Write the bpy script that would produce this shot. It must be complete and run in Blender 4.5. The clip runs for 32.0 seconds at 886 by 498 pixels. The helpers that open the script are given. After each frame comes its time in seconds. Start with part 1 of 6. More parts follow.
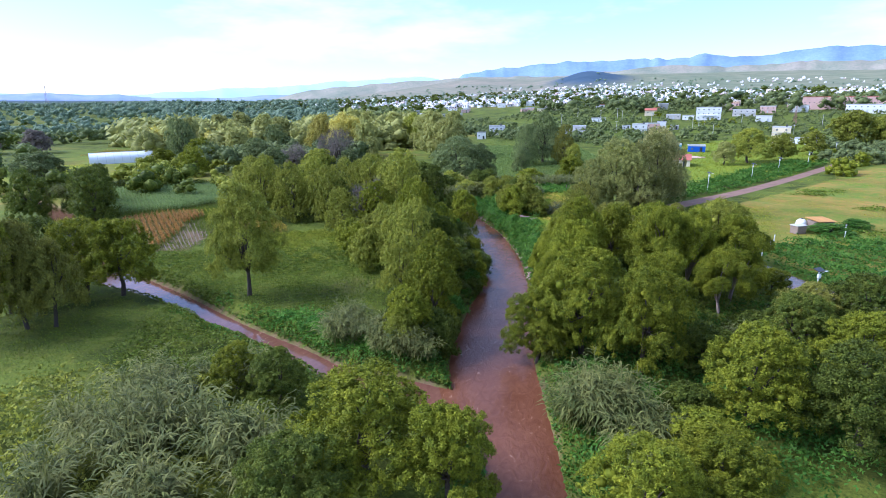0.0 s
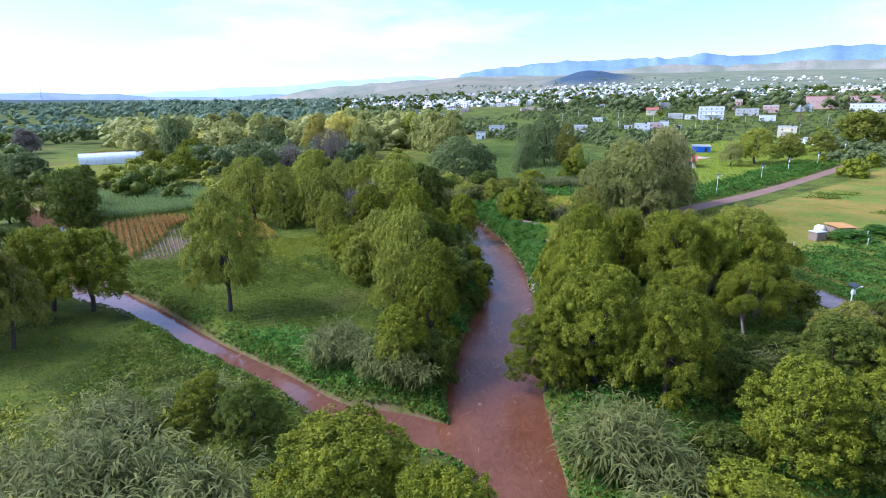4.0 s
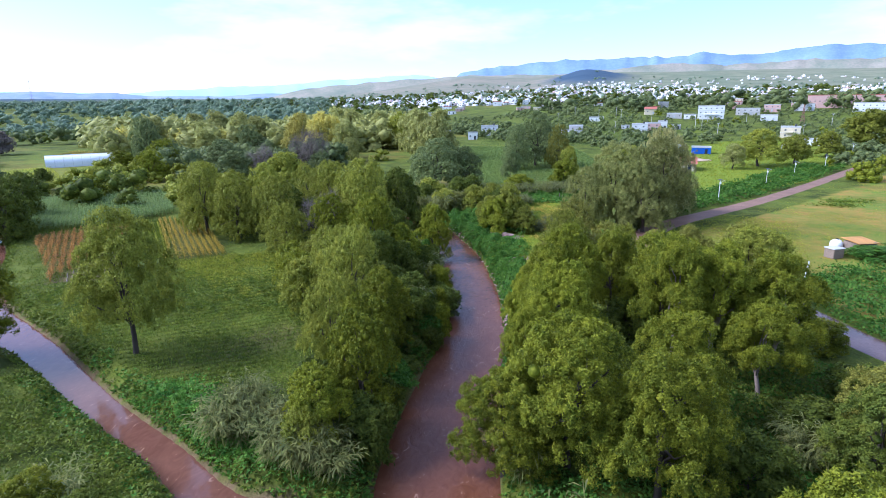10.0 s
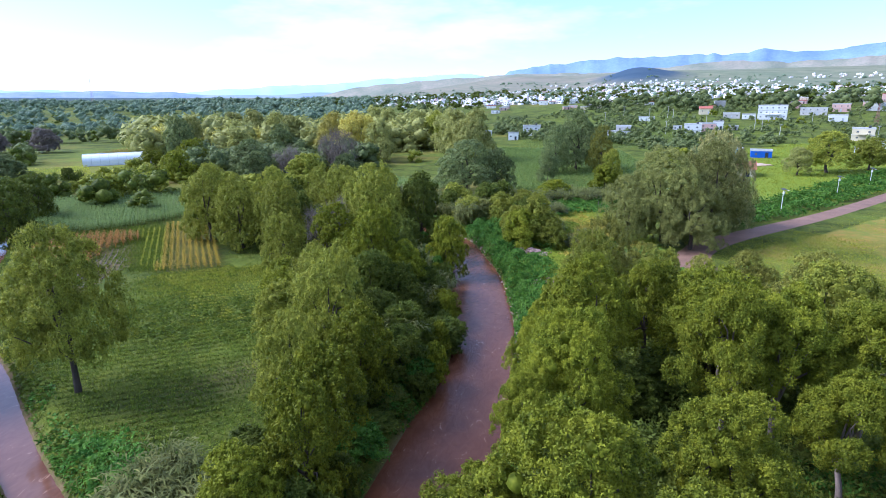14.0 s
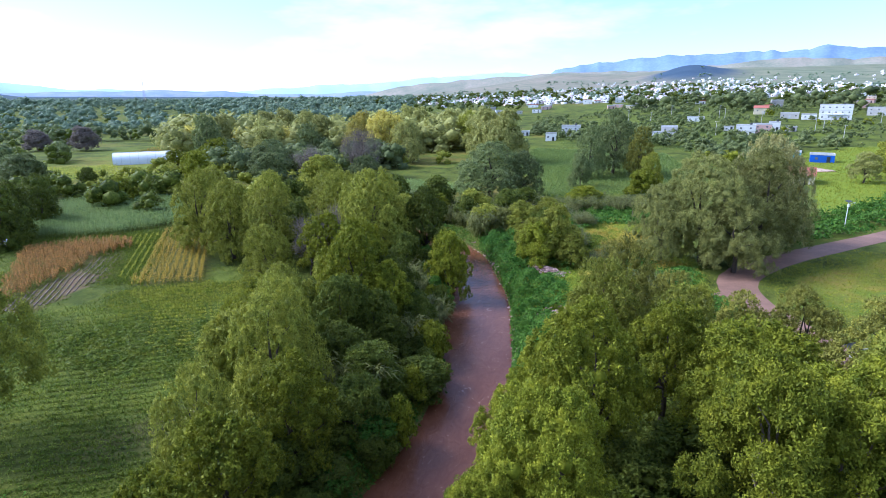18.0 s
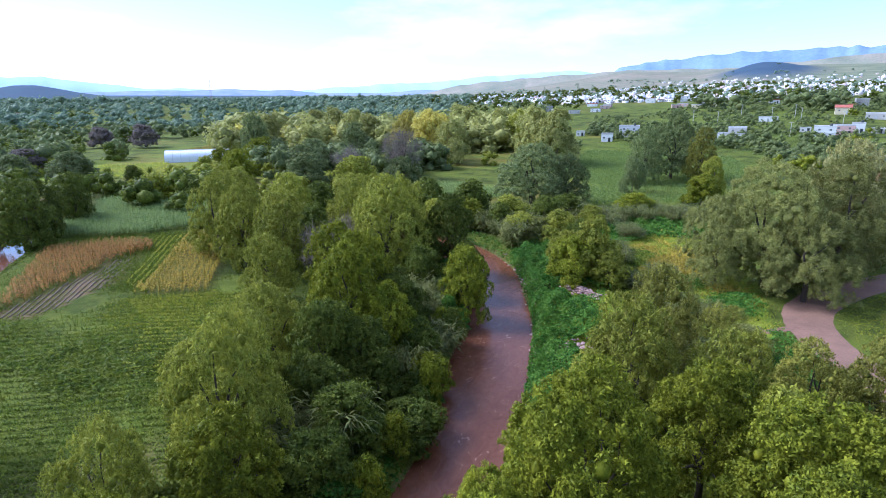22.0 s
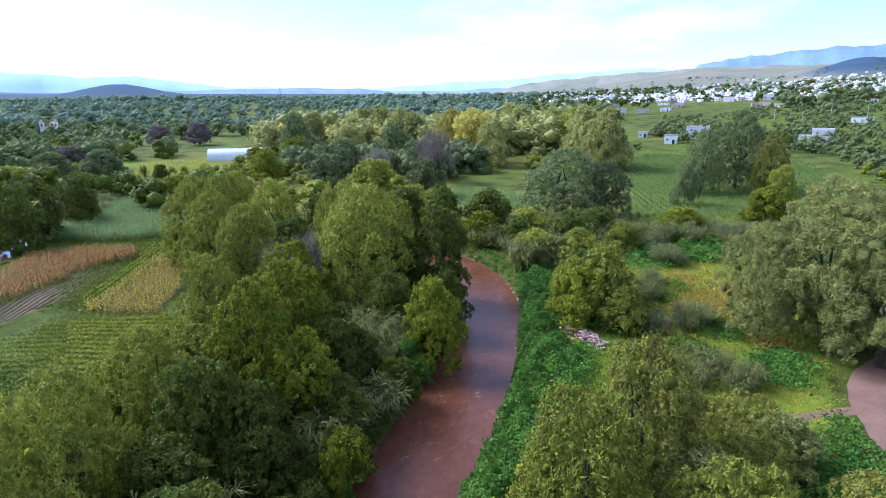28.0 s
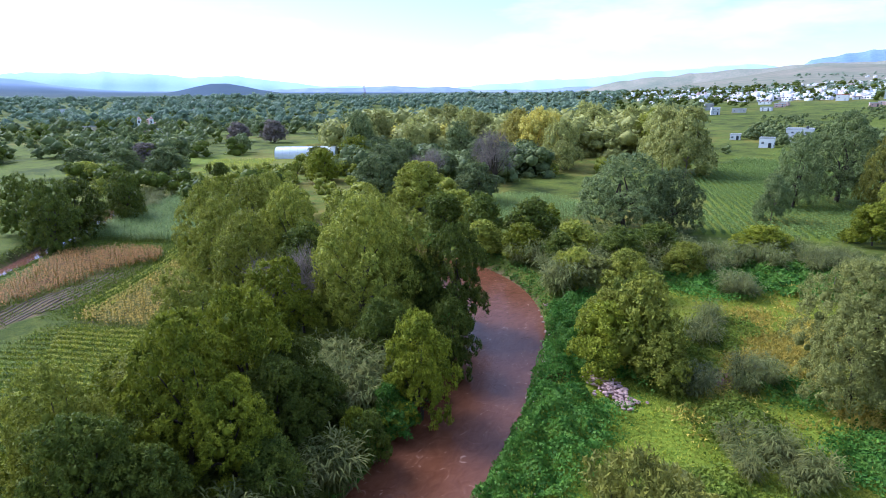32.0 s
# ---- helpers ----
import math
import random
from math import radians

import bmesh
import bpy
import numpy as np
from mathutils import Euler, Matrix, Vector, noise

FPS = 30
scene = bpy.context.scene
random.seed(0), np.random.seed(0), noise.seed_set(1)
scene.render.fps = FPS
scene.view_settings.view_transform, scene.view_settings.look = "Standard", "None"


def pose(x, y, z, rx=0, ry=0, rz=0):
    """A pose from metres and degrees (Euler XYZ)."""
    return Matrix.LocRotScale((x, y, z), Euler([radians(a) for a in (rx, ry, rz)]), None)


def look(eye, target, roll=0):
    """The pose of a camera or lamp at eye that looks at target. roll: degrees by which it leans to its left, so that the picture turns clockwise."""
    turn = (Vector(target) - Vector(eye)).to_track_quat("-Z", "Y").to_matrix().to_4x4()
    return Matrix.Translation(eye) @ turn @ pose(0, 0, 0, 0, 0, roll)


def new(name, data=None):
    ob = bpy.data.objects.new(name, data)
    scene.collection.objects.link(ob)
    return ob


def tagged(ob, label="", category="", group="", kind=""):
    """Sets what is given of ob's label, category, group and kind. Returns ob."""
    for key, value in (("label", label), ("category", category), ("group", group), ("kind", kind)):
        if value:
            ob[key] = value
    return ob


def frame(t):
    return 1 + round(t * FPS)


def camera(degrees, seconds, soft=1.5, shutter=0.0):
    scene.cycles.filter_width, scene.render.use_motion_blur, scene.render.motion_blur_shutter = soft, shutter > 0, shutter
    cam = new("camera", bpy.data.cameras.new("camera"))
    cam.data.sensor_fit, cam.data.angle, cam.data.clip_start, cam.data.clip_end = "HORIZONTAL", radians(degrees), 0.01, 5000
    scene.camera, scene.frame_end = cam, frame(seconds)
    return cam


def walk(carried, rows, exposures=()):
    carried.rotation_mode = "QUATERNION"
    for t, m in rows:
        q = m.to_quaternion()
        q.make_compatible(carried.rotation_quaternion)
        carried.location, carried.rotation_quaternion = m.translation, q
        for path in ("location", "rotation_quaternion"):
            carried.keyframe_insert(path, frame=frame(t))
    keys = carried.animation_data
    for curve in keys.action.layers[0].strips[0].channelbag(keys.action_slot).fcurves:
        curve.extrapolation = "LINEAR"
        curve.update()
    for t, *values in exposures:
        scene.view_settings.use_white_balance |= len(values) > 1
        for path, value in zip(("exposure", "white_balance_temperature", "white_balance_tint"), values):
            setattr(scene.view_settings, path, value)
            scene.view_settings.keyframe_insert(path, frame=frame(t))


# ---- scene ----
cam = camera(76.60, 32.0, soft=0.6)
PATH = [
    (0, (0.000, 0.000, 26.000), (-15.74, 95.40, 0.48), -0.66),
    (0.5, (-0.249, 0.747, 25.990), (-15.97, 96.14, 0.46), -0.66),
    (1, (-0.479, 1.477, 25.980), (-16.21, 96.87, 0.43), -0.66),
    (1.5, (-0.704, 2.207, 25.970), (-16.41, 97.60, 0.41), -0.66),
    (2, (-0.917, 2.938, 25.960), (-16.61, 98.33, 0.39), -0.66),
    (2.5, (-1.078, 3.688, 25.951), (-16.74, 99.08, 0.37), -0.66),
    (3, (-1.118, 4.515, 25.941), (-16.77, 99.91, 0.35), -0.66),
    (3.5, (-1.009, 5.441, 25.931), (-16.64, 100.84, 0.32), -0.66),
    (5.5, (-0.156, 9.548, 25.892), (-15.69, 104.94, 0.24), -0.66),
    (6, (0.041, 10.690, 25.883), (-15.46, 106.09, 0.22), -0.66),
    (6.5, (0.248, 11.842, 25.873), (-15.20, 107.25, 0.19), -0.66),
    (7, (0.464, 12.987, 25.863), (-14.97, 108.39, 0.17), -0.66),
    (7.5, (0.707, 14.136, 25.854), (-14.76, 109.53, 0.15), -0.66),
    (8, (0.979, 15.320, 25.844), (-14.49, 110.71, 0.13), -0.66),
    (8.5, (1.303, 16.512, 25.835), (-14.13, 111.91, 0.11), -0.66),
    (9, (1.683, 17.635, 25.825), (-13.73, 113.03, 0.09), -0.66),
    (9.5, (2.069, 18.755, 25.816), (-13.35, 114.14, 0.06), -0.66),
    (10, (2.386, 19.847, 25.806), (-13.08, 115.23, 0.04), -0.66),
    (10.5, (2.643, 21.010, 25.797), (-15.34, 115.94, 0.02), -0.66),
    (11, (2.870, 22.296, 25.787), (-17.71, 116.70, -0.00), -0.66),
    (11.5, (3.104, 23.647, 25.778), (-18.50, 117.82, -0.02), -0.66),
    (12, (3.364, 25.086, 25.769), (-18.83, 119.11, -0.04), -0.66),
    (12.5, (3.675, 26.658, 25.759), (-18.91, 120.59, -0.07), -0.66),
    (13, (4.092, 28.271, 25.750), (-18.83, 122.12, -0.09), -0.66),
    (13.5, (4.605, 30.013, 25.741), (-18.48, 123.81, -0.11), -0.66),
    (14, (5.149, 31.809, 25.731), (-18.13, 125.56, -0.13), -0.66),
    (14.5, (5.701, 33.514, 25.722), (-17.73, 127.22, -0.15), -0.66),
    (16.5, (7.496, 39.701, 25.685), (-16.73, 133.20, -0.24), -0.66),
    (17, (7.797, 41.054, 25.676), (-17.71, 134.21, -0.26), -0.66),
    (17.5, (8.007, 42.359, 25.667), (-19.73, 134.87, -0.28), -0.66),
    (18, (8.190, 43.677, 25.658), (-22.33, 135.30, -0.30), -0.66),
    (18.5, (8.368, 45.003, 25.649), (-25.50, 135.44, -0.32), -0.66),
    (19, (8.544, 46.290, 25.640), (-27.71, 135.79, -0.34), -0.66),
    (19.5, (8.736, 47.506, 25.631), (-28.88, 136.44, -0.36), -0.66),
    (20, (8.914, 48.718, 25.622), (-29.51, 137.30, -0.38), -0.66),
    (20.5, (9.133, 49.896, 25.613), (-29.87, 138.22, -0.41), -0.66),
    (21, (9.391, 51.032, 25.604), (-29.90, 139.23, -0.43), -0.66),
    (21.5, (9.680, 52.139, 25.595), (-29.82, 140.24, -0.45), -0.66),
    (22, (9.992, 53.272, 25.586), (-29.75, 141.26, -0.47), -0.66),
    (22.5, (10.320, 54.455, 25.578), (-29.58, 142.37, -0.49), -0.66),
    (23, (10.656, 55.728, 25.569), (-29.53, 143.51, -0.51), -0.66),
    (23.5, (10.994, 57.021, 25.560), (-29.74, 144.54, -0.53), -0.66),
    (24, (11.312, 58.335, 25.551), (-30.29, 145.44, -0.55), -0.66),
    (24.5, (11.638, 59.622, 25.542), (-31.18, 146.14, -0.57), -0.66),
    (25, (11.949, 60.962, 25.534), (-32.54, 146.62, -0.59), -0.66),
    (25.5, (12.264, 62.366, 25.525), (-33.82, 147.18, -0.61), -0.66),
    (27.5, (13.395, 68.294, 25.490), (-35.50, 151.50, -0.70), -0.66),
    (28, (13.622, 69.821, 25.482), (-36.40, 152.35, -0.72), -0.66),
    (28.5, (13.824, 71.398, 25.473), (-37.91, 152.86, -0.74), -0.66),
    (29, (14.029, 73.000, 25.465), (-39.61, 153.22, -0.76), -0.66),
    (29.5, (14.204, 74.590, 25.456), (-41.03, 153.71, -0.78), -0.66),
    (30, (14.330, 76.166, 25.447), (-42.43, 154.20, -0.80), -0.66),
    (30.5, (14.421, 77.723, 25.439), (-43.83, 154.64, -0.82), -0.66),
    (31, (14.494, 79.268, 25.431), (-45.15, 155.11, -0.84), -0.66),
    (31.5, (14.559, 80.800, 25.422), (-46.26, 155.70, -0.86), -0.66),
    (32, (14.622, 82.279, 25.414), (-46.99, 156.52, -0.88), -0.66),
]
walk(cam, [(t, look(eye, target, roll)) for t, eye, target, roll in PATH],
     exposures=[(0.0, 0.36, 4880.0, 20.0), (32.0, 0.36, 4880.0, 20.0)])

# ---- world, sun, exposure ----
SUN_ELEV, SUN_AZ = 41.0, 262.0          # degrees; azimuth clockwise from +y
world = bpy.data.worlds.new("sky")
scene.world = world
world.use_nodes = True
wn, wl = world.node_tree.nodes, world.node_tree.links
wn.clear()
w_out = wn.new("ShaderNodeOutputWorld")
w_sky = wn.new("ShaderNodeTexSky")
w_sky.sky_type, w_sky.sun_disc = "NISHITA", False
w_sky.sun_elevation, w_sky.sun_rotation = radians(SUN_ELEV), radians(SUN_AZ)
w_sky.air_density, w_sky.dust_density = 1.0, 0.6
w_blue = wn.new("ShaderNodeBackground")
w_blue.inputs[1].default_value = 0.17
wl.new(w_sky.outputs[0], w_blue.inputs[0])
w_cloud = wn.new("ShaderNodeBackground")
w_cloud.inputs[0].default_value = (1.0, 1.0, 0.985, 1)
w_cloud.inputs[1].default_value = 1.18
w_co = wn.new("ShaderNodeTexCoord")
w_map = wn.new("ShaderNodeMapping")
w_map.inputs["Scale"].default_value = (1.0, 1.0, 3.6)
w_map.inputs["Location"].default_value = (0.31, 0.1, 0.35)
w_noise = wn.new("ShaderNodeTexNoise")
w_noise.inputs["Scale"].default_value = 2.3
w_noise.inputs["Detail"].default_value = 9.0
w_noise.inputs["Roughness"].default_value = 0.56
w_ramp = wn.new("ShaderNodeValToRGB")
w_ramp.color_ramp.elements[0].position, w_ramp.color_ramp.elements[1].position = 0.49, 0.72
w_ramp.color_ramp.elements[0].color = (0.12, 0.12, 0.12, 1)
w_mix = wn.new("ShaderNodeMixShader")
wl.new(w_co.outputs["Generated"], w_map.inputs[0])
wl.new(w_map.outputs[0], w_noise.inputs["Vector"])
wl.new(w_noise.outputs["Fac"], w_ramp.inputs[0])
wl.new(w_ramp.outputs[0], w_mix.inputs[0])
wl.new(w_blue.outputs[0], w_mix.inputs[1])
wl.new(w_cloud.outputs[0], w_mix.inputs[2])
wl.new(w_mix.outputs[0], w_out.inputs[0])

sun = new("sun", bpy.data.lights.new("sun", "SUN"))
sun.data.energy, sun.data.angle, sun.data.color = 4.5, radians(28), (1.0, 0.94, 0.82)
sa, se = radians(SUN_AZ), radians(SUN_ELEV)
sun.matrix_world = look((0, 0, 200), (-math.sin(sa) * math.cos(se), -math.cos(sa) * math.cos(se), 200 - math.sin(se)))


# ---- materials ----
def lin(r, g, b):
    return tuple(((c / 255 + 0.055) / 1.055) ** 2.4 if c > 10 else c / 255 / 12.92 for c in (r, g, b)) + (1,)


def nodes_of(name):
    m = bpy.data.materials.new(name)
    m.use_nodes = True
    n, l = m.node_tree.nodes, m.node_tree.links
    return m, n, l, n["Principled BSDF"]


def noise_node(n, l, scale, detail=4, rough=0.6, vec=None):
    t = n.new("ShaderNodeTexNoise")
    t.inputs["Scale"].default_value, t.inputs["Detail"].default_value, t.inputs["Roughness"].default_value = scale, detail, rough
    if vec is not None:
        l.new(vec, t.inputs["Vector"])
    return t.outputs["Fac"]


def ramp(n, l, fac, stops):
    r = n.new("ShaderNodeValToRGB")
    while len(r.color_ramp.elements) < len(stops):
        r.color_ramp.elements.new(0.5)
    for e, (p, c) in zip(r.color_ramp.elements, stops):
        e.position, e.color = p, (c if len(c) == 4 else (*c, 1))
    l.new(fac, r.inputs[0])
    return r.outputs[0]


def mixc(n, l, fac, a, b, mode="MIX"):
    m = n.new("ShaderNodeMix")
    m.data_type, m.blend_type = "RGBA", mode
    for sock, v in ((m.inputs[0], fac), (m.inputs[6], a), (m.inputs[7], b)):
        if hasattr(v, "is_linked"):
            l.new(v, sock)
        else:
            sock.default_value = v
    return m.outputs[2]


def bump(n, l, bsdf, height, strength=0.5, dist=0.05):
    b = n.new("ShaderNodeBump")
    b.inputs["Strength"].default_value, b.inputs["Distance"].default_value = strength, dist
    l.new(height, b.inputs["Height"])
    l.new(b.outputs[0], bsdf.inputs["Normal"])


def world_pos(n):
    return n.new("ShaderNodeNewGeometry").outputs["Position"]


def leaf_material(name, dark, light, yellow, passing=0.30, rough=0.55):
    """Foliage: colour by leaf, by bough and by tree; part of the light goes through."""
    m, n, l, b = nodes_of(name)
    geo = n.new("ShaderNodeNewGeometry")
    info = n.new("ShaderNodeObjectInfo")
    leaf = ramp(n, l, geo.outputs["Random Per Island"], [(0.0, dark), (0.5, light), (0.85, tuple(1.2 * p for p in light)), (1.0, tuple(0.4 * p + 0.6 * q for p, q in zip(light, yellow)))])
    bough = noise_node(n, l, 0.55, 3, 0.6, geo.outputs["Position"])
    f = n.new("ShaderNodeMapRange")
    f.inputs["From Min"].default_value, f.inputs["From Max"].default_value = 0.35, 0.7
    f.inputs["To Min"].default_value, f.inputs["To Max"].default_value = 0.0, 0.55
    l.new(bough, f.inputs[0])
    c = mixc(n, l, f.outputs[0], leaf, yellow)
    c = mixc(n, l, 1.0, c, ramp(n, l, noise_node(n, l, 1.9, 2, 0.6, geo.outputs["Position"]), [(0.34, G(0.70, 0.74, 0.78)), (0.5, G(1.0, 1.0, 1.0)), (0.66, G(1.32, 1.26, 1.1))]), "MULTIPLY")
    hue = n.new("ShaderNodeHueSaturation")
    mr = n.new("ShaderNodeMapRange")
    mr.inputs["To Min"].default_value, mr.inputs["To Max"].default_value = 0.78, 1.2
    l.new(info.outputs["Random"], mr.inputs[0])
    l.new(mr.outputs[0], hue.inputs["Value"])
    l.new(c, hue.inputs["Color"])
    l.new(hue.outputs[0], b.inputs["Base Color"])
    b.inputs["Roughness"].default_value = rough
    b.inputs["Specular IOR Level"].default_value = 0.10
    tr = n.new("ShaderNodeBsdfTranslucent")
    l.new(hue.outputs[0], tr.inputs[0])
    mx = n.new("ShaderNodeMixShader")
    mx.inputs[0].default_value = passing
    l.new(b.outputs[0], mx.inputs[1])
    l.new(tr.outputs[0], mx.inputs[2])
    l.new(mx.outputs[0], n["Material Output"].inputs[0])
    return m


def plain(name, colour, rough=0.8, scale=3.0, spread=0.25, metal=0.0, bumpy=0.2, per_object=0.0):
    """A matt surface with grain and stains at two scales."""
    m, n, l, b = nodes_of(name)
    pos = world_pos(n)
    big, fine = noise_node(n, l, scale * 0.25, 5, 0.65, pos), noise_node(n, l, scale * 4, 4, 0.6, pos)
    lo = tuple(c * (1 - spread) for c in colour[:3]) + (1,)
    hi = tuple(min(1, c * (1 + spread * 0.6)) for c in colour[:3]) + (1,)
    c = mixc(n, l, 0.4, ramp(n, l, big, [(0.3, lo), (0.65, hi)]), ramp(n, l, fine, [(0.3, lo), (0.7, hi)]))
    if per_object:
        info = n.new("ShaderNodeObjectInfo")
        hue = n.new("ShaderNodeHueSaturation")
        mr = n.new("ShaderNodeMapRange")
        mr.inputs["To Min"].default_value, mr.inputs["To Max"].default_value = 1 - per_object, 1 + per_object
        l.new(info.outputs["Random"], mr.inputs[0])
        l.new(mr.outputs[0], hue.inputs["Value"])
        l.new(c, hue.inputs["Color"])
        c = hue.outputs[0]
    l.new(c, b.inputs["Base Color"])
    b.inputs["Roughness"].default_value, b.inputs["Metallic"].default_value = rough, metal
    if bumpy:
        bump(n, l, b, fine, bumpy, 0.03)
    return m


def G(r, g, b):
    return (r, g, b, 1)


LEAF_BROAD = leaf_material("broad_leaves", G(0.072, 0.096, 0.008), G(0.178, 0.205, 0.014), G(0.36, 0.355, 0.020))
# dark foliage, its colour lowered further to hold the west bank's shadow
LEAF_DARK = leaf_material("dark_leaves", G(0.046, 0.068, 0.011), G(0.100, 0.130, 0.018), G(0.19, 0.205, 0.024))
LEAF_WILLOW = leaf_material("willow_leaves", G(0.130, 0.155, 0.021), G(0.258, 0.280, 0.034), G(0.40, 0.380, 0.044))
LEAF_OLIVE = leaf_material("olive_willow_leaves", G(0.130, 0.136, 0.025), G(0.232, 0.226, 0.038), G(0.33, 0.31, 0.048))
LEAF_GREY = leaf_material("grey_willow_leaves", G(0.165, 0.175, 0.048), G(0.25, 0.258, 0.068), G(0.32, 0.31, 0.082))
LEAF_POPLAR = leaf_material("poplar_leaves", G(0.20, 0.22, 0.06), G(0.35, 0.355, 0.10), G(0.48, 0.45, 0.13))
LEAF_YELLOW = leaf_material("yellow_leaves", G(0.34, 0.31, 0.06), G(0.52, 0.46, 0.09), G(0.64, 0.55, 0.12))
LEAF_PURPLE = leaf_material("withered_leaves", G(0.12, 0.10, 0.085), G(0.20, 0.165, 0.145), G(0.27, 0.23, 0.18))
LEAF_CANE = leaf_material("cane_leaves", G(0.065, 0.088, 0.022), G(0.145, 0.165, 0.045), G(0.30, 0.28, 0.09), rough=0.45)
LEAF_HERB = leaf_material("herb_leaves", G(0.036, 0.105, 0.014), G(0.090, 0.205, 0.027), G(0.19, 0.30, 0.036))
LEAF_GRASS = leaf_material("grass_blades", G(0.065, 0.105, 0.012), G(0.14, 0.195, 0.020), G(0.25, 0.265, 0.030))
LEAF_MEADOW = leaf_material("meadow_grass", G(0.17, 0.22, 0.018), G(0.31, 0.35, 0.027), G(0.50, 0.44, 0.045))
LEAF_CORN = leaf_material("corn_leaves", G(0.085, 0.14, 0.04), G(0.17, 0.25, 0.068), G(0.28, 0.33, 0.095))
LEAF_CORN_Y = leaf_material("ripe_corn_leaves", G(0.09, 0.11, 0.018), G(0.26, 0.205, 0.026), G(0.45, 0.28, 0.034))
LEAF_CORN_B = leaf_material("dry_corn_leaves", G(0.09, 0.055, 0.013), G(0.23, 0.115, 0.028), G(0.33, 0.18, 0.04))
LEAF_STRAW = leaf_material("straw_grass", G(0.28, 0.25, 0.035), G(0.46, 0.37, 0.06), G(0.58, 0.45, 0.09))
# sun on the great willow's rear crown, painted in as cream leaves
LEAF_SUNLIT = leaf_material("sunlit_pale_leaves", G(0.30, 0.29, 0.10), G(0.46, 0.43, 0.15), G(0.56, 0.51, 0.20))
LEAF_TAWNY = leaf_material("tawny_grass", G(0.20, 0.15, 0.03), G(0.34, 0.22, 0.045), G(0.44, 0.29, 0.06))
# haze of distance mixed into both, faint in LEAF_FAR, strong in LEAF_HAZE
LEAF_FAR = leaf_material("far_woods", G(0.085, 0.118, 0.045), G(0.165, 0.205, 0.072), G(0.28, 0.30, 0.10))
LEAF_HAZE = leaf_material("haze_tinted_woods", G(0.125, 0.185, 0.13), G(0.205, 0.275, 0.175), G(0.30, 0.36, 0.21))
BARK = plain("bark", G(0.065, 0.048, 0.036), 0.9, 2.5, 0.45, bumpy=0.6)
BARK_PALE = plain("dead_bark", G(0.24, 0.18, 0.15), 0.9, 2.5, 0.35, bumpy=0.5)
CONCRETE = plain("concrete", G(0.55, 0.53, 0.49), 0.85, 1.2, 0.25)
WHITEWASH = plain("whitewash", G(0.80, 0.79, 0.76), 0.85, 0.8, 0.12, per_object=0.10)
WALL_RAW = plain("raw_block_wall", G(0.50, 0.47, 0.43), 0.9, 0.8, 0.25, per_object=0.2)
ROOF_RED = plain("red_roof", G(0.42, 0.13, 0.085), 0.8, 1.0, 0.3)
ROOF_GREY = plain("roof_slab", G(0.55, 0.54, 0.52), 0.9, 0.6, 0.3, per_object=0.15)
DARK = plain("dark_opening", G(0.035, 0.038, 0.042), 0.4, 1.0, 0.2, bumpy=0)
GLASS_GREY = plain("window_glass", G(0.17, 0.175, 0.18), 0.15, 1.0, 0.2, bumpy=0)
PLASTIC = plain("greenhouse_film", G(0.82, 0.84, 0.86), 0.35, 0.8, 0.10, bumpy=0.1)
METAL = plain("galvanised_metal", G(0.55, 0.56, 0.57), 0.45, 2.0, 0.2, metal=0.7)
BLUE = plain("blue_sheet", G(0.02, 0.11, 0.55), 0.5, 1.0, 0.2)
ORANGE = plain("rusty_sheet", G(0.55, 0.27, 0.07), 0.8, 1.5, 0.35)
STONE = plain("river_stone", G(0.40, 0.26, 0.22), 0.85, 2.0, 0.4, per_object=0.3)


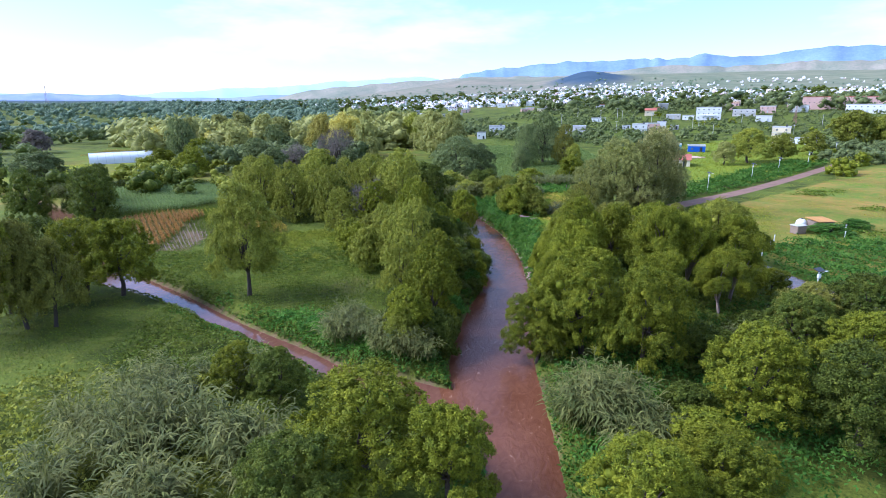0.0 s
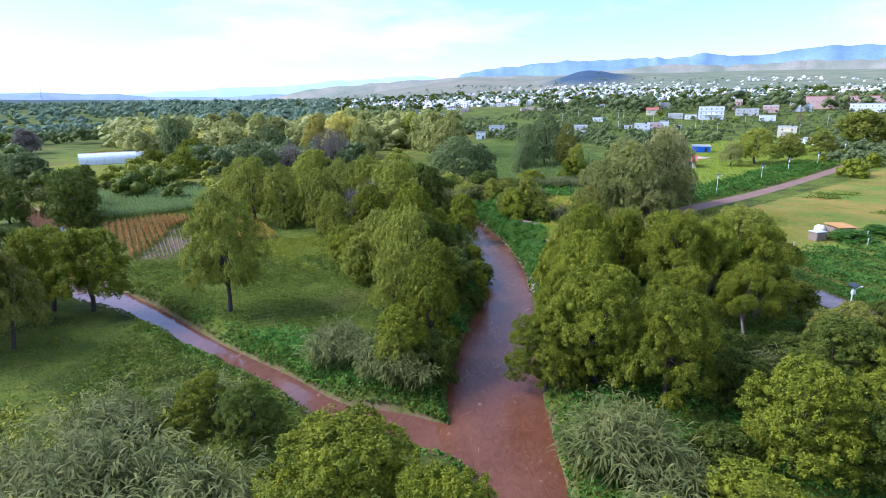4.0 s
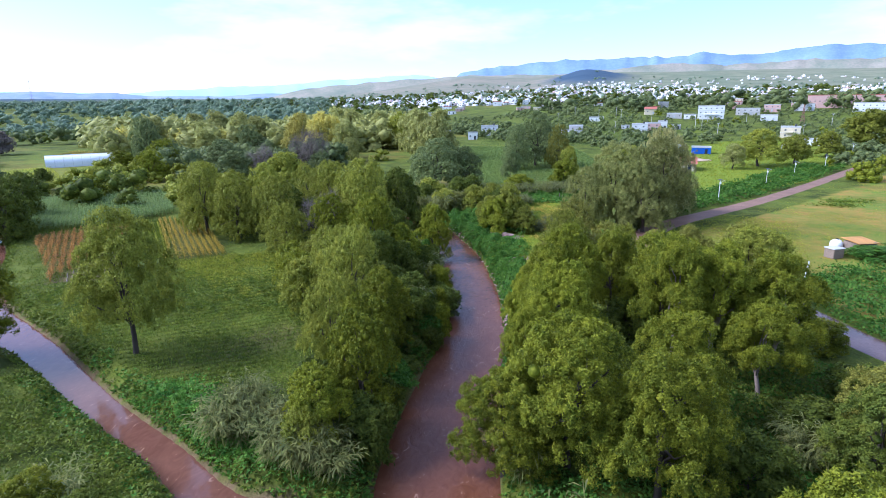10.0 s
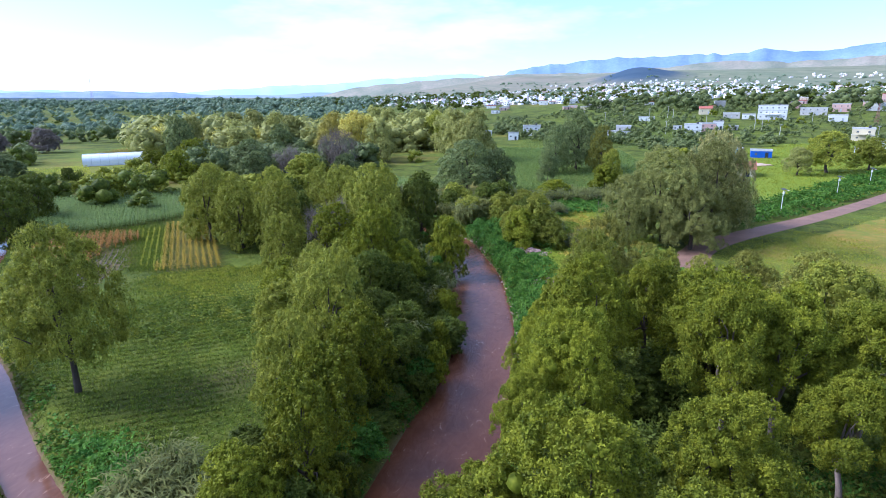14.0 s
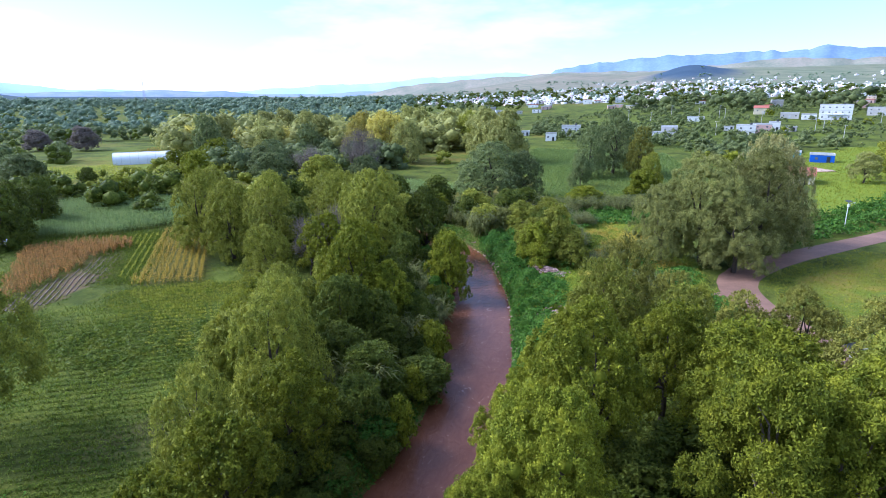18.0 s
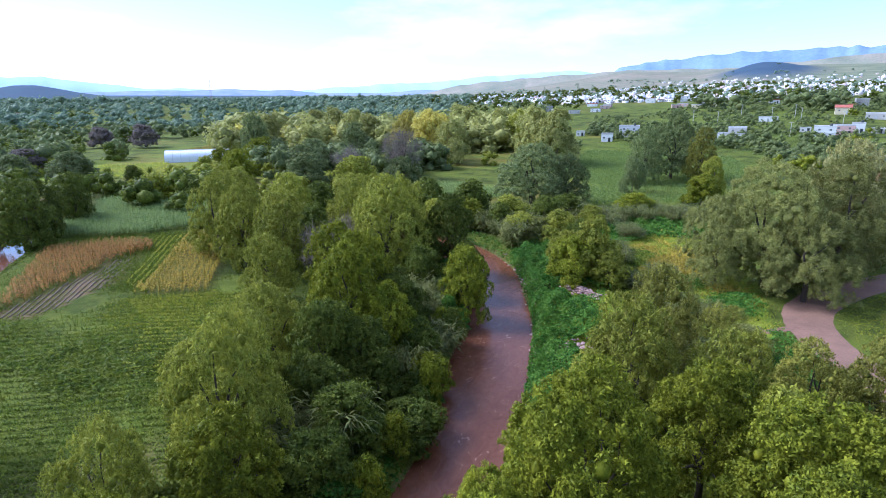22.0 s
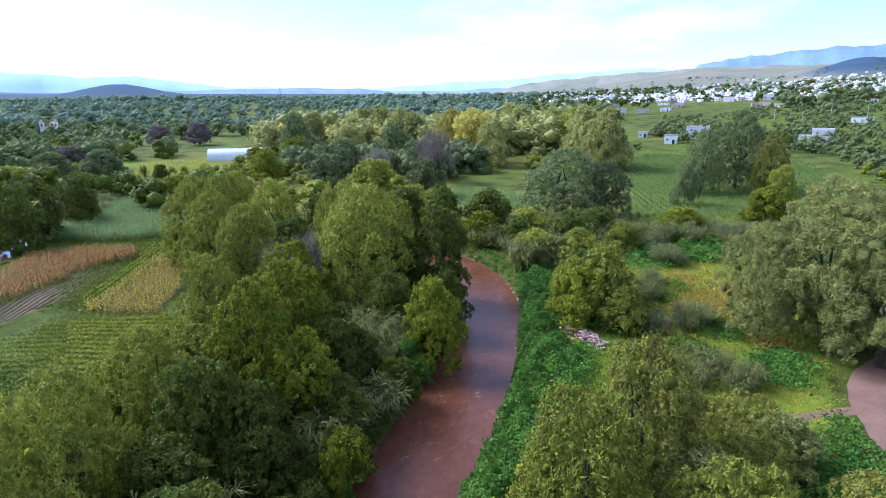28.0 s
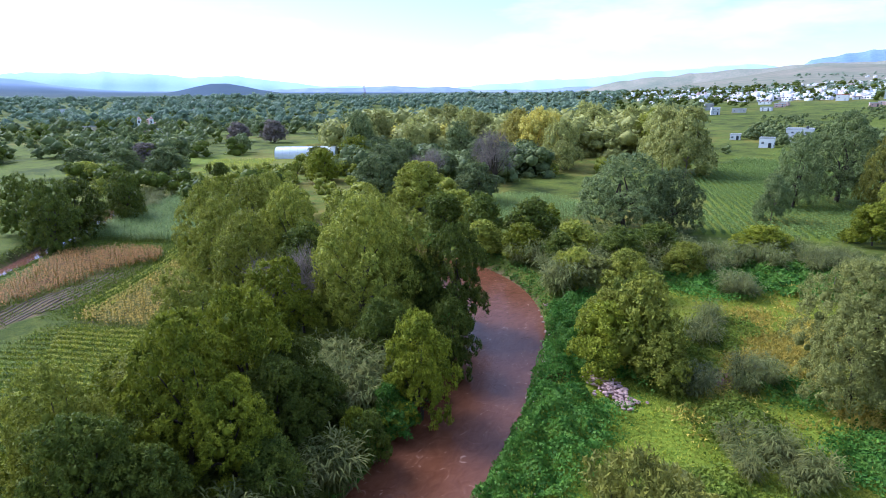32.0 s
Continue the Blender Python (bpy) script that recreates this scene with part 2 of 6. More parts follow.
def ground_material():
    """Grass, dry grass, mud and ploughed earth, blended by the sheet's zones and by noise."""
    m, n, l, b = nodes_of("ground")
    pos = world_pos(n)
    zone = n.new("ShaderNodeAttribute")
    zone.attribute_name = "zone"
    sep = n.new("ShaderNodeSeparateColor")
    l.new(zone.outputs["Color"], sep.inputs[0])
    big, mid, fine = noise_node(n, l, 0.05, 6, 0.6, pos), noise_node(n, l, 0.45, 6, 0.65, pos), noise_node(n, l, 5.0, 5, 0.7, pos)
    grass = mixc(n, l, 0.55, ramp(n, l, mid, [(0.32, G(0.050, 0.080, 0.010)), (0.5, G(0.100, 0.122, 0.014)), (0.68, G(0.165, 0.155, 0.020))]),
                 ramp(n, l, fine, [(0.34, G(0.030, 0.050, 0.008)), (0.66, G(0.175, 0.19, 0.022))]))
    grass = mixc(n, l, 0.85, grass, ramp(n, l, noise_node(n, l, 0.085, 7, 0.68, pos), [(0.40, G(0.36, 0.42, 0.36)), (0.50, G(0.95, 0.95, 0.9)), (0.64, G(1.25, 1.3, 1.05))]), "MULTIPLY")
    dry = mixc(n, l, 0.5, ramp(n, l, mid, [(0.36, G(0.12, 0.20, 0.018)), (0.5, G(0.21, 0.21, 0.03)), (0.63, G(0.36, 0.20, 0.05))]),
               ramp(n, l, big, [(0.42, G(0.11, 0.20, 0.018)), (0.57, G(0.37, 0.21, 0.05))]))
    mud = mixc(n, l, 0.5, ramp(n, l, mid, [(0.3, G(0.15, 0.075, 0.045)), (0.7, G(0.27, 0.16, 0.10))]),
               ramp(n, l, fine, [(0.3, G(0.11, 0.06, 0.04)), (0.7, G(0.30, 0.19, 0.13))]))
    lush = mixc(n, l, 0.5, ramp(n, l, mid, [(0.3, G(0.12, 0.19, 0.013)), (0.7, G(0.27, 0.32, 0.02))]),
                ramp(n, l, fine, [(0.3, G(0.08, 0.14, 0.012)), (0.7, G(0.31, 0.35, 0.027))]))
    c = mixc(n, l, sep.outputs[1], grass, lush)
    c = mixc(n, l, sep.outputs[0], c, dry)
    c = mixc(n, l, sep.outputs[2], c, mud)
    cov = n.new("ShaderNodeAttribute")
    cov.attribute_name = "cover_haze"
    csep = n.new("ShaderNodeSeparateColor")
    l.new(cov.outputs["Color"], csep.inputs[0])
    far_fine, far_big = noise_node(n, l, 0.012, 7, 0.7, pos), noise_node(n, l, 0.0025, 5, 0.6, pos)
    slope = mixc(n, l, 0.5, ramp(n, l, far_big, [(0.35, G(0.17, 0.20, 0.11)), (0.55, G(0.26, 0.23, 0.15)), (0.7, G(0.32, 0.26, 0.18))]),
                 ramp(n, l, far_fine, [(0.35, G(0.13, 0.16, 0.11)), (0.65, G(0.34, 0.28, 0.21))]))
    # woods on the far hills, with blue haze mixed into their colour
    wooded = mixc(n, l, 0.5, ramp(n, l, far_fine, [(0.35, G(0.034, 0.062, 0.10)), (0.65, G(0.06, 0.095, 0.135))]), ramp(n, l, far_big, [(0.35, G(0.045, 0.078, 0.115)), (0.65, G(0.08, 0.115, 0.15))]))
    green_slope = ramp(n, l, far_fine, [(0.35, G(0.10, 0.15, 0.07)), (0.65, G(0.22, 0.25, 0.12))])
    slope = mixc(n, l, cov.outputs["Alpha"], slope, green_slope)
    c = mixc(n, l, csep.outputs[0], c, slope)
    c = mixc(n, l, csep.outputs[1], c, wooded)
    # pale blue haze painted over the farthest land
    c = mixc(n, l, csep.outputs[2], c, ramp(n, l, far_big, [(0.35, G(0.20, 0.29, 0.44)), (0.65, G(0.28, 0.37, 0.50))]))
    l.new(c, b.inputs["Base Color"])
    b.inputs["Roughness"].default_value = 0.95
    b.inputs["Specular IOR Level"].default_value = 0.15
    bump(n, l, b, fine, 0.7, 0.12)
    return m


def hill_material(name, stops, scale=0.004):
    m, n, l, b = nodes_of(name)
    pos = world_pos(n)
    a, f = noise_node(n, l, scale, 6, 0.6, pos), noise_node(n, l, scale * 14, 6, 0.7, pos)
    c = mixc(n, l, 0.45, ramp(n, l, a, stops), ramp(n, l, f, stops))
    l.new(c, b.inputs["Base Color"])
    b.inputs["Roughness"].default_value = 1.0
    b.inputs["Specular IOR Level"].default_value = 0.0
    bump(n, l, b, f, 0.4, 4.0)
    return m


def water_material(name, deep, pale, rough):
    """Silt-laden water: opaque brown with streaks of foam, eddies and small ripples."""
    m, n, l, b = nodes_of(name)
    pos = world_pos(n)
    mp = n.new("ShaderNodeMapping")
    mp.inputs["Scale"].default_value = (1.1, 0.62, 1.0)
    mp.inputs["Rotation"].default_value = (0, 0, radians(-14))
    l.new(pos, mp.inputs[0])
    wob = n.new("ShaderNodeTexNoise")
    wob.inputs["Scale"].default_value, wob.inputs["Detail"].default_value, wob.inputs["Distortion"].default_value = 1.1, 7, 1.6
    l.new(mp.outputs[0], wob.inputs["Vector"])
    a, r = noise_node(n, l, 0.22, 4, 0.55, mp.outputs[0]), noise_node(n, l, 4.5, 4, 0.65, mp.outputs[0])
    foam = ramp(n, l, wob.outputs["Fac"], [(0.66, G(0, 0, 0)), (0.74, G(0.6, 0.6, 0.6))])
    c = mixc(n, l, 0.5, ramp(n, l, a, [(0.35, deep), (0.65, pale)]), ramp(n, l, wob.outputs["Fac"], [(0.35, deep), (0.65, pale)]))
    l.new(mixc(n, l, foam, c, G(0.46, 0.27, 0.18)), b.inputs["Base Color"])
    b.inputs["Roughness"].default_value = rough
    b.inputs["IOR"].default_value = 1.33 if rough > 0.1 else 1.5
    add = n.new("ShaderNodeMath")
    add.operation = "MULTIPLY_ADD"
    add.inputs[1].default_value = 0.35
    l.new(r, add.inputs[0])
    l.new(wob.outputs["Fac"], add.inputs[2])
    bump(n, l, b, add.outputs[0], 0.36 if rough > 0.1 else 0.06, 0.16)
    return m


GROUND = ground_material()
ROAD_DIRT = plain("dirt_road", G(0.245, 0.135, 0.088), 0.75, 1.2, 0.35, bumpy=0.4)
TRACK_MUD = plain("wet_track", G(0.15, 0.082, 0.062), 0.22, 1.0, 0.35, bumpy=0.3)
WATER = water_material("muddy_river", G(0.118, 0.042, 0.019), G(0.185, 0.074, 0.037), 0.22)
WATER_SLOW = water_material("muddy_side_water", G(0.13, 0.056, 0.036), G(0.19, 0.085, 0.056), 0.05)


# ---- mesh helpers ----
def mesh_from(name, verts, faces, material, smooth=False):
    """A mesh from numpy arrays; all faces have the same number of corners."""
    me = bpy.data.meshes.new(name)
    verts, faces = np.asarray(verts, np.float32), np.asarray(faces, np.int32)
    k = faces.shape[1]
    me.vertices.add(len(verts))
    me.vertices.foreach_set("co", verts.ravel())
    me.loops.add(faces.size)
    me.loops.foreach_set("vertex_index", faces.ravel())
    me.polygons.add(len(faces))
    me.polygons.foreach_set("loop_start", np.arange(0, faces.size, k, dtype=np.int32))
    me.polygons.foreach_set("loop_total", np.full(len(faces), k, np.int32))
    if smooth:
        me.polygons.foreach_set("use_smooth", np.ones(len(faces), bool))
    me.update(calc_edges=True)
    me.materials.append(material)
    return me


class Soup:
    """Quads and triangles (as quads with a doubled corner avoided) gathered into one mesh."""

    def __init__(self):
        self.v, self.f, self.n = [], [], 0

    def add(self, verts, faces):
        verts = np.asarray(verts, float)
        self.v.append(verts)
        self.f.append(np.asarray(faces, int) + self.n)
        self.n += len(verts)

    def mesh(self, name, material, smooth=False):
        return mesh_from(name, np.concatenate(self.v), np.concatenate(self.f), material, smooth)


def unit(v):
    return v / np.maximum(np.linalg.norm(v, axis=-1, keepdims=True), 1e-9)


def leaf_tris(rng, base, out, length, width, droop=0.3, flat=0.6):
    """Pointed leaves (one triangle each) at the points base, facing about out."""
    k = len(base)
    normal = unit(out * flat + rng.normal(size=(k, 3)) * 0.42)
    way = rng.normal(size=(k, 3)) + out * 0.5
    way[:, 2] -= droop * 2
    way = unit(way - (way * normal).sum(1, keepdims=True) * normal)
    side = np.cross(normal, way)
    ln = length * rng.uniform(0.65, 1.35, (k, 1))
    wd = width * rng.uniform(0.75, 1.3, (k, 1)) * 0.75
    v = np.stack([base + side * wd, base - side * wd, base + way * ln], 1).reshape(-1, 3)
    return v, np.arange(k * 3).reshape(-1, 3)


def as_tris(v, f):
    """Quads split into triangles."""
    f = np.asarray(f)
    return v, np.concatenate([f[:, [0, 1, 2]], f[:, [0, 2, 3]]])


def tube(points, radii, sides=6):
    """A tapered tube along points: verts and quads."""
    p, r = np.asarray(points, float), np.asarray(radii, float)
    t = unit(np.gradient(p, axis=0))
    a = unit(np.cross(t, np.array([0.31, 0.95, 0.05])))
    b = np.cross(t, a)
    ang = np.linspace(0, 2 * np.pi, sides, endpoint=False)
    v = (p[:, None] + r[:, None, None] * (np.cos(ang)[None, :, None] * a[:, None] + np.sin(ang)[None, :, None] * b[:, None])).reshape(-1, 3)
    f = []
    for i in range(len(p) - 1):
        for j in range(sides):
            j2 = (j + 1) % sides
            f.append((i * sides + j, i * sides + j2, (i + 1) * sides + j2, (i + 1) * sides + j))
    return v, np.array(f)


def ball(centre, radii, rng, lat=4, lon=6):
    """A rough lump as quads (poles closed by small caps)."""
    th = np.linspace(0.12, np.pi - 0.12, lat)
    ph = np.linspace(0, 2 * np.pi, lon, endpoint=False)
    d = np.stack([np.sin(th)[:, None] * np.cos(ph), np.sin(th)[:, None] * np.sin(ph), np.cos(th)[:, None] * np.ones(lon)], -1).reshape(-1, 3)
    v = centre + d * radii * rng.uniform(0.82, 1.1, (len(d), 1))
    f = [(i * lon + j, i * lon + (j + 1) % lon, (i + 1) * lon + (j + 1) % lon, (i + 1) * lon + j) for i in range(lat - 1) for j in range(lon)]
    return v, np.array(f)


def part(name, me, parent, label=""):
    ob = new(name, me)
    ob.parent = parent
    if label:
        ob["label"] = label
    return ob


def thing(name, x, y, z, label, category, group="", kind="", turn=0.0):
    ob = new(name)
    ob.empty_display_size = 0.3
    ob.matrix_world = pose(x, y, z, 0, 0, turn)
    return tagged(ob, label, category, group, kind)


def box_mesh(name, size, material, centre=(0, 0, 0), bevel=0.0):
    bm = bmesh.new()
    bmesh.ops.create_cube(bm, size=1.0, matrix=Matrix.Translation(centre) @ Matrix.Diagonal((*size, 1)))
    if bevel:
        bmesh.ops.bevel(bm, geom=list(bm.edges), offset=bevel, segments=1, affect="EDGES")
    me = bpy.data.meshes.new(name)
    bm.to_mesh(me)
    bm.free()
    me.materials.append(material)
    return me


# ---- the plan: water, road, fields ----
RIVER = [  # x, y, half width of the water
    (3, -30, 3.4), (1.5, 15, 3.0), (-0.2, 38, 2.9), (-2.6, 48, 4.2), (-4.0, 56, 4.6), (-4.3, 70, 4.1), (-3.9, 80, 3.6), (-4.5, 88, 3.4),
    (-6.2, 97, 4.0), (-8.4, 106, 4.2), (-11.0, 115, 4.6), (-15.2, 125, 4.8), (-20.0, 134, 5.6), (-27.0, 142, 6.0), (-36.0, 148.5, 5.0), (-52, 153, 4.5), (-80, 160, 4.5)]
CHANNEL = [
    (-5, 46, 2.2), (-12, 48.5, 2.4), (-18.6, 50.2, 1.8), (-26.8, 55.4, 1.6), (-37, 61.0, 1.7), (-52.5, 70.6, 2.2), (-63, 75.5, 3.2), (-70, 80, 3.0),
    (-84, 92, 2.6), (-97, 105.5, 2.8), (-110, 116.5, 3.0), (-128, 130, 2.8), (-160, 150, 2.5)]
ROAD = [
    (330, 455, 2.3), (240, 370, 2.3), (161, 288, 2.1), (112, 234, 2.0), (86, 203, 2.0), (60, 172, 2.1), (44, 155, 2.3), (33, 143.5, 2.5), (26.0, 134, 2.7),
    (23.6, 127, 2.6), (24.3, 119.5, 2.5), (27, 112.5, 2.4), (31, 102, 2.3), (35.3, 91, 2.3), (38.8, 80, 2.3), (45, 68, 2.3), (62, 50, 2.3), (110, 20, 2.3)]


def smooth_line(rows, step=1.0):
    """A finer polyline through rows (Catmull-Rom)."""
    r = np.array(rows, float)
    r = np.vstack([2 * r[0] - r[1], r, 2 * r[-1] - r[-2]])
    out = []
    for i in range(1, len(r) - 2):
        a, b, c, d = r[i - 1:i + 3]
        for u in np.linspace(0, 1, max(2, int(np.hypot(*(c - b)[:2]) / step)), endpoint=False):
            out.append(0.5 * (2 * b + (c - a) * u + (2 * a - 5 * b + 4 * c - d) * u ** 2 + (3 * b - a - 3 * c + d) * u ** 3))
    return np.array(out + [r[-2]])


RIVER_L, CHANNEL_L, ROAD_L = smooth_line(RIVER, 2.0), smooth_line(CHANNEL, 2.0), smooth_line(ROAD, 2.5)


def edge_dist(line, x, y):
    """Distance beyond the band's edge (negative inside) for arrays x, y; 12 where the band is farther."""
    x, y = np.asarray(x, float), np.asarray(y, float)
    best = np.full(np.shape(x), 12.0)
    if best.size == 0:
        return best
    a, b = line[:-1], line[1:]
    pad = 12 + line[:, 2].max()
    near = (np.maximum(a[:, 0], b[:, 0]) > x.min() - pad) & (np.minimum(a[:, 0], b[:, 0]) < x.max() + pad)
    near &= (np.maximum(a[:, 1], b[:, 1]) > y.min() - pad) & (np.minimum(a[:, 1], b[:, 1]) < y.max() + pad)
    for a, b in zip(a[near], b[near]):
        d = b[:2] - a[:2]
        u = np.clip(((x - a[0]) * d[0] + (y - a[1]) * d[1]) / (d @ d), 0, 1)
        best = np.minimum(best, np.hypot(x - a[0] - u * d[0], y - a[1] - u * d[1]) - (a[2] + u * (b[2] - a[2])))
    return best


def ripple(x, y, s):
    """Cheap smooth variation between -1 and 1."""
    return (np.sin(x * s + 1.3 * np.sin(y * s * 0.7 + 2)) + np.sin(y * s * 1.13 + 1.7 * np.sin(x * s * 0.61)) + np.sin((x + y) * s * 0.57 + 4)) / 3


def step01(a, b, v):
    u = np.clip((v - a) / (b - a), 0, 1)
    return u * u * (3 - 2 * u)


WATER_Z = -1.6


def far_height(x, y):
    """The valley side: flat by the river, rising to the town and the ridges."""
    r = np.hypot(x, y - 20)
    az = np.degrees(np.arctan2(x, y - 20))
    side = step01(-30, 12, az) * step01(175, 60, np.abs(az))
    h = side * (10 * step01(180, 560, r) + np.maximum(r - 480, 0) * 0.036 + (110 - 60 * step01(-8, 0, az)) * step01(1500, 3300, r) * step01(-32, -8, az) - 22 * step01(900, 2200, r) * step01(5, 30, az))
    h += 20 * step01(420, 1100, r) * (1 - side)
    h += step01(900, 4200, r) * 60 * (1 - side) * (0.5 + 0.5 * ripple(x, y, 0.0016))
    h += 7 * step01(500, 1500, r) * ripple(x, y, 0.006) * side
    for ba, br, hh, wa, wr in ((4.9, 2300, 40, 2.9, 300), (-58.7, 2200, 44, 4.2, 300), (-77, 3300, 60, 6, 500)):
        h += hh * np.exp(-((az - ba) / wa) ** 2 - ((r - br) / wr) ** 2) * (1 + 0.15 * ripple(x, y, 0.02))
    return h


def land(x, y, fine=True):
    """Height of the ground sheet."""
    x, y = np.asarray(x, float), np.asarray(y, float)
    h = far_height(x, y)
    near = (np.abs(x) < 260) & (y > -60) & (y < 330)
    if np.any(near):
        xn, yn = (x[near], y[near]) if x.ndim else (x.reshape(1), y.reshape(1))
        w = np.minimum(edge_dist(RIVER_L, xn, yn), edge_dist(CHANNEL_L, xn, yn) + 0.25)
        hn = 0.12 * ripple(xn, yn, 0.35) + 0.10 * ripple(xn + 9, yn, 0.9)
        hn = np.where(w < 3.0, -2.5 + (hn + 2.5) * step01(-1.4, 2.2, w), hn)
        rd = edge_dist(ROAD_L, xn, yn)
        hn = np.where(w > 3, hn * step01(-0.5, 2.5, rd) + 0.02, hn)
        if x.ndim:
            h[near] += hn
        else:
            h = h + hn[0]
    return h


def inside(poly, x, y):
    c = np.zeros(np.shape(x), bool)
    for (x1, y1), (x2, y2) in zip(poly, poly[1:] + poly[:1]):
        with np.errstate(divide="ignore", invalid="ignore"):
            c ^= ((y1 > y) != (y2 > y)) & (x < (x2 - x1) * (y - y1) / (y2 - y1 + 1e-12) + x1)
    return c


MEADOW = [(-6, 112), (1, 108), (12, 112), (20, 119), (19, 140), (15, 160), (8, 176), (-6, 170), (-9, 150), (-7, 130)]
DRY_FIELD = [(31, 132), (36, 112), (42, 90), (50, 78), (90, 60), (240, 130), (330, 420), (240, 345), (150, 262), (88, 190), (48, 147)]
PLOT_BARE = [(-68, 88.5), (-70, 96), (-73, 104), (-76.5, 112), (-77, 120), (-73, 115.5), (-66, 104.5), (-63.5, 95), (-62.5, 90.5)]
PLOT_DRY = [(-68, 88.5), (-78, 98.5), (-93, 111.5), (-88, 118.5), (-81.5, 123), (-77, 120.5), (-76.5, 112), (-73, 104), (-70, 96)]
PLOT_RIPE = [(-81, 132), (-71.5, 134), (-49.5, 106.5), (-58.2, 102)]
PLOT_CORN = [(-131, 148), (-104, 168), (-82, 140), (-88, 127), (-104, 117)]

# ---- the ground sheet ----
def spaced(lo, hi, step, far, grow):
    mid = list(np.arange(lo, hi + step / 2, step))
    a, s = mid[-1], step
    up = []
    while a < far:
        s *= grow
        a += s
        up.append(min(a, far))
    a, s = mid[0], step
    down = []
    while a > -far:
        s *= grow
        a -= s
        down.append(max(a, -far))
    return np.array(down[::-1] + mid + up)


gx, gy = spaced(-132, 64, 1.0, 4700, 1.062), spaced(22, 176, 1.0, 4700, 1.062)
GX, GY = np.meshgrid(gx, gy)
GZ = land(GX.ravel(), GY.ravel()).reshape(GX.shape)
nx, ny = len(gx), len(gy)
ii = (np.arange(ny - 1)[:, None] * nx + np.arange(nx - 1)).ravel()
g_mesh = mesh_from("ground", np.stack([GX.ravel(), GY.ravel(), GZ.ravel()], 1), np.stack([ii, ii + 1, ii + nx + 1, ii + nx], 1), GROUND, True)
fx, fy = GX.ravel(), GY.ravel()
wd = np.minimum(edge_dist(RIVER_L, fx, fy), edge_dist(CHANNEL_L, fx, fy))
rr, aa = np.hypot(fx, fy - 20), np.degrees(np.arctan2(fx, fy - 20))
zone = np.zeros((len(fx), 4))
zone[:, 3] = 1
nz = ripple(fx, fy, 0.12) * 0.5 + ripple(fx + 30, fy, 0.31) * 0.5
dry = np.where(inside(DRY_FIELD, fx, fy), 0.58 + 0.7 * nz + 0.35 * step01(55, 90, fx), 0)
dry = np.maximum(dry, np.where(inside(MEADOW, fx, fy), 0.0 + 0.55 * nz, 0))
lush = np.where(inside(MEADOW, fx, fy), 0.9, np.where(inside(DRY_FIELD, fx, fy), 0.3 + 0.4 * nz, 0))
lush = np.maximum(lush, np.where((fx < -20) & (fy > 60) & (fy < 170), 0.05 + 0.2 * nz, 0))
# a patchwork of small fields over the valley floor
fu, fv = np.floor((0.83 * fx + 0.56 * fy) / 62), np.floor((0.83 * fy - 0.56 * fx) / 34)
chance = np.abs(np.sin(fu * 12.9898 + fv * 78.233) * 43758.5453) % 1.0
MAIZE_FAR = [(-14, 190), (6, 198), (30, 240), (22, 300), (-34, 318), (-38, 262), (-22, 226)]
lush = np.maximum(lush, np.where(inside(MAIZE_FAR, fx, fy), 0.5, 0))
# patch of sun behind the hedge, painted in as brighter grass
YARD_SUNLIT = [(50, 190), (56, 215), (66, 300), (100, 330), (138, 332), (122, 268), (88, 210), (64, 186)]
lush = np.maximum(lush, np.where(inside(YARD_SUNLIT, fx, fy), 0.9, 0))
lush = np.maximum(lush, np.where((fx < -150) & (fx > -235) & (fy > 165) & (fy < 265), 0.5 + 0.45 * ripple(fx, fy, 0.09), 0))
plots = (rr > 150) & (rr < 900) & ~inside(DRY_FIELD, fx, fy)
lush = np.maximum(lush, np.where(plots & (chance > 0.7), 0.16 + 0.15 * nz, 0))
dry = np.maximum(dry, np.where(plots & (chance < 0.17) & (fx < 20), 0.3 + 0.2 * nz, 0))
mud = np.where(wd < 0.2, 1 - step01(-0.4, 0.2, wd), 0)
mud = np.maximum(mud, 1.6 * np.exp(-((fx - 4.6) / 1.3) ** 2 - ((fy - 134.2) / 2.2) ** 2))
mud = np.maximum(mud, np.where(inside(PLOT_BARE, fx, fy), 0.62 + 0.3 * nz, 0))
mud = np.maximum(mud, np.where(inside(PLOT_RIPE, fx, fy) | inside(PLOT_DRY, fx, fy), 0.22, 0))
mud = np.maximum(mud, np.where((fx < -20) & (fy < 110) & (wd > 1), 0.45 * step01(0.45, 0.85, ripple(fx, fy, 0.17)), 0))
zone[:, 0], zone[:, 1], zone[:, 2] = np.clip(dry, 0, 1), np.clip(lush, 0, 1), np.clip(mud, 0, 1)
att = g_mesh.color_attributes.new("zone", "FLOAT_COLOR", "POINT")
att.data.foreach_set("color", zone.astype(np.float32).ravel())
cover_haze = np.zeros((len(fx), 4))
cover_haze[:, 3] = 1
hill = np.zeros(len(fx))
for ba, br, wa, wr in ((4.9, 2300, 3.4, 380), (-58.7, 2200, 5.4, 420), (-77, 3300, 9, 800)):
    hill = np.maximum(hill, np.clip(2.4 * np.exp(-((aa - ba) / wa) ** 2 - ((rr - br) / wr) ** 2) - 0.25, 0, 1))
cover_haze[:, 0] = step01(650, 1500, rr) * step01(-45, -25, aa)
cover_haze[:, 3] = step01(0, 10, aa) * 0.45
# green channel: haze-blue woods; blue channel: haze tint beyond 2700 m
cover_haze[:, 1] = np.maximum(hill, step01(1500, 3000, rr) * step01(-28, -45, aa))
cover_haze[:, 2] = step01(2700, 3200, rr) * step01(-18, -26, aa)
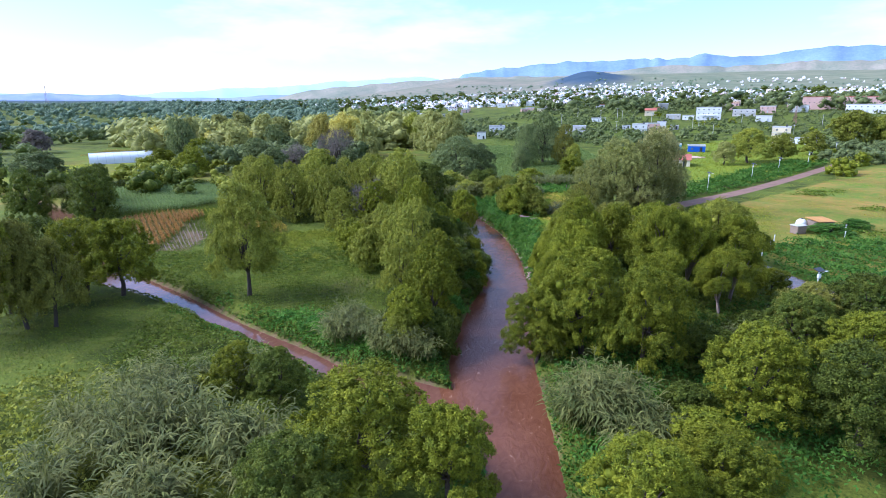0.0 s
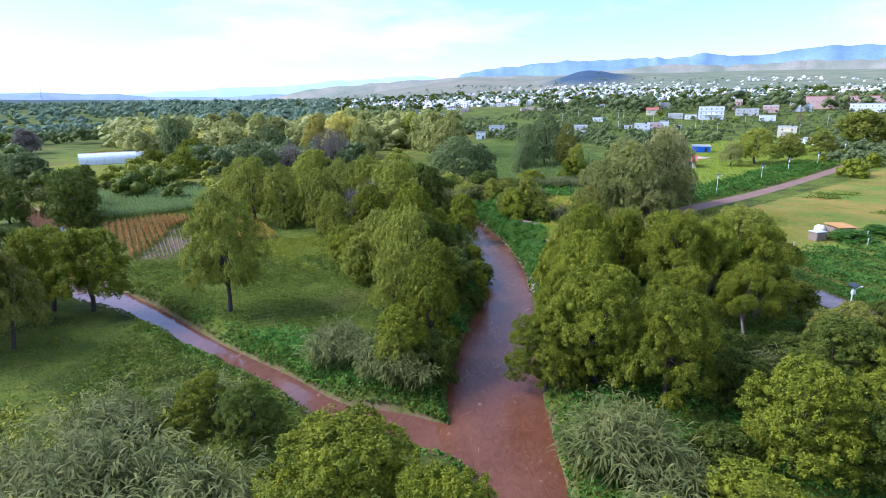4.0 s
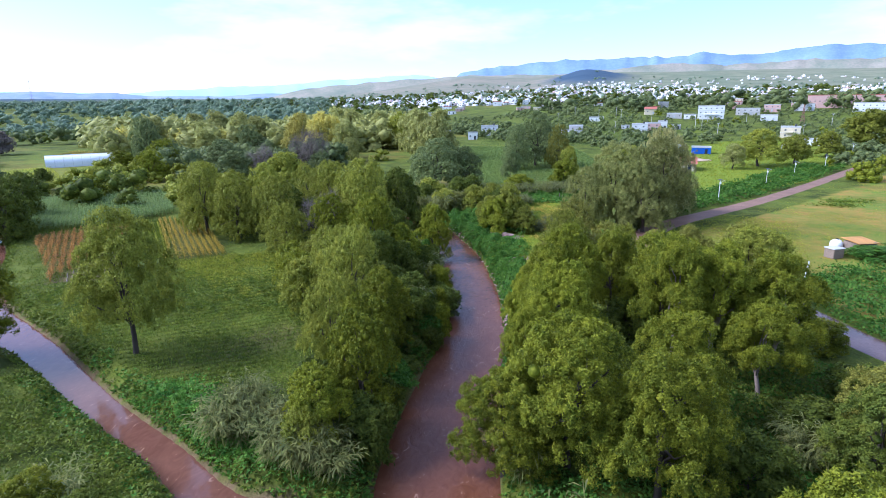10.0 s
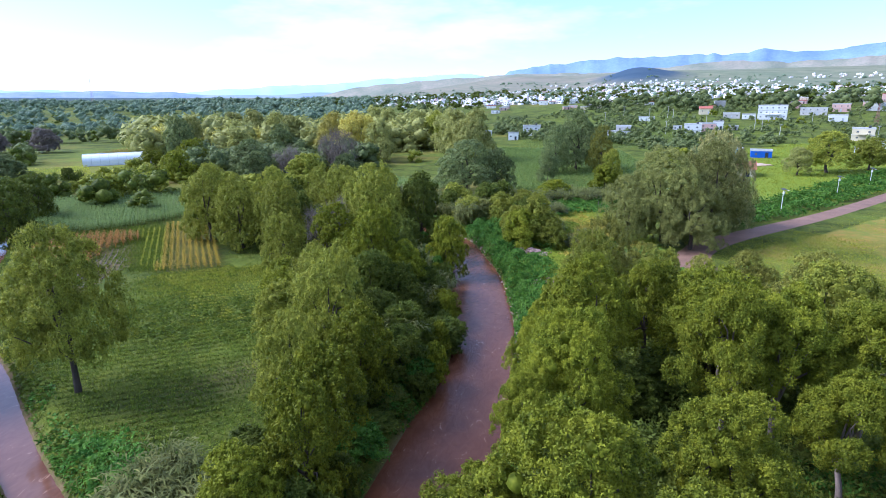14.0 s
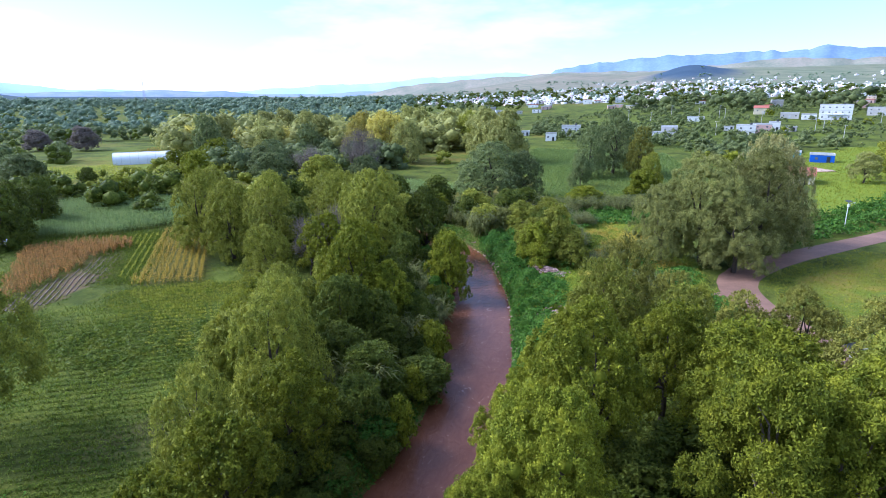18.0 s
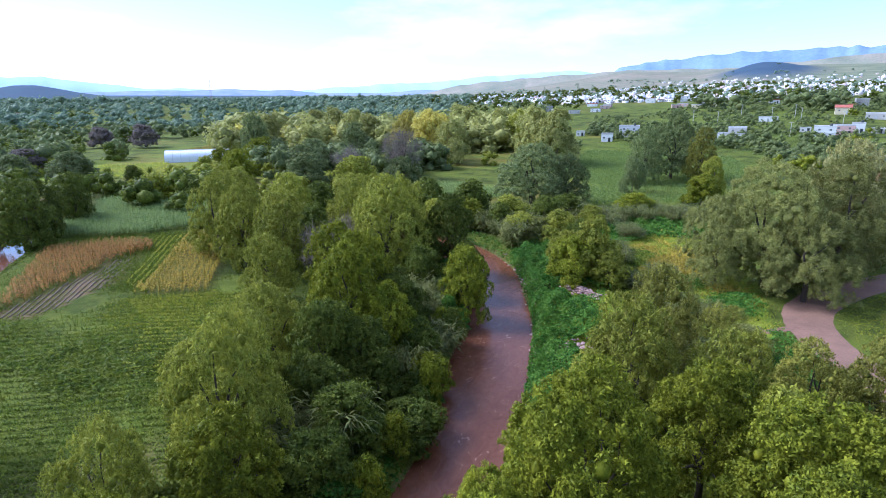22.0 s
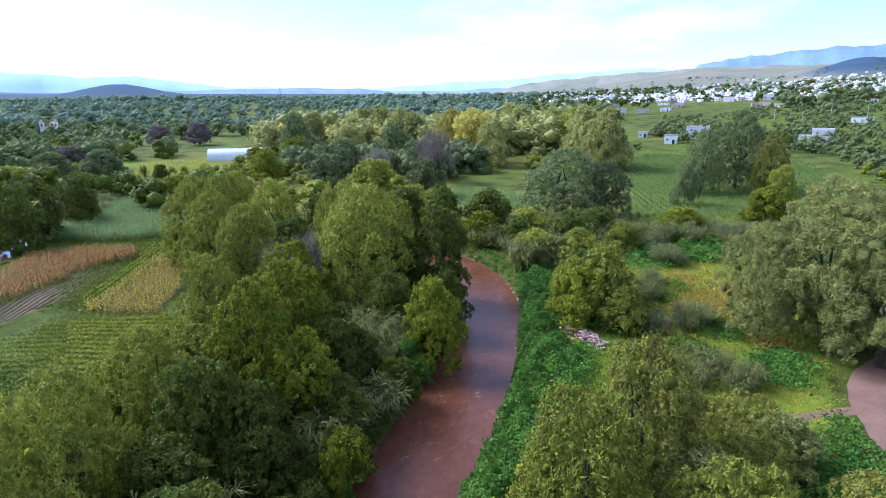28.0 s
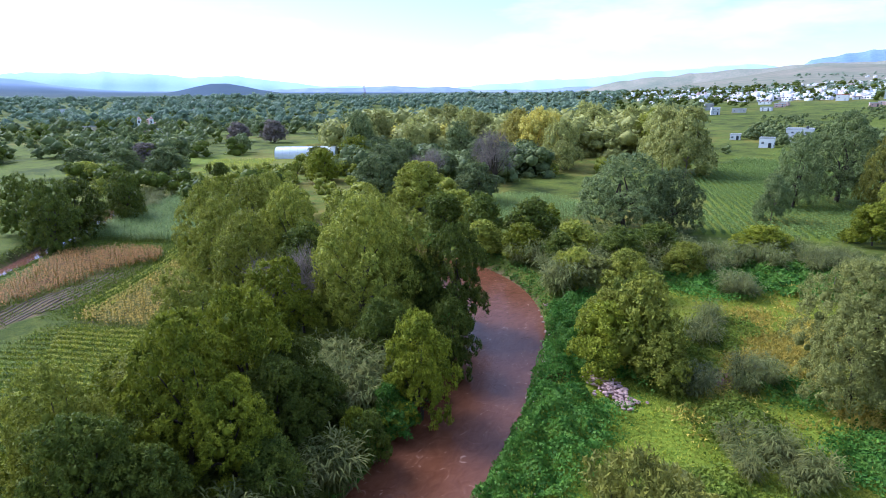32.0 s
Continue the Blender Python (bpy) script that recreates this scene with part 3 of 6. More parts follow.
att = g_mesh.color_attributes.new("cover_haze", "FLOAT_COLOR", "POINT")
att.data.foreach_set("color", cover_haze.astype(np.float32).ravel())
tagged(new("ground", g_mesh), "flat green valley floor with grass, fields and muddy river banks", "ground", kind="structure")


def ribbon(name, line, material, z, extra=0.0, on_land=False, across=6):
    """A band along a line, at a level or laid on the land."""
    t = unit(np.gradient(line[:, :2], axis=0))
    s = np.stack([t[:, 1], -t[:, 0]], 1)
    u = np.linspace(-1, 1, across + 1)
    xy = line[:, None, :2] + s[:, None] * (u[None, :, None] * (line[:, 2] + extra)[:, None, None])
    if on_land:
        zz = land(xy[..., 0].ravel(), xy[..., 1].ravel()).reshape(xy.shape[:2]) + z - 0.05 * np.abs(u)[None] ** 4
    else:
        zz = np.full(xy.shape[:2], z)
    v = np.concatenate([xy, zz[..., None]], -1).reshape(-1, 3)
    k = across + 1
    i = (np.arange(len(line) - 1)[:, None] * k + np.arange(across)).ravel()
    return mesh_from(name, v, np.stack([i, i + 1, i + k + 1, i + k], 1), material, True)


tagged(new("river", ribbon("river", RIVER_L, WATER, WATER_Z, 1.2)), "fast reddish-brown muddy river in flood", "river", kind="structure")
tagged(new("side_channel", ribbon("side_channel", CHANNEL_L, WATER_SLOW, WATER_Z - 0.006, 0.9)), "narrow muddy brown side channel reflecting the sky", "stream", kind="structure")
WET = int(np.argmax((ROAD_L[:, 1] < 104) & (ROAD_L[:, 0] < 60)))
tagged(new("road", ribbon("road", ROAD_L[:WET + 1], ROAD_DIRT, 0.05, 0, True)), "reddish dirt road curving past the big willow", "road", kind="structure")
tagged(new("road_flooded", ribbon("road_flooded", ROAD_L[WET:], TRACK_MUD, 0.05, 0, True)), "wet brown dirt track shining with standing water", "road", kind="structure")

FOOTPATH_L = smooth_line([(3, 109.5, 0.35), (10.9, 114.4, 0.5), (17.0, 119.0, 0.55), (22.4, 123.6, 0.6)], 1.0)
tagged(new("footpath", ribbon("footpath", FOOTPATH_L, ROAD_DIRT, 0.05, 0, True)), "narrow trodden earth path through the meadow", "path", kind="structure")

# ---- mountains beyond the valley ----
def range_mesh(name, r, profile, material, base=-20, seed=1):
    """A range of mountains: heights by bearing (degrees right of +y), with spurs."""
    az = np.arange(profile[0][0], profile[-1][0] + 0.01, 0.25)
    top = np.interp(az, [p[0] for p in profile], [p[1] for p in profile])
    rng = np.random.default_rng(seed)
    for step, amp in ((3.1, 0.030), (1.3, 0.022), (0.55, 0.012)):
        k = np.arange(az[0] - step, az[-1] + 2 * step, step)
        top = top * (1 + amp * np.interp(az, k + rng.uniform(-0.3, 0.3, len(k)) * step, rng.normal(size=len(k))))
    spur = sum(np.sin(az * q + rng.uniform(0, 6)) for q in (0.7, 1.13, 1.9)) / 3
    rows = []
    for k, (u, back) in enumerate(((0, -520), (0.3, -330), (0.62, -170), (1.0, 0), (0.7, 150))):
        a = np.radians(az)
        d = r + back + (42 * spur if 0 < k < 3 else 0)
        rows.append(np.stack([np.sin(a) * d, 20 + np.cos(a) * d, base + (top - base) * u], 1))
    v = np.concatenate(rows)
    k = len(az)
    i = (np.arange(len(rows) - 1)[:, None] * k + np.arange(k - 1)).ravel()
    return mesh_from(name, v, np.stack([i, i + 1, i + k + 1, i + k], 1), material, True)


# the blue is haze of distance put into the mountain's base colour
HILL_HAZE_BLUE = hill_material("haze_blue_mountain", [(0.3, G(0.17, 0.25, 0.40)), (0.5, G(0.23, 0.32, 0.48)), (0.7, G(0.31, 0.40, 0.55))])
HILL_TAN = hill_material("dry_grassy_ridge", [(0.3, G(0.16, 0.20, 0.15)), (0.45, G(0.26, 0.27, 0.20)), (0.6, G(0.36, 0.32, 0.25)), (0.72, G(0.42, 0.36, 0.29))], 0.006)
tagged(new("backdrop_ridge", range_mesh("backdrop_ridge", 3500, [(-29, 10), (-25.5, 50), (-22.3, 92), (-19.1, 119), (-14.7, 140), (-10.3, 150), (-6.4, 158), (-1.5, 158), (2.8, 163), (7.9, 190), (11.8, 196), (15.5, 190), (18.2, 200), (25.4, 196), (32, 200), (45, 190)], HILL_TAN, seed=9)),
       "long dry grassy ridge behind the town", "hills", kind="structure")
# low hills and skyline range: more haze painted in, paler with distance
HILL_HAZE_LILAC = hill_material("hazy_low_hills", [(0.3, G(0.22, 0.28, 0.42)), (0.5, G(0.29, 0.35, 0.48)), (0.7, G(0.40, 0.42, 0.50))], 0.01)
HILL_HAZE_PALE = hill_material("haze_pale_mountain", [(0.3, G(0.42, 0.57, 0.76)), (0.7, G(0.50, 0.64, 0.81))])
tagged(new("backdrop_mountains", range_mesh("backdrop_mountains", 4300, [(-10, 20), (-7.3, 205), (-4.8, 250), (-2.4, 284), (2.7, 292), (8.8, 286), (14.6, 288), (20.6, 298), (27.6, 310), (36, 325), (45, 300)], HILL_HAZE_BLUE)),
       "wooded mountains under low cloud, haze painted in as blue", "mountains", kind="structure")
tagged(new("backdrop_hills", range_mesh("backdrop_hills", 4350, [(-100, 60), (-80, 95), (-75, 88), (-70, 84), (-62, 72), (-56, 78), (-48, 94), (-43.3, 98), (-41, 84), (-38.6, 90), (-36, 70), (-29.5, 66), (-27, 82), (-22, 70), (-14, 60), (-6, 40)], HILL_HAZE_LILAC, seed=3)),
       "low hills along the far side of the valley, tinted with painted haze", "hills", kind="structure")
tagged(new("backdrop_far_range", range_mesh("backdrop_far_range", 4800, [(-100, 120), (-80, 190), (-72, 215), (-66, 205), (-58, 190), (-52, 120), (-38, 90), (-30, 130), (-24, 150), (-18, 190), (-12, 215), (-6, 150)], HILL_HAZE_PALE, seed=5)),
       "mountains on the skyline, paled by painted haze", "mountains", kind="structure")


# ---- trees ----
def crown_shell(soup, rng, lumps, leaves, length, width, droop, flat=0.6, core=0.74):
    """Lumps of foliage: rough cores with leaves all over their outsides."""
    c, r = np.array([k[0] for k in lumps], float), np.array([k[1] for k in lumps], float)
    for ci, ri in zip(c, r):
        soup.add(*as_tris(*ball(ci, ri * core, rng, 3 if leaves < 200 else 4)))
    heart = np.average(c, axis=0, weights=r.prod(1)) - np.array([0, 0, 0.25 * np.ptp(c[:, 2])])
    share = np.maximum(1, (leaves * (r.prod(1) ** (2 / 3)) / (r.prod(1) ** (2 / 3)).sum()).astype(int))
    for n, (ci, ri) in enumerate(zip(c, r)):
        d = unit(rng.normal(size=(int(share[n] * 1.7), 3)))
        d = d[d[:, 2] > rng.uniform(-1.0, 0.3, len(d))]
        p = ci + d * ri * rng.uniform(0.66, 1.34, (len(d), 1)) ** 0.9
        q = ((p[:, None] - c[None]) / r[None])
        hidden = ((q ** 2).sum(-1) < 0.62)
        hidden[:, n] = False
        keep = ~hidden.any(1)
        p, d = p[keep], d[keep]
        if len(p):
            soup.add(*leaf_tris(rng, p, unit(0.6 * unit(d / ri) + 0.7 * unit(p - heart) + np.array([0, 0, 0.15])), length, width, droop, flat))


def limbs(soup, rng, height, targets, r0, lean=0.3, sides=6):
    """A trunk that forks into limbs towards the targets."""
    fork = np.array([rng.normal() * lean, rng.normal() * lean, height * rng.uniform(0.22, 0.34)])
    mid = fork * 0.5 + np.array([rng.normal() * 0.1, rng.normal() * 0.1, 0])
    soup.add(*tube([(0, 0, -0.4), (0, 0, 0.1), mid, fork, fork * 1.08], [r0 * 1.5, r0 * 1.1, r0 * 0.9, r0 * 0.8, r0 * 0.55], sides))
    for t in targets:
        t = np.asarray(t, float)
        k1 = fork + (t - fork) * 0.35 + rng.normal(size=3) * 0.25 + np.array([0, 0, 0.25])
        k2 = fork + (t - fork) * 0.7 + rng.normal(size=3) * 0.25 + np.array([0, 0, 0.2])
        soup.add(*tube([fork * 0.94, k1, k2, t], [r0 * 0.55, r0 * 0.38, r0 * 0.22, r0 * 0.06], max(4, sides - 1)))


def dome_lobes(rng, count, z0, z1, wide, r0, r1, tall=1.0, low=0.0):
    """Rounded leaf masses spread over a dome from z0 to z1; low: share of skirts near the foot."""
    out = [((rng.uniform(-0.4, 0.4) * r1, rng.uniform(-0.4, 0.4) * r1, z1 - 0.25 * r1), (r1, r1, r1 * tall))]
    for k in range(count):
        u = (k + 0.5) / count
        a = k * 2.39996 + rng.uniform(-0.35, 0.35)
        z = z1 - (z1 - z0) * u ** (1.15 - low) + rng.uniform(-0.35, 0.35)
        f = np.clip((z - z0) / (z1 - z0 + 1e-6), 0, 1)
        rad = wide * np.sqrt(max(0.0, 1 - (1.08 * f - 0.12) ** 2)) * (rng.uniform(0.35, 0.75) if k % 3 == 2 else rng.uniform(0.82, 1.05))
        s = rng.uniform(r0, r1)
        out.append(((rad * np.cos(a), rad * np.sin(a), z), (s, s, s * tall)))
    return out


def leafy(soup, rng, lobes, leaves, tufts, tuft, length, width, rise, tall=1.0, loose=1.08, core=0.54):
    """Lobes set all over with small tufts, and the tufts with single leaves that point outwards and up."""
    c, r = np.array([k[0] for k in lobes], float), np.array([k[1] for k in lobes], float)
    core = core if leaves < 15000 else core * 0.55
    for ci, ri in zip(c, r):
        soup.add(*as_tris(*ball(ci, ri * core, rng, 5, 8)))
    heart = np.average(c, axis=0, weights=r.prod(1)) - np.array([0, 0, 0.2 * np.ptp(c[:, 2])])
    w = r.prod(1) ** (2 / 3)
    i = rng.choice(len(c), tufts * 2, p=w / w.sum())
    d = unit(rng.normal(size=(len(i), 3)))
    d[:, 2] = np.where(d[:, 2] < -0.35, -d[:, 2], d[:, 2])
    tc = c[i] + d * r[i] * rng.uniform(0.82, 1.10, (len(i), 1))
    q = (((tc[:, None] - c[None]) / r[None]) ** 2).sum(-1)
    q[np.arange(len(i)), i] = 9
    tc, d = tc[q.min(1) > 0.72][:tufts], d[q.min(1) > 0.72][:tufts]
    o = unit(0.8 * d + 0.5 * unit(tc - heart) + np.array([0, 0, 0.30]))
    tr = tuft * rng.uniform(0.65, 1.35, (len(tc), 1))
    j = rng.integers(0, len(tc), leaves)
    dl = unit(rng.normal(size=(leaves, 3)) + o[j] * 1.0)
    p = tc[j] + dl * tr[j] * np.array([1, 1, tall]) * rng.uniform(0.45, loose, (leaves, 1))
    n = unit(0.5 * dl + 0.5 * o[j] + rng.normal(size=(leaves, 3)) * 0.68)
    way = 0.9 * dl + rng.normal(size=(leaves, 3)) * 0.55 + np.array([0, 0, rise])
    way = unit(way - (way * n).sum(1, keepdims=True) * n)
    side = np.cross(n, way)
    ln, wd = length * rng.uniform(0.6, 1.4, (leaves, 1)), width * rng.uniform(0.7, 1.3, (leaves, 1))
    v = np.stack([p + side * wd - way * ln * 0.3, p - side * wd - way * ln * 0.3, p + way * ln * 0.7], 1).reshape(-1, 3)
    soup.add(v, np.arange(leaves * 3).reshape(-1, 3))


def tree_parts(style, seed, leaves):
    """Trunk and crown meshes of a tree 10 m high and about 9 m wide."""
    rng = np.random.default_rng(seed + 10 * len(style))
    crown, trunk = Soup(), Soup()
    k = (20000 / leaves) ** 0.5
    fine = min(1.0, (leaves / 20000) ** 0.5)
    if style == "bare":         # dead crown: a haze of twigs
        lobes = []
        for _ in range(26):
            a, u = rng.uniform(0, 2 * np.pi), rng.uniform(0, 1) ** 0.5
            z = rng.uniform(3.2, 9.0)
            rad = 3.6 * u * (1 - 0.06 * abs(z - 6) ** 1.5)
            s = rng.uniform(0.7, 1.2)
            lobes.append(((rad * np.cos(a), rad * np.sin(a), z), (s, s, s * 1.1)))
        crown_shell(crown, rng, lobes, leaves, 2.2, 0.05, -0.5, 0.2, 0.03)
        limbs(trunk, rng, 10, [q[0] for q in sorted(lobes, key=lambda q: -q[0][2])[::2][:13]], 0.26)
        return trunk, crown
    if style == "broad":        # heavy rounded boughs with dark gaps between, skirts low down
        lobes = dome_lobes(rng, 26, 1.7, 8.5, 3.55, 0.85, 1.5, 0.95, 0.15)
        leafy(crown, rng, lobes, leaves, int(680 * fine) + 60, 0.36 / fine ** 0.5, 0.26 * k, 0.082 * k, 0.3, 1.1, 1.15)
        girth = 0.26
    elif style == "willow":     # an upright dome of fine rising plumes
        lobes = dome_lobes(rng, 42, 0.9, 8.4, 3.5, 0.8, 1.4, 0.95, 0.4)
        leafy(crown, rng, lobes, leaves, int(820 * fine) + 60, 0.31 / fine ** 0.5, 0.26 * k, 0.060 * k, 0.9, 1.3, 1.2, 0.5)
        girth = 0.26
    elif style == "lone":       # feathery crown high on a bare forked trunk
        lobes = dome_lobes(rng, 36, 2.3, 8.6, 3.5, 0.6, 1.1, 1.05, 0.1)
        leafy(crown, rng, lobes, leaves, 640, 0.34, 0.28 * k, 0.062 * k, 0.9, 1.35, 1.35, 0.45)
        girth = 0.24
    elif style == "tall" and y < 90:       # open crown in separate masses on several visible limbs
        lobes = dome_lobes(rng, 20, 4.0, 8.8, 3.3, 0.7, 1.2, 0.95)
        leafy(crown, rng, lobes, leaves, int(460 * fine) + 50, 0.40 / fine ** 0.5, 0.26 * k, 0.08 * k, 0.3, 1.1, 1.25, 0.5)
        girth = 0.24
    else:                       # bush, leafy to the ground
        lobes = dome_lobes(rng, 20, 1.0, 7.6, 3.5, 1.0, 1.7, 1.05)
        leafy(crown, rng, lobes, leaves, int(460 * fine) + 50, 0.55 / fine ** 0.5, 0.26 * k, 0.085 * k, 0.3, 1.1)
        girth = 0.14
    tops = sorted(lobes, key=lambda q: -q[0][2])[:: max(2, len(lobes) // 9)][:9]
    limbs(trunk, rng, 10, [q[0] for q in tops], girth)
    return trunk, crown


TREE_MESH = {}


def tree_meshes(style, seed, leaves):
    key = (style, seed, leaves)
    if key not in TREE_MESH:
        t, c = tree_parts(style, seed, leaves)
        TREE_MESH[key] = (t.mesh("trunk", BARK, True), c.mesh("crown", LEAF_BROAD))
    return TREE_MESH[key]


def tree(x, y, top, width, style, leaf, label, leaves=9000, seed=None, category="tree", group="", name=None, sink=0.0):
    """A tree with its foot on the land at x, y, its crown reaching the height top."""
    rnd = random.Random(int(x * 13.7 + y * 71.3))
    z = float(land(np.array([x]), np.array([y]))[0]) - 0.05 - sink
    if style != "bare":
        leaves = min((64000, 40000, 22000, 10000, 4000, 1800), key=lambda q: abs(math.log(q / leaves)))
    tm, cm = tree_meshes(style, rnd.randrange(1, 4) if seed is None else seed, leaves)
    ob = thing(name or ("bush" if style == "bush" else "tree"), x, y, z, label, category, group, turn=rnd.uniform(0, 360))
    ob.scale = (width / 9.2, width / 9.2, (top - z) / 9.7)
    trunk = part("trunk", tm, ob)
    if style == "tall":
        trunk.material_slots[0].link = "OBJECT"
        trunk.material_slots[0].material = BARK_PALE
    crown = part("crown", cm, ob)
    crown.material_slots[0].link = "OBJECT"
    crown.material_slots[0].material = leaf
    return ob


R_GROUP, L_GROUP = "trees along the river's east bank", "trees along the river's west bank"
# east bank, nearest first: x, y, top, width
BROAD_LABEL = "broad-leaved riverside tree with lumpy yellow-green crown"
for x, y, top, w, leaf in (
        (7, 30, 6.5, 8, LEAF_BROAD), (12, 33, 6.0, 8, LEAF_BROAD), (18, 44, 8.6, 9, LEAF_BROAD), (24, 41, 8.5, 9, LEAF_DARK), (29, 50, 8, 9, LEAF_BROAD),
        (34, 60, 8.5, 9, LEAF_DARK), (26, 56, 7.5, 8, LEAF_DARK), (29, 61, 7.0, 8, LEAF_OLIVE), (5.4, 56.0, 11.2, 10.5, LEAF_BROAD), (11.0, 52.5, 10.6, 9, LEAF_BROAD), (0.9, 56.3, 6.8, 8.5, LEAF_BROAD), (2.6, 66, 8.4, 6, LEAF_BROAD), (2.4, 75, 8.0, 6, LEAF_BROAD), (2.6, 84, 7.0, 5.5, LEAF_BROAD),
        (14, 62, 9.6, 8.5, LEAF_BROAD), (5.2, 69, 11.3, 8.5, LEAF_BROAD), 
        (6.2, 79, 12.3, 9.5, LEAF_BROAD), (17, 82, 11.6, 10, LEAF_BROAD), (12, 87, 10.5, 8, LEAF_BROAD),
        (27, 84, 11.5, 10, LEAF_WILLOW)):
    tree(x, y, top, w, "broad", leaf, BROAD_LABEL, 64000 if 48 < y < 76 and x < 19 else 40000 if y < 90 else 22000, group=R_GROUP)
for x, y, top, w in ((16.2, 73, 12.6, 9.5), (20.3, 74.5, 12.0, 9.5), (25.5, 74, 11.2, 10), (22.5, 68, 8.6, 8)):
    tree(x, y, top, w, "tall", LEAF_BROAD, "open-crowned riverside tree with pale forked trunk", 64000, group=R_GROUP)
for x, y, top, w, leaf in ((7.0, 95, 11.6, 8.5, LEAF_WILLOW), (8.2, 102, 12.0, 8.5, LEAF_OLIVE), (19.5, 99, 8.0, 7, LEAF_OLIVE), (29, 93, 10.8, 10.5, LEAF_OLIVE), (24.5, 100, 8.6, 7.5, LEAF_OLIVE),
                           (14, 95, 9.5, 7.5, LEAF_WILLOW), (13.5, 106, 7.5, 6.5, LEAF_OLIVE)):
    tree(x, y, top, w, "willow", leaf, "grey-green willow with fine leaves beside the river", 22000, group=R_GROUP)
# the great willow at the road's bend
for x, y, top, w in ((20, 137.5, 17.0, 16), (28, 143, 17.8, 16), (13.8, 136.5, 12.5, 11), (24, 133, 12, 12)):
    tree(x, y, top, w, "willow", LEAF_GREY, "large spreading grey-green willow at the bend of the dirt road", 64000, group="willows at the bend")

# west bank
for x, y, top, w, leaf in (
        (-11.0, 33, 8.5, 11, LEAF_BROAD), (-5.0, 31, 7.6, 7, LEAF_BROAD), (-14, 27, 7, 8, LEAF_DARK),
        (-11.0, 60, 9.2, 6.5, LEAF_BROAD), (-12.5, 66, 8.6, 7, LEAF_BROAD), (-12.5, 73, 8.8, 7, LEAF_BROAD),
        (-20.5, 97, 11.8, 8.5, LEAF_BROAD), (-18, 90, 9.0, 7, LEAF_DARK), (-22.5, 103, 11.5, 8, LEAF_BROAD), (-14.5, 114, 8.2, 7, LEAF_BROAD), (-13.2, 56.0, 6.5, 6, LEAF_BROAD), (-22, 42, 5.0, 5.5, LEAF_DARK), (-27, 44, 4.4, 5, LEAF_BROAD), (-17.5, 122, 6.5, 6.0, LEAF_DARK), (-15.5, 92, 7, 6, LEAF_DARK), (-16.5, 98, 8.0, 6.5, LEAF_BROAD), (-18, 102.5, 7.5, 6.0, LEAF_DARK), (-20.5, 106, 7.0, 6.0, LEAF_DARK),
        (-33, 113, 9.5, 8.5, LEAF_BROAD), (-24, 131, 11, 9, LEAF_DARK)):
    tree(x, y, top, w, "broad", leaf, BROAD_LABEL, 40000 if y < 50 else 22000, group=L_GROUP)
for x, y, top, w, leaf in (
        (-17.2, 78, 12.6, 8.5, LEAF_WILLOW), (-17, 69, 10.0, 6.5, LEAF_WILLOW), (-21, 83, 11.0, 8, LEAF_WILLOW), (-25, 91, 9.5, 7.5, LEAF_WILLOW),
        (-13.5, 54.5, 5.0, 4.5, LEAF_WILLOW), (-54, 119, 13.3, 10, LEAF_WILLOW), (-62.5, 122, 14.5, 11, LEAF_WILLOW), (-45, 117, 12.5, 10, LEAF_WILLOW),
        (-53, 129, 13.5, 11, LEAF_WILLOW), (-70, 134, 13, 11, LEAF_WILLOW), (-76, 141, 12.5, 10, LEAF_WILLOW), (-38, 106, 9.5, 8, LEAF_WILLOW),
        (-29.5, 121.5, 15.3, 13, LEAF_WILLOW), (-37, 127, 14.2, 11, LEAF_WILLOW), (-30, 129, 13.0, 10, LEAF_WILLOW), (-42, 134, 12.5, 10, LEAF_WILLOW), (-49, 142, 12.2, 10, LEAF_WILLOW)):
    tree(x, y, top, w, "willow", leaf, "willow with fine olive-green foliage", 22000, group=L_GROUP)
# the lone tree in the field and the row by the side channel
tree(-38.9, 69.0, 15.1, 11.5, "lone", LEAF_WILLOW, "lone feathery willow standing in the green field", 40000)
for x, y, top, w, leaf in ((-62.5, 52.0, 16, 10.5, LEAF_BROAD), (-59.7, 54, 13, 9.5, LEAF_OLIVE), (-56.9, 55.2, 11, 8.5, LEAF_OLIVE), (-56.6, 66.5, 11, 12, LEAF_BROAD), (-62, 66, 11.2, 12, LEAF_BROAD), (-70, 66, 11, 11, LEAF_DARK), (-66, 58, 12, 10, LEAF_OLIVE)):
    tree(x, y, top, w, "lone", leaf, "slender dark-trunked tree by the side channel", 22000, group="trees by the side channel")
for x, y, top, w in ((-100, 113, 12.5, 11), (-107, 119, 11.5, 11), (-117, 113, 12, 10), (-113, 130, 11, 9)):
    tree(x, y, top, w, "willow", LEAF_DARK, "dark willow beside the brown water", 10000, group="trees by the brown water")

for x, y, top, w in ((-36.5, 114.5, 8.0, 5.5), (-34.5, 117, 9.0, 5)):
    tree(x, y, top, w, "bare", LEAF_PURPLE, "leafless purplish-grey shrub among the willows", 1400, group="dead shrubs on the west bank")

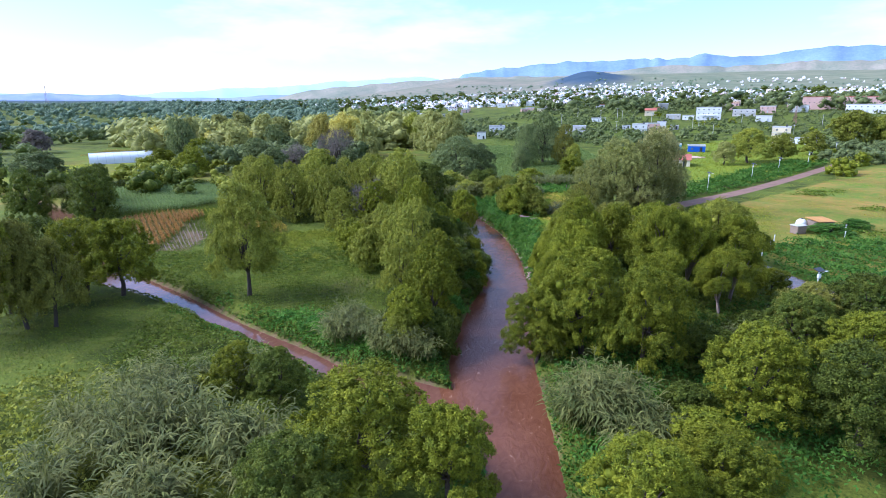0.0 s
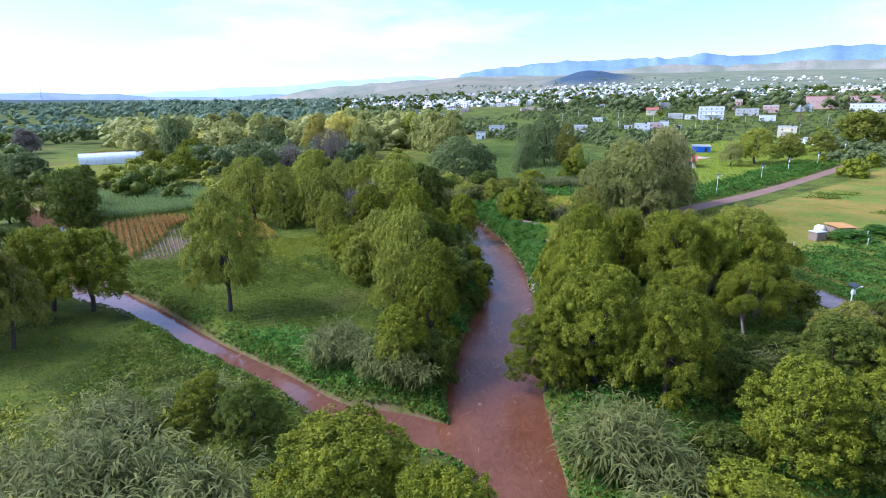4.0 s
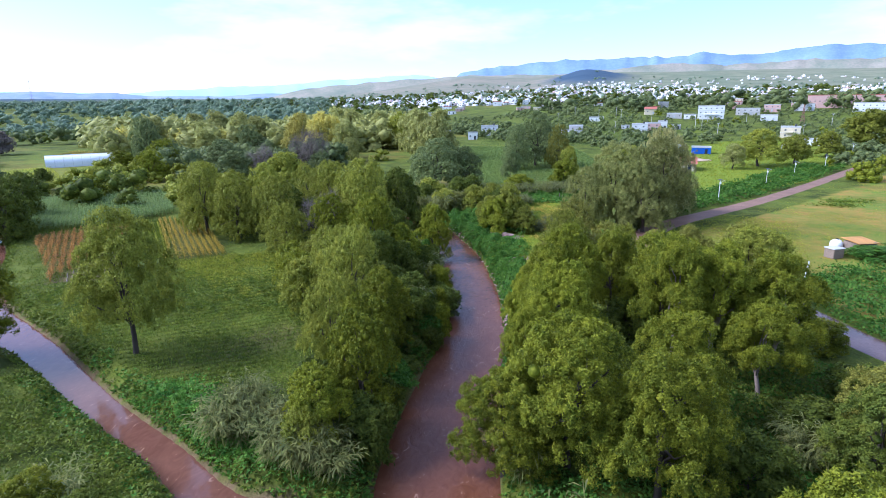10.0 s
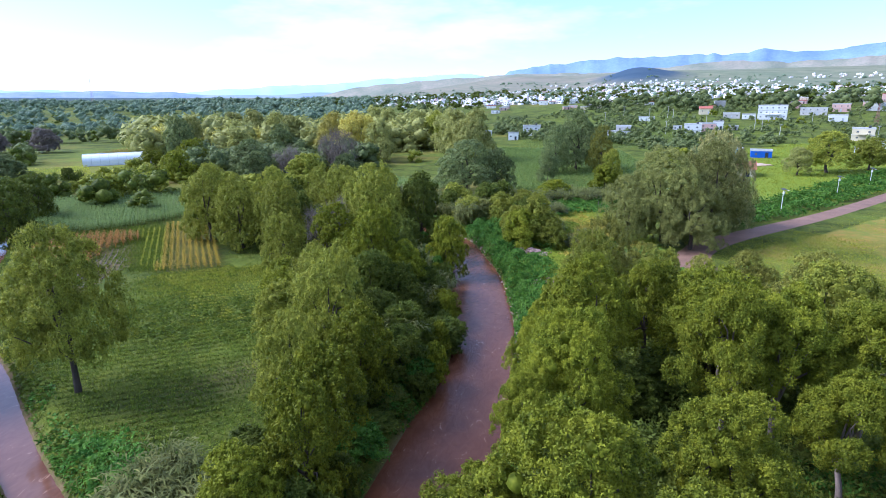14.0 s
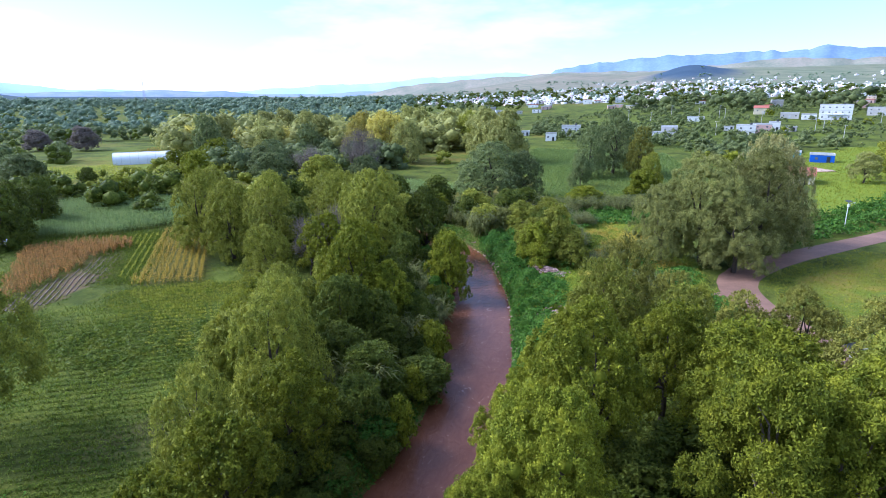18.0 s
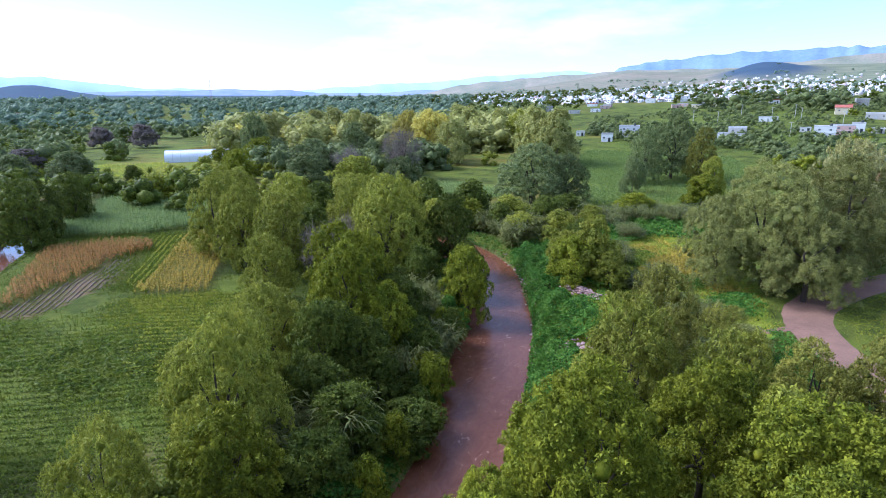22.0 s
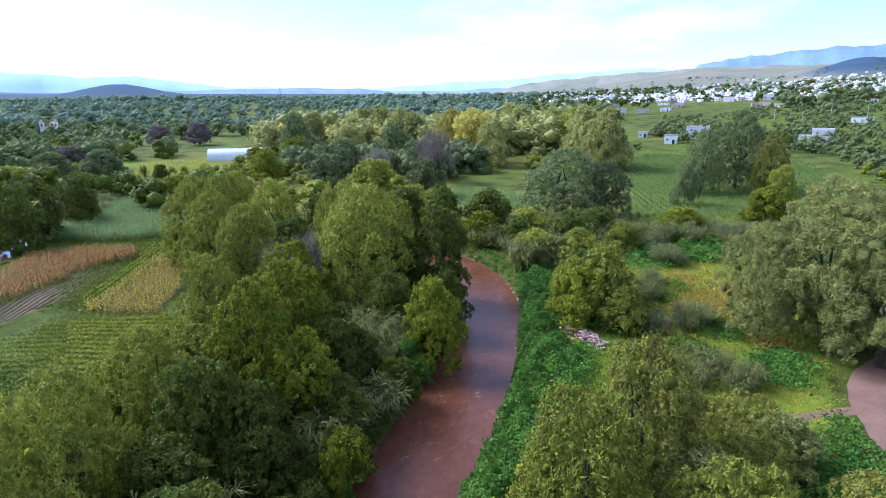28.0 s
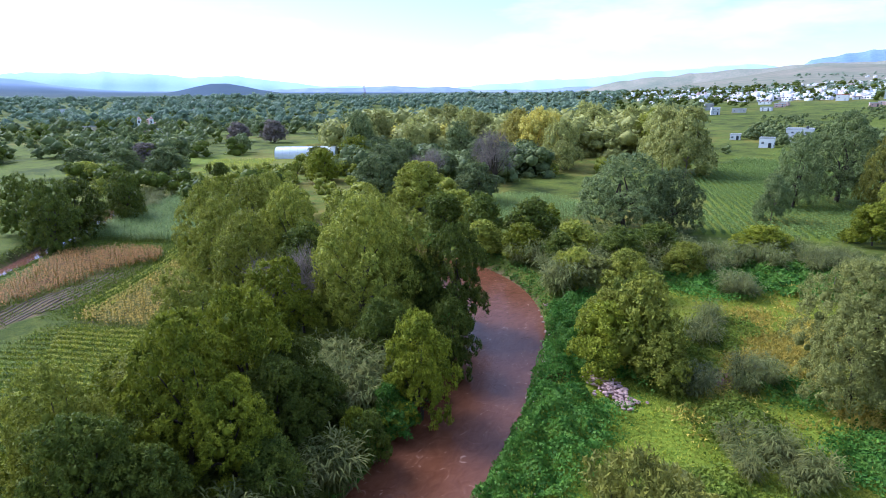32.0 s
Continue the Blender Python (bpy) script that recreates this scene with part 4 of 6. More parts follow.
# ---- undergrowth, cane and herbs ----
for x, y, top, w, leaf in (
        (-10.2, 57, 4.0, 5, LEAF_DARK), (-15, 60, 5.0, 5.5, LEAF_DARK), (-13.5, 70, 5.5, 6, LEAF_DARK), (-10.5, 78, 5.5, 5.5, LEAF_DARK), (-12, 84, 5.5, 6, LEAF_DARK),
        (-16, 86, 6.0, 6, LEAF_DARK), (-13.5, 91, 5.0, 5, LEAF_DARK), (-24, 97, 6.5, 6, LEAF_DARK), (-27, 103, 7, 6, LEAF_WILLOW), (-30, 98, 6, 6, LEAF_WILLOW),
        (-13.4, 99, 4.8, 4.5, LEAF_DARK), (-18, 106, 5.5, 5, LEAF_DARK), (-22, 117, 7, 6, LEAF_DARK), (-34, 98, 5, 5.5, LEAF_BROAD), (-30, 91, 6, 6, LEAF_BROAD),
        (-26, 83, 7, 6, LEAF_WILLOW), (-38, 120, 8, 7, LEAF_DARK), (-46, 126, 9, 8, LEAF_DARK), (-58, 128, 9, 8, LEAF_DARK), (-28, 128, 8, 6, LEAF_DARK)):
    tree(x, y, top, w, "bush", leaf, "dense dark green bush under the riverside trees", 10000, category="bush", group="bushes on the west bank")
for x, y, top, w, leaf in (
        (4.2, 62, 5, 5, LEAF_DARK), (10, 64, 6, 7, LEAF_DARK), (3.2, 74, 4.5, 4.5, LEAF_BROAD), (3.0, 83, 5.0, 4.5, LEAF_BROAD), (1.5, 87, 3.6, 3.6, LEAF_BROAD),
        (21, 78, 4.0, 6, LEAF_DARK), (9.5, 76.5, 4.2, 6, LEAF_DARK), (13.5, 80.5, 4.6, 6.5, LEAF_DARK), (17.5, 88, 5.0, 6, LEAF_DARK), (22, 88, 6.5, 6.5, LEAF_GREY), (3.6, 91, 5.5, 5.0, LEAF_WILLOW), (4.0, 98, 5, 5, LEAF_WILLOW), (12, 101, 6, 6, LEAF_GREY),
        (17, 92, 7, 7, LEAF_WILLOW), (24, 62, 3.2, 6, LEAF_DARK), (30, 66, 4.5, 7, LEAF_DARK), (17, 54, 5, 6, LEAF_DARK), (22, 49, 5, 6, LEAF_DARK), (13, 44, 3.6, 5, LEAF_DARK), (13, 38, 4.5, 6, LEAF_BROAD),
        (31, 44, 6.5, 8, LEAF_DARK), (5.0, 104.6, 5.2, 4.6, LEAF_OLIVE), (9.5, 109.5, 5.5, 5.5, LEAF_OLIVE), (16, 111, 4.2, 5, LEAF_GREY), (6.5, 114, 3.2, 4, LEAF_GREY), (32.5, 79, 3.6, 5, LEAF_BROAD)):
    tree(x, y, top, w, "bush", leaf, "leafy green bush filling the gaps between riverside trees", 10000, category="bush", group="bushes on the east bank")
for x, y, top, w, leaf in ((-4.5, 136, 8.0, 6.5, LEAF_DARK), (-2.2, 131.5, 9.2, 7.5, LEAF_WILLOW), (-4.5, 129.5, 7.0, 7, LEAF_BROAD), (-6.0, 133, 7.0, 6, LEAF_WILLOW), (0.6, 129.5, 5.5, 5.5, LEAF_WILLOW), (-11, 150, 6.5, 7, LEAF_WILLOW), (-18, 150, 5.5, 7, LEAF_WILLOW), (-24, 161, 6.5, 8, LEAF_WILLOW), (-31, 157, 6, 7, LEAF_BROAD), (-38, 156, 5.5, 7, LEAF_WILLOW), (-8, 164, 5.0, 6, LEAF_WILLOW), (-14, 170, 6, 8, LEAF_DARK), (-46, 166, 7.5, 8, LEAF_WILLOW), (-36, 172, 6.5, 8, LEAF_BROAD), (-56, 172, 7, 8, LEAF_WILLOW), (-16, 160, 7, 8, LEAF_DARK), (-1.5, 183, 4.8, 9, LEAF_BROAD), (12, 200, 7.5, 9.5, LEAF_BROAD),
                           (-24, 156, 5.5, 6, LEAF_DARK), (-33, 163, 8.5, 9, LEAF_DARK), (-42, 161, 8.8, 8, LEAF_DARK), (-15.5, 150, 5.0, 6, LEAF_GREY), (-52, 163, 8, 9, LEAF_DARK),
                           (-62, 150, 8.5, 9, LEAF_DARK), (-116, 153, 7.2, 9.5, LEAF_BROAD), (-147, 171, 6.8, 5.5, LEAF_DARK), (-128, 158, 3.2, 6, LEAF_DARK), (-104, 152, 3.0, 6, LEAF_DARK),
                           (57, 117, 2.2, 8, LEAF_HERB), (64, 122, 2.2, 6, LEAF_HERB)):
    tree(x, y, top, w, "bush", leaf, "rounded green bush standing by itself", 4000 if x < -20 else 10000, category="bush")


def cane_mesh(seed, stalks=34, height=4.2, spread=1.8):
    """A clump of giant reed: arching stems with long hanging blades."""
    rng = np.random.default_rng(seed)
    s = Soup()
    for _ in range(stalks):
        a = rng.uniform(0, 2 * np.pi)
        foot = np.array([np.cos(a), np.sin(a), 0]) * spread * rng.uniform(0, 0.7)
        h, lean = height * rng.uniform(0.65, 1.1), rng.uniform(0.05, 0.55)
        b = a + rng.normal() * 0.7
        out = np.array([np.cos(b), np.sin(b), 0])
        u = np.linspace(0, 1, 6)[:, None]
        pts = foot + out * h * lean * u ** 2.2 + np.array([0, 0, 1]) * h * (u - 0.28 * lean * u ** 3)
        side = np.array([-out[1], out[0], 0]) * 0.022
        v = np.concatenate([pts - side, pts + side])
        s.add(v, [(i, i + 1, 7 + i, 6 + i) for i in range(5)])
        k = 9
        t = rng.uniform(0.22, 1.0, k)
        base = foot + out * h * lean * t[:, None] ** 2.2 + np.array([0, 0, 1]) * h * (t - 0.28 * lean * t ** 3)[:, None]
        ang = b + rng.normal(size=k) * 1.1
        d = unit(np.stack([np.cos(ang), np.sin(ang), rng.uniform(-0.15, 0.7, k)], 1))
        w = unit(np.cross(d, np.array([0, 0, 1.0]))) * 0.07
        ln = rng.uniform(0.8, 1.6, (k, 1))
        mid, tip = base + d * ln * 0.55, base + d * ln + np.array([0, 0, -0.35]) * ln
        v = np.stack([base, mid + w, tip, mid - w], 1).reshape(-1, 3)
        s.add(v, np.arange(4 * k).reshape(-1, 4))
    return s.mesh("foliage", LEAF_CANE)


CANE = [cane_mesh(k) for k in range(4)]
crnd = random.Random(5)


def cane(x, y, size, label="clump of arching grey-green giant reed", group="giant reed on the banks"):
    z = float(land(np.array([x]), np.array([y]))[0])
    ob = thing("reed_clump", x, y, z - 0.05, label, "reeds", group, turn=crnd.uniform(0, 360))
    ob.scale = (size, size, size * crnd.uniform(0.85, 1.1))
    part("foliage", CANE[crnd.randrange(4)], ob)


for cx, cy, rx, ry, k, s in ((-26, 31, 9, 6, 26, 1.0), (-33, 37, 5, 5, 9, 0.9), (-19.5, 57, 4.5, 3, 15, 0.85), (-14, 54, 2.5, 1.6, 5, 0.8), (-31, 45, 6, 4, 8, 0.8), (-11.5, 53.8, 1.6, 1.4, 4, 0.8), (6.0, 43, 3.0, 4.0, 12, 1.0), (9.5, 39, 3, 3, 5, 0.9),
                             (-13.2, 99, 1.2, 6, 6, 0.75), (-20, 111, 3.5, 6, 18, 0.95), (-12.8, 106, 1.2, 4, 5, 0.8), (-14.5, 84, 3, 5, 8, 0.9), (-23, 113, 3, 4, 7, 0.9),
                             (-17.5, 148, 3.2, 3.0, 9, 1.0), (-21, 153, 4, 3, 8, 0.95), (-30, 163, 7, 4, 10, 0.9), (-44, 172, 8, 4, 8, 0.9), (-15, 157, 4.5, 3.5, 10, 1.0), (-27, 155, 4, 2.5, 7, 0.9), (-11, 168, 9, 3, 16, 0.85), (4, 183, 11, 4, 22, 0.75), (-6, 174, 10, 2.5, 16, 0.85), (10, 176, 7, 2.5, 12, 0.8), (-24, 172, 8, 3, 10, 0.8),
                             (-0.2, 160, 2.6, 2.2, 10, 0.7), (0.4, 143, 1.5, 4.5, 9, 0.6), (6.8, 136.5, 1.4, 3.6, 9, 0.55), (11, 122.5, 4, 2.4, 14, 0.6), (3.2, 131, 1.4, 3, 6, 0.55), (24, 60, 4, 5, 5, 0.7), (2.2, 57, 0.8, 3, 3, 0.6), (-135, 144, 10, 3, 16, 0.9), (-124, 138, 4, 3, 6, 0.8)):
    for _ in range(k):
        a, u = crnd.uniform(0, 2 * math.pi), crnd.uniform(0, 1) ** 0.5
        px_, py_ = cx + rx * u * math.cos(a), cy + ry * u * math.sin(a)
        if edge_dist(RIVER_L, np.array([px_]), np.array([py_]))[0] > 0.1 and edge_dist(CHANNEL_L, np.array([px_]), np.array([py_]))[0] > 0.1:
            cane(px_, py_, s * crnd.uniform(0.75, 1.15))


def scatter(seed, count, poly, clear=0.3, edge=0.9):
    """Points in a polygon that keep off water and road."""
    rng = np.random.default_rng(seed)
    p = np.array(poly, float)
    lo, hi = p.min(0), p.max(0)
    x, y = rng.uniform(lo[0], hi[0], count * 4), rng.uniform(lo[1], hi[1], count * 4)
    ok = inside(poly, x, y)
    x, y = x[ok][:count], y[ok][:count]
    x, y = x + rng.normal(size=len(x)) * edge, y + rng.normal(size=len(x)) * edge
    ok = (edge_dist(RIVER_L, x, y) > clear) & (edge_dist(CHANNEL_L, x, y) > clear) & (edge_dist(ROAD_L, x, y) > 0.2)
    return rng, x[ok], y[ok]


def herb_bed(name, seed, count, poly, leaf, size, height, label, lump=0.6, clear=0.1):
    """A thicket of broad leaves in mounds over a patch of ground."""
    rng, x, y = scatter(seed, count, poly, clear)
    for hx, hy, hr in ((-2.6, 126.0, 2.3), (-4.0, 127.2, 1.5), (-1.0, 124.8, 1.5), (1.3, 107.7, 2.1)):      # the rubble lies bare
        off = np.hypot(x - hx, y - hy) > hr
        x, y = x[off], y[off]
    keep_ = ripple(x, y, 0.75) + rng.normal(size=len(x)) * 0.25 > -0.62
    x, y = x[keep_], y[keep_]
    mound = np.maximum(0, 0.5 + 0.4 * ripple(x, y, 1.1) + 0.42 * ripple(x + 5, y + 3, 2.4) + 0.45 * ripple(x + 2, y, 0.45))
    z = land(x, y) + height * mound * rng.uniform(0.72, 1.0, len(x)) + 0.04
    e = 0.3
    gx_ = (ripple(x + e, y, 1.1) - ripple(x - e, y, 1.1)) / (2 * e) * height
    gy_ = (ripple(x, y + e, 1.1) - ripple(x, y - e, 1.1)) / (2 * e) * height
    gx_ += (ripple(x + 5 + e, y + 3, 2.4) - ripple(x + 5 - e, y + 3, 2.4)) / (2 * e) * height
    gy_ += (ripple(x + 5, y + 3 + e, 2.4) - ripple(x + 5, y + 3 - e, 2.4)) / (2 * e) * height
    up = unit(np.stack([-gx_ * lump, -gy_ * lump, np.ones(len(x))], 1))
    v, f = leaf_tris(rng, np.stack([x, y, z], 1), up, size, size * 0.62, 0.1, 0.8)
    tagged(new(name, mesh_from(name, v, f, leaf)), label, "undergrowth", kind="stuff")


HERB = "thick bed of glossy dark green broad-leaved weeds"
herb_bed("weeds", 1, 76000, [(-16, 146), (-9, 150), (-5, 141), (-1, 126), (1, 112), (3, 104), (0.5, 92), (-2, 92), (-4, 102), (-8.5, 115), (-13, 126), (-17, 136)], LEAF_HERB, 0.22, 2.1, HERB)
herb_bed("weeds", 2, 15000, [(-36, 61), (-22, 54.5), (-13, 52), (-9, 56), (-12, 62), (-20, 59), (-30, 63)], LEAF_HERB, 0.23, 1.1, HERB)
herb_bed("weeds", 3, 17000, [(-48, 64), (-36, 58), (-24, 51), (-17, 45), (-12, 40), (-36, 38), (-44, 50)], LEAF_GRASS, 0.24, 0.8, "rough olive grass and weeds on the bank")
herb_bed("weeds", 4, 30000, [(4, 36), (3.5, 60), (14, 62), (24, 74), (33, 74), (36, 62), (24, 36)], LEAF_HERB, 0.26, 1.2, HERB)
herb_bed("weeds", 14, 30000, [(3, 58), (14, 54), (24, 62), (30, 78), (26, 92), (16, 98), (4, 100), (1.5, 84), (2, 70)], LEAF_DARK, 0.26, 1.7, "shady undergrowth below the east bank trees")
herb_bed("weeds", 5, 14000, [(-12, 174), (-9, 158), (2, 162), (12, 164), (22, 170), (18, 180), (2, 178)], LEAF_HERB, 0.45, 1.2, HERB)
herb_bed("weeds", 6, 26000, [(30, 147), (43, 159), (60, 177), (86, 208), (112, 240), (100, 244), (76, 218), (48, 182), (28, 158)], LEAF_HERB, 0.5, 1.7, "bushy green hedge growing along the dirt road")
herb_bed("weeds", 7, 34000, [(39, 84), (44, 74), (60, 66), (80, 90), (66, 112), (50, 112), (38, 100)], LEAF_HERB, 0.32, 1.1, "dense low green plants beyond the flooded track")
herb_bed("weeds", 8, 9000, [(-23, 84), (-22, 110), (-12, 112), (-10, 96), (-11, 76), (-16, 70)], LEAF_DARK, 0.34, 1.4, "shady undergrowth below the west bank trees")
herb_bed("weeds", 9, 14000, [(21, 122), (22, 112), (27, 104), (33, 93), (29, 88), (22, 96), (17, 110)], LEAF_HERB, 0.25, 1.1, HERB)
herb_bed("weeds", 10, 9000, [(-13, 27), (-30, 22), (-52, 34), (-46, 46), (-28, 44)], LEAF_WILLOW, 0.34, 1.2, "tangled olive-green scrub on the bank")


def grass(name, seed, count, poly, leaf, h, label, bare=-2.0):
    """Upright tufts of grass and low plants."""
    rng, x, y = scatter(seed, count, poly, 0.4)
    ok = ripple(x, y, 0.33) + 0.6 * ripple(x + 3, y, 0.9) + rng.normal(size=len(x)) * 0.3 > bare
    x, y = x[ok], y[ok]
    k = len(x)
    hh = 0.75 + 0.4 * ripple(x, y, 0.5)
    base = np.stack([x, y, land(x, y) + h * 0.35 * hh * rng.uniform(0, 1, k)], 1)
    v, _ = leaf_tris(rng, base, np.tile([0, 0, 1.0], (k, 1)), h * 0.9, h * 0.24, -0.45, 0.45)
    tagged(new(name, mesh_from(name, v, np.arange(3 * k).reshape(-1, 3), leaf)), label, "grass", kind="stuff")


grass("field_plants", 21, 60000, [(-61, 90), (-68, 87), (-76, 86), (-68, 80), (-56, 77), (-38, 65), (-24, 58.5), (-16, 62), (-22, 84), (-30, 104), (-44, 110), (-50, 106), (-58, 101.5)], LEAF_GRASS, 0.26, "low green crop growing in the field by the river", -0.55)
grass("field_plants", 214, 40000, [(-100, 120), (-90, 98), (-76, 85), (-66, 79), (-58, 78), (-40, 66), (-24, 60), (-20, 84), (-30, 106), (-40, 116), (-50, 122), (-62, 106), (-80, 136), (-95, 134)], LEAF_GRASS, 0.3, "mixed low weeds and crop over the riverside fields", -0.3)
grass("field_plants", 211, 9000, [(-58, 101), (-44, 110), (-38, 105), (-36, 100), (-46, 93), (-56, 92)], LEAF_MEADOW, 0.3, "band of brighter green crop across the field", -0.2)
herb_bed("weeds", 12, 14000, [(-50, 88), (-36, 96), (-30, 92), (-29, 84), (-40, 80), (-50, 82)], LEAF_GRASS, 0.24, 0.5, "low bed of darker leafy crop in the field")
herb_bed("weeds", 13, 5000, [(-60, 88), (-52, 82), (-48, 78), (-58, 80), (-66, 84)], LEAF_GRASS, 0.26, 0.5, "strip of rough weeds along the field's edge")
grass("field_plants", 212, 7000, [(-84, 100), (-82.5, 108), (-76, 115.5), (-62.5, 101), (-60.5, 90), (-69, 86)], LEAF_GRASS, 0.26, "sparse green seedlings in the ploughed plot", 0.0)
grass("field_plants", 213, 7000, [(-100, 118), (-90, 128), (-78, 120), (-60, 104), (-64, 100), (-80, 116)], LEAF_GRASS, 0.4, "weedy strip between the maize plots")
grass("bank_grass", 22, 12000, [(-70, 72), (-56, 66), (-40, 57), (-34, 48), (-60, 40), (-80, 60)], LEAF_GRASS, 0.24, "short rough grass beside the side channel")
grass("meadow_grass", 23, 60000, MEADOW, LEAF_MEADOW, 0.24, "bright yellow-green meadow grass")
for k, (cx, cy, rx, ry, n_) in enumerate(((8, 142, 4, 7, 12000), (12, 151, 4, 7, 7000), (14, 131, 3, 6, 6000), (8, 162, 4, 5, 6000), (6, 128, 3, 4, 3000), (3, 150, 2.5, 5, 3500))):
    grass("straw_grass", 230 + k, n_, [(cx + rx * math.cos(q * 0.9) * (1 + 0.25 * math.sin(q * 2.1 + k)), cy + ry * math.sin(q * 0.9)) for q in range(7)], LEAF_STRAW, 0.5, "patch of tall straw-yellow grass in the meadow", 0.05)
for k, (cx, cy, rx, ry, n_) in enumerate(((2, 145, 3, 5, 4500), (-4, 160, 5, 6, 6000), (7, 127, 3, 4, 4000), (12, 168, 5, 4, 4000), (9, 117, 4, 3, 5000), (16, 128, 2.5, 4, 3500), (0, 136, 3.0, 7, 7000), (10, 135, 2, 2, 1800))):
    herb_bed("weeds", 60 + k, n_, [(cx + rx * math.cos(q * 0.9) * (1 + 0.25 * math.sin(q * 2.3 + k)), cy + ry * math.sin(q * 0.9)) for q in range(7)], LEAF_HERB if k % 2 else LEAF_GRASS, 0.24, 1.0, "clump of leafy green weeds in the meadow")
for k in range(16):
    a_, b_ = crnd.uniform(40, 105), crnd.uniform(95, 185)
    if inside(DRY_FIELD, np.array([a_]), np.array([b_]))[0] and edge_dist(ROAD_L, np.array([a_]), np.array([b_]))[0] > 4:
        q_ = crnd.uniform(1.5, 4)
        herb_bed("weeds", 90 + k, int(170 * q_), [(a_ + q_ * 1.8 * math.cos(m * 0.9), b_ + q_ * 0.7 * math.sin(m * 0.9)) for m in range(7)], LEAF_GRASS, 0.4, 0.6, "tuft of green weeds in the yellow pasture")
grass("pasture_grass", 26, 17000, [(28, 124), (27, 132), (34, 141), (46, 153), (56, 146), (48, 118), (37, 110), (31, 113)], LEAF_MEADOW, 0.24, "long bright grass inside the road's bend")
grass("pasture_grass", 27, 34000, [(40, 96), (50, 80), (84, 66), (125, 100), (128, 200), (108, 222), (60, 164), (34, 134)], LEAF_MEADOW, 0.28, "rough tufted grass over the pasture", 0.15)
grass("pasture_grass", 28, 22000, [(44, 100), (56, 84), (84, 70), (120, 110), (122, 190), (90, 180), (48, 130)], LEAF_TAWNY, 0.24, "dry yellowish grass over the pasture", 0.35)
# bright blades carry the painted sun patch above the ground
grass("pasture_grass", 29, 30000, YARD_SUNLIT, LEAF_MEADOW, 0.45, "yellow-green grass behind the hedge, coloured brighter to look sunlit")
grass("field_plants", 25, 12000, [(-80, 133), (-88, 128), (-77, 119), (-62, 103), (-58, 103)], LEAF_GRASS, 0.4, "strip of green plants between the maize plots")


def maize(name, seed, poly, along, row, gap, h, leaf, label, blades=6, blade=0.085):
    """Rows of maize plants inside a polygon; along: the rows' bearing in degrees."""
    rng = np.random.default_rng(seed)
    c, s_ = math.cos(radians(along)), math.sin(radians(along))
    p = np.array(poly)
    u, v_ = p @ [s_, c], p @ [c, -s_]
    uu, vv = np.meshgrid(np.arange(u.min(), u.max(), gap), np.arange(v_.min(), v_.max(), row))
    uu = uu.ravel() + rng.normal(size=uu.size) * gap * 0.25
    vv = vv.ravel() + rng.normal(size=vv.size) * 0.05
    x, y = uu * s_ + vv * c, uu * c - vv * s_
    ok = inside(poly, x, y) & (rng.uniform(size=len(x)) > 0.06)
    x, y = x[ok], y[ok]
    base = np.stack([x, y, land(x, y) - 0.03], 1)
    k = len(x)
    hh = h * rng.uniform(0.8, 1.12, (k, 1)) * (0.92 + 0.12 * ripple(x, y, 0.2))[:, None]
    z1 = np.array([[0, 0, 1.0]])
    a0 = rng.uniform(0, np.pi, k)
    sd = np.stack([np.cos(a0), np.sin(a0), 0 * a0], 1) * 0.03
    vs = [np.stack([base - sd, base + sd, base + sd * 0.5 + z1 * hh, base - sd * 0.5 + z1 * hh], 1)]
    for b in range(blades):
        a = a0 + b * np.pi + rng.normal(size=k) * 0.5
        d = np.stack([np.cos(a), np.sin(a), 0 * a], 1)
        f = base + z1 * hh * (0.25 + 0.7 * b / blades)
        ln = hh * rng.uniform(0.28, 0.42, (k, 1))
        w = np.stack([-d[:, 1], d[:, 0], 0 * a], 1) * blade
        mid = f + d * ln * 0.6 + z1 * ln * 0.45
        vs.append(np.stack([f, mid + w, f + d * ln * 1.15 + z1 * ln * 0.1, mid - w], 1))
    v = np.concatenate([q.reshape(-1, 3) for q in vs])
    tagged(new(name, mesh_from(name, v, np.arange(len(v)).reshape(-1, 4), leaf)), label, "maize", kind="stuff")


maize("ripe_maize", 31, PLOT_RIPE, -38, 1.0, 0.42, 1.5, LEAF_CORN_Y, "plot of yellow ripening maize in straight rows", 5)
maize("dry_maize", 32, PLOT_DRY, -40, 1.15, 0.42, 1.7, LEAF_CORN_B, "plot of withered reddish-brown maize", 7)
maize("green_maize", 33, PLOT_CORN, -40, 0.85, 0.42, 2.1, LEAF_CORN, "dense field of tall grey-green maize", 6)
maize("green_maize", 34, [(-52, 172), (-34, 192), (-36, 204), (-58, 208), (-78, 196)], 30, 0.9, 0.5, 1.6, LEAF_CORN, "patch of soft green maize before the poplars", 5)
maize("green_maize", 35, MAIZE_FAR, -25, 1.7, 0.42, 1.25, LEAF_CORN, "field of young maize in long rows", 4, 0.2)
maize("crop_rows", 36, [(-61, 90), (-56, 78), (-46, 71), (-38, 84), (-47, 95), (-57, 100)], 58, 1.15, 0.24, 0.42, LEAF_GRASS, "low green crop in narrow rows", 4, 0.085)
maize("crop_rows", 37, [(-46, 71), (-38, 66), (-25, 61), (-22, 84), (-29, 92), (-38, 84)], 58, 1.15, 0.24, 0.36, LEAF_GRASS, "low dark green crop in narrow rows", 4, 0.085)
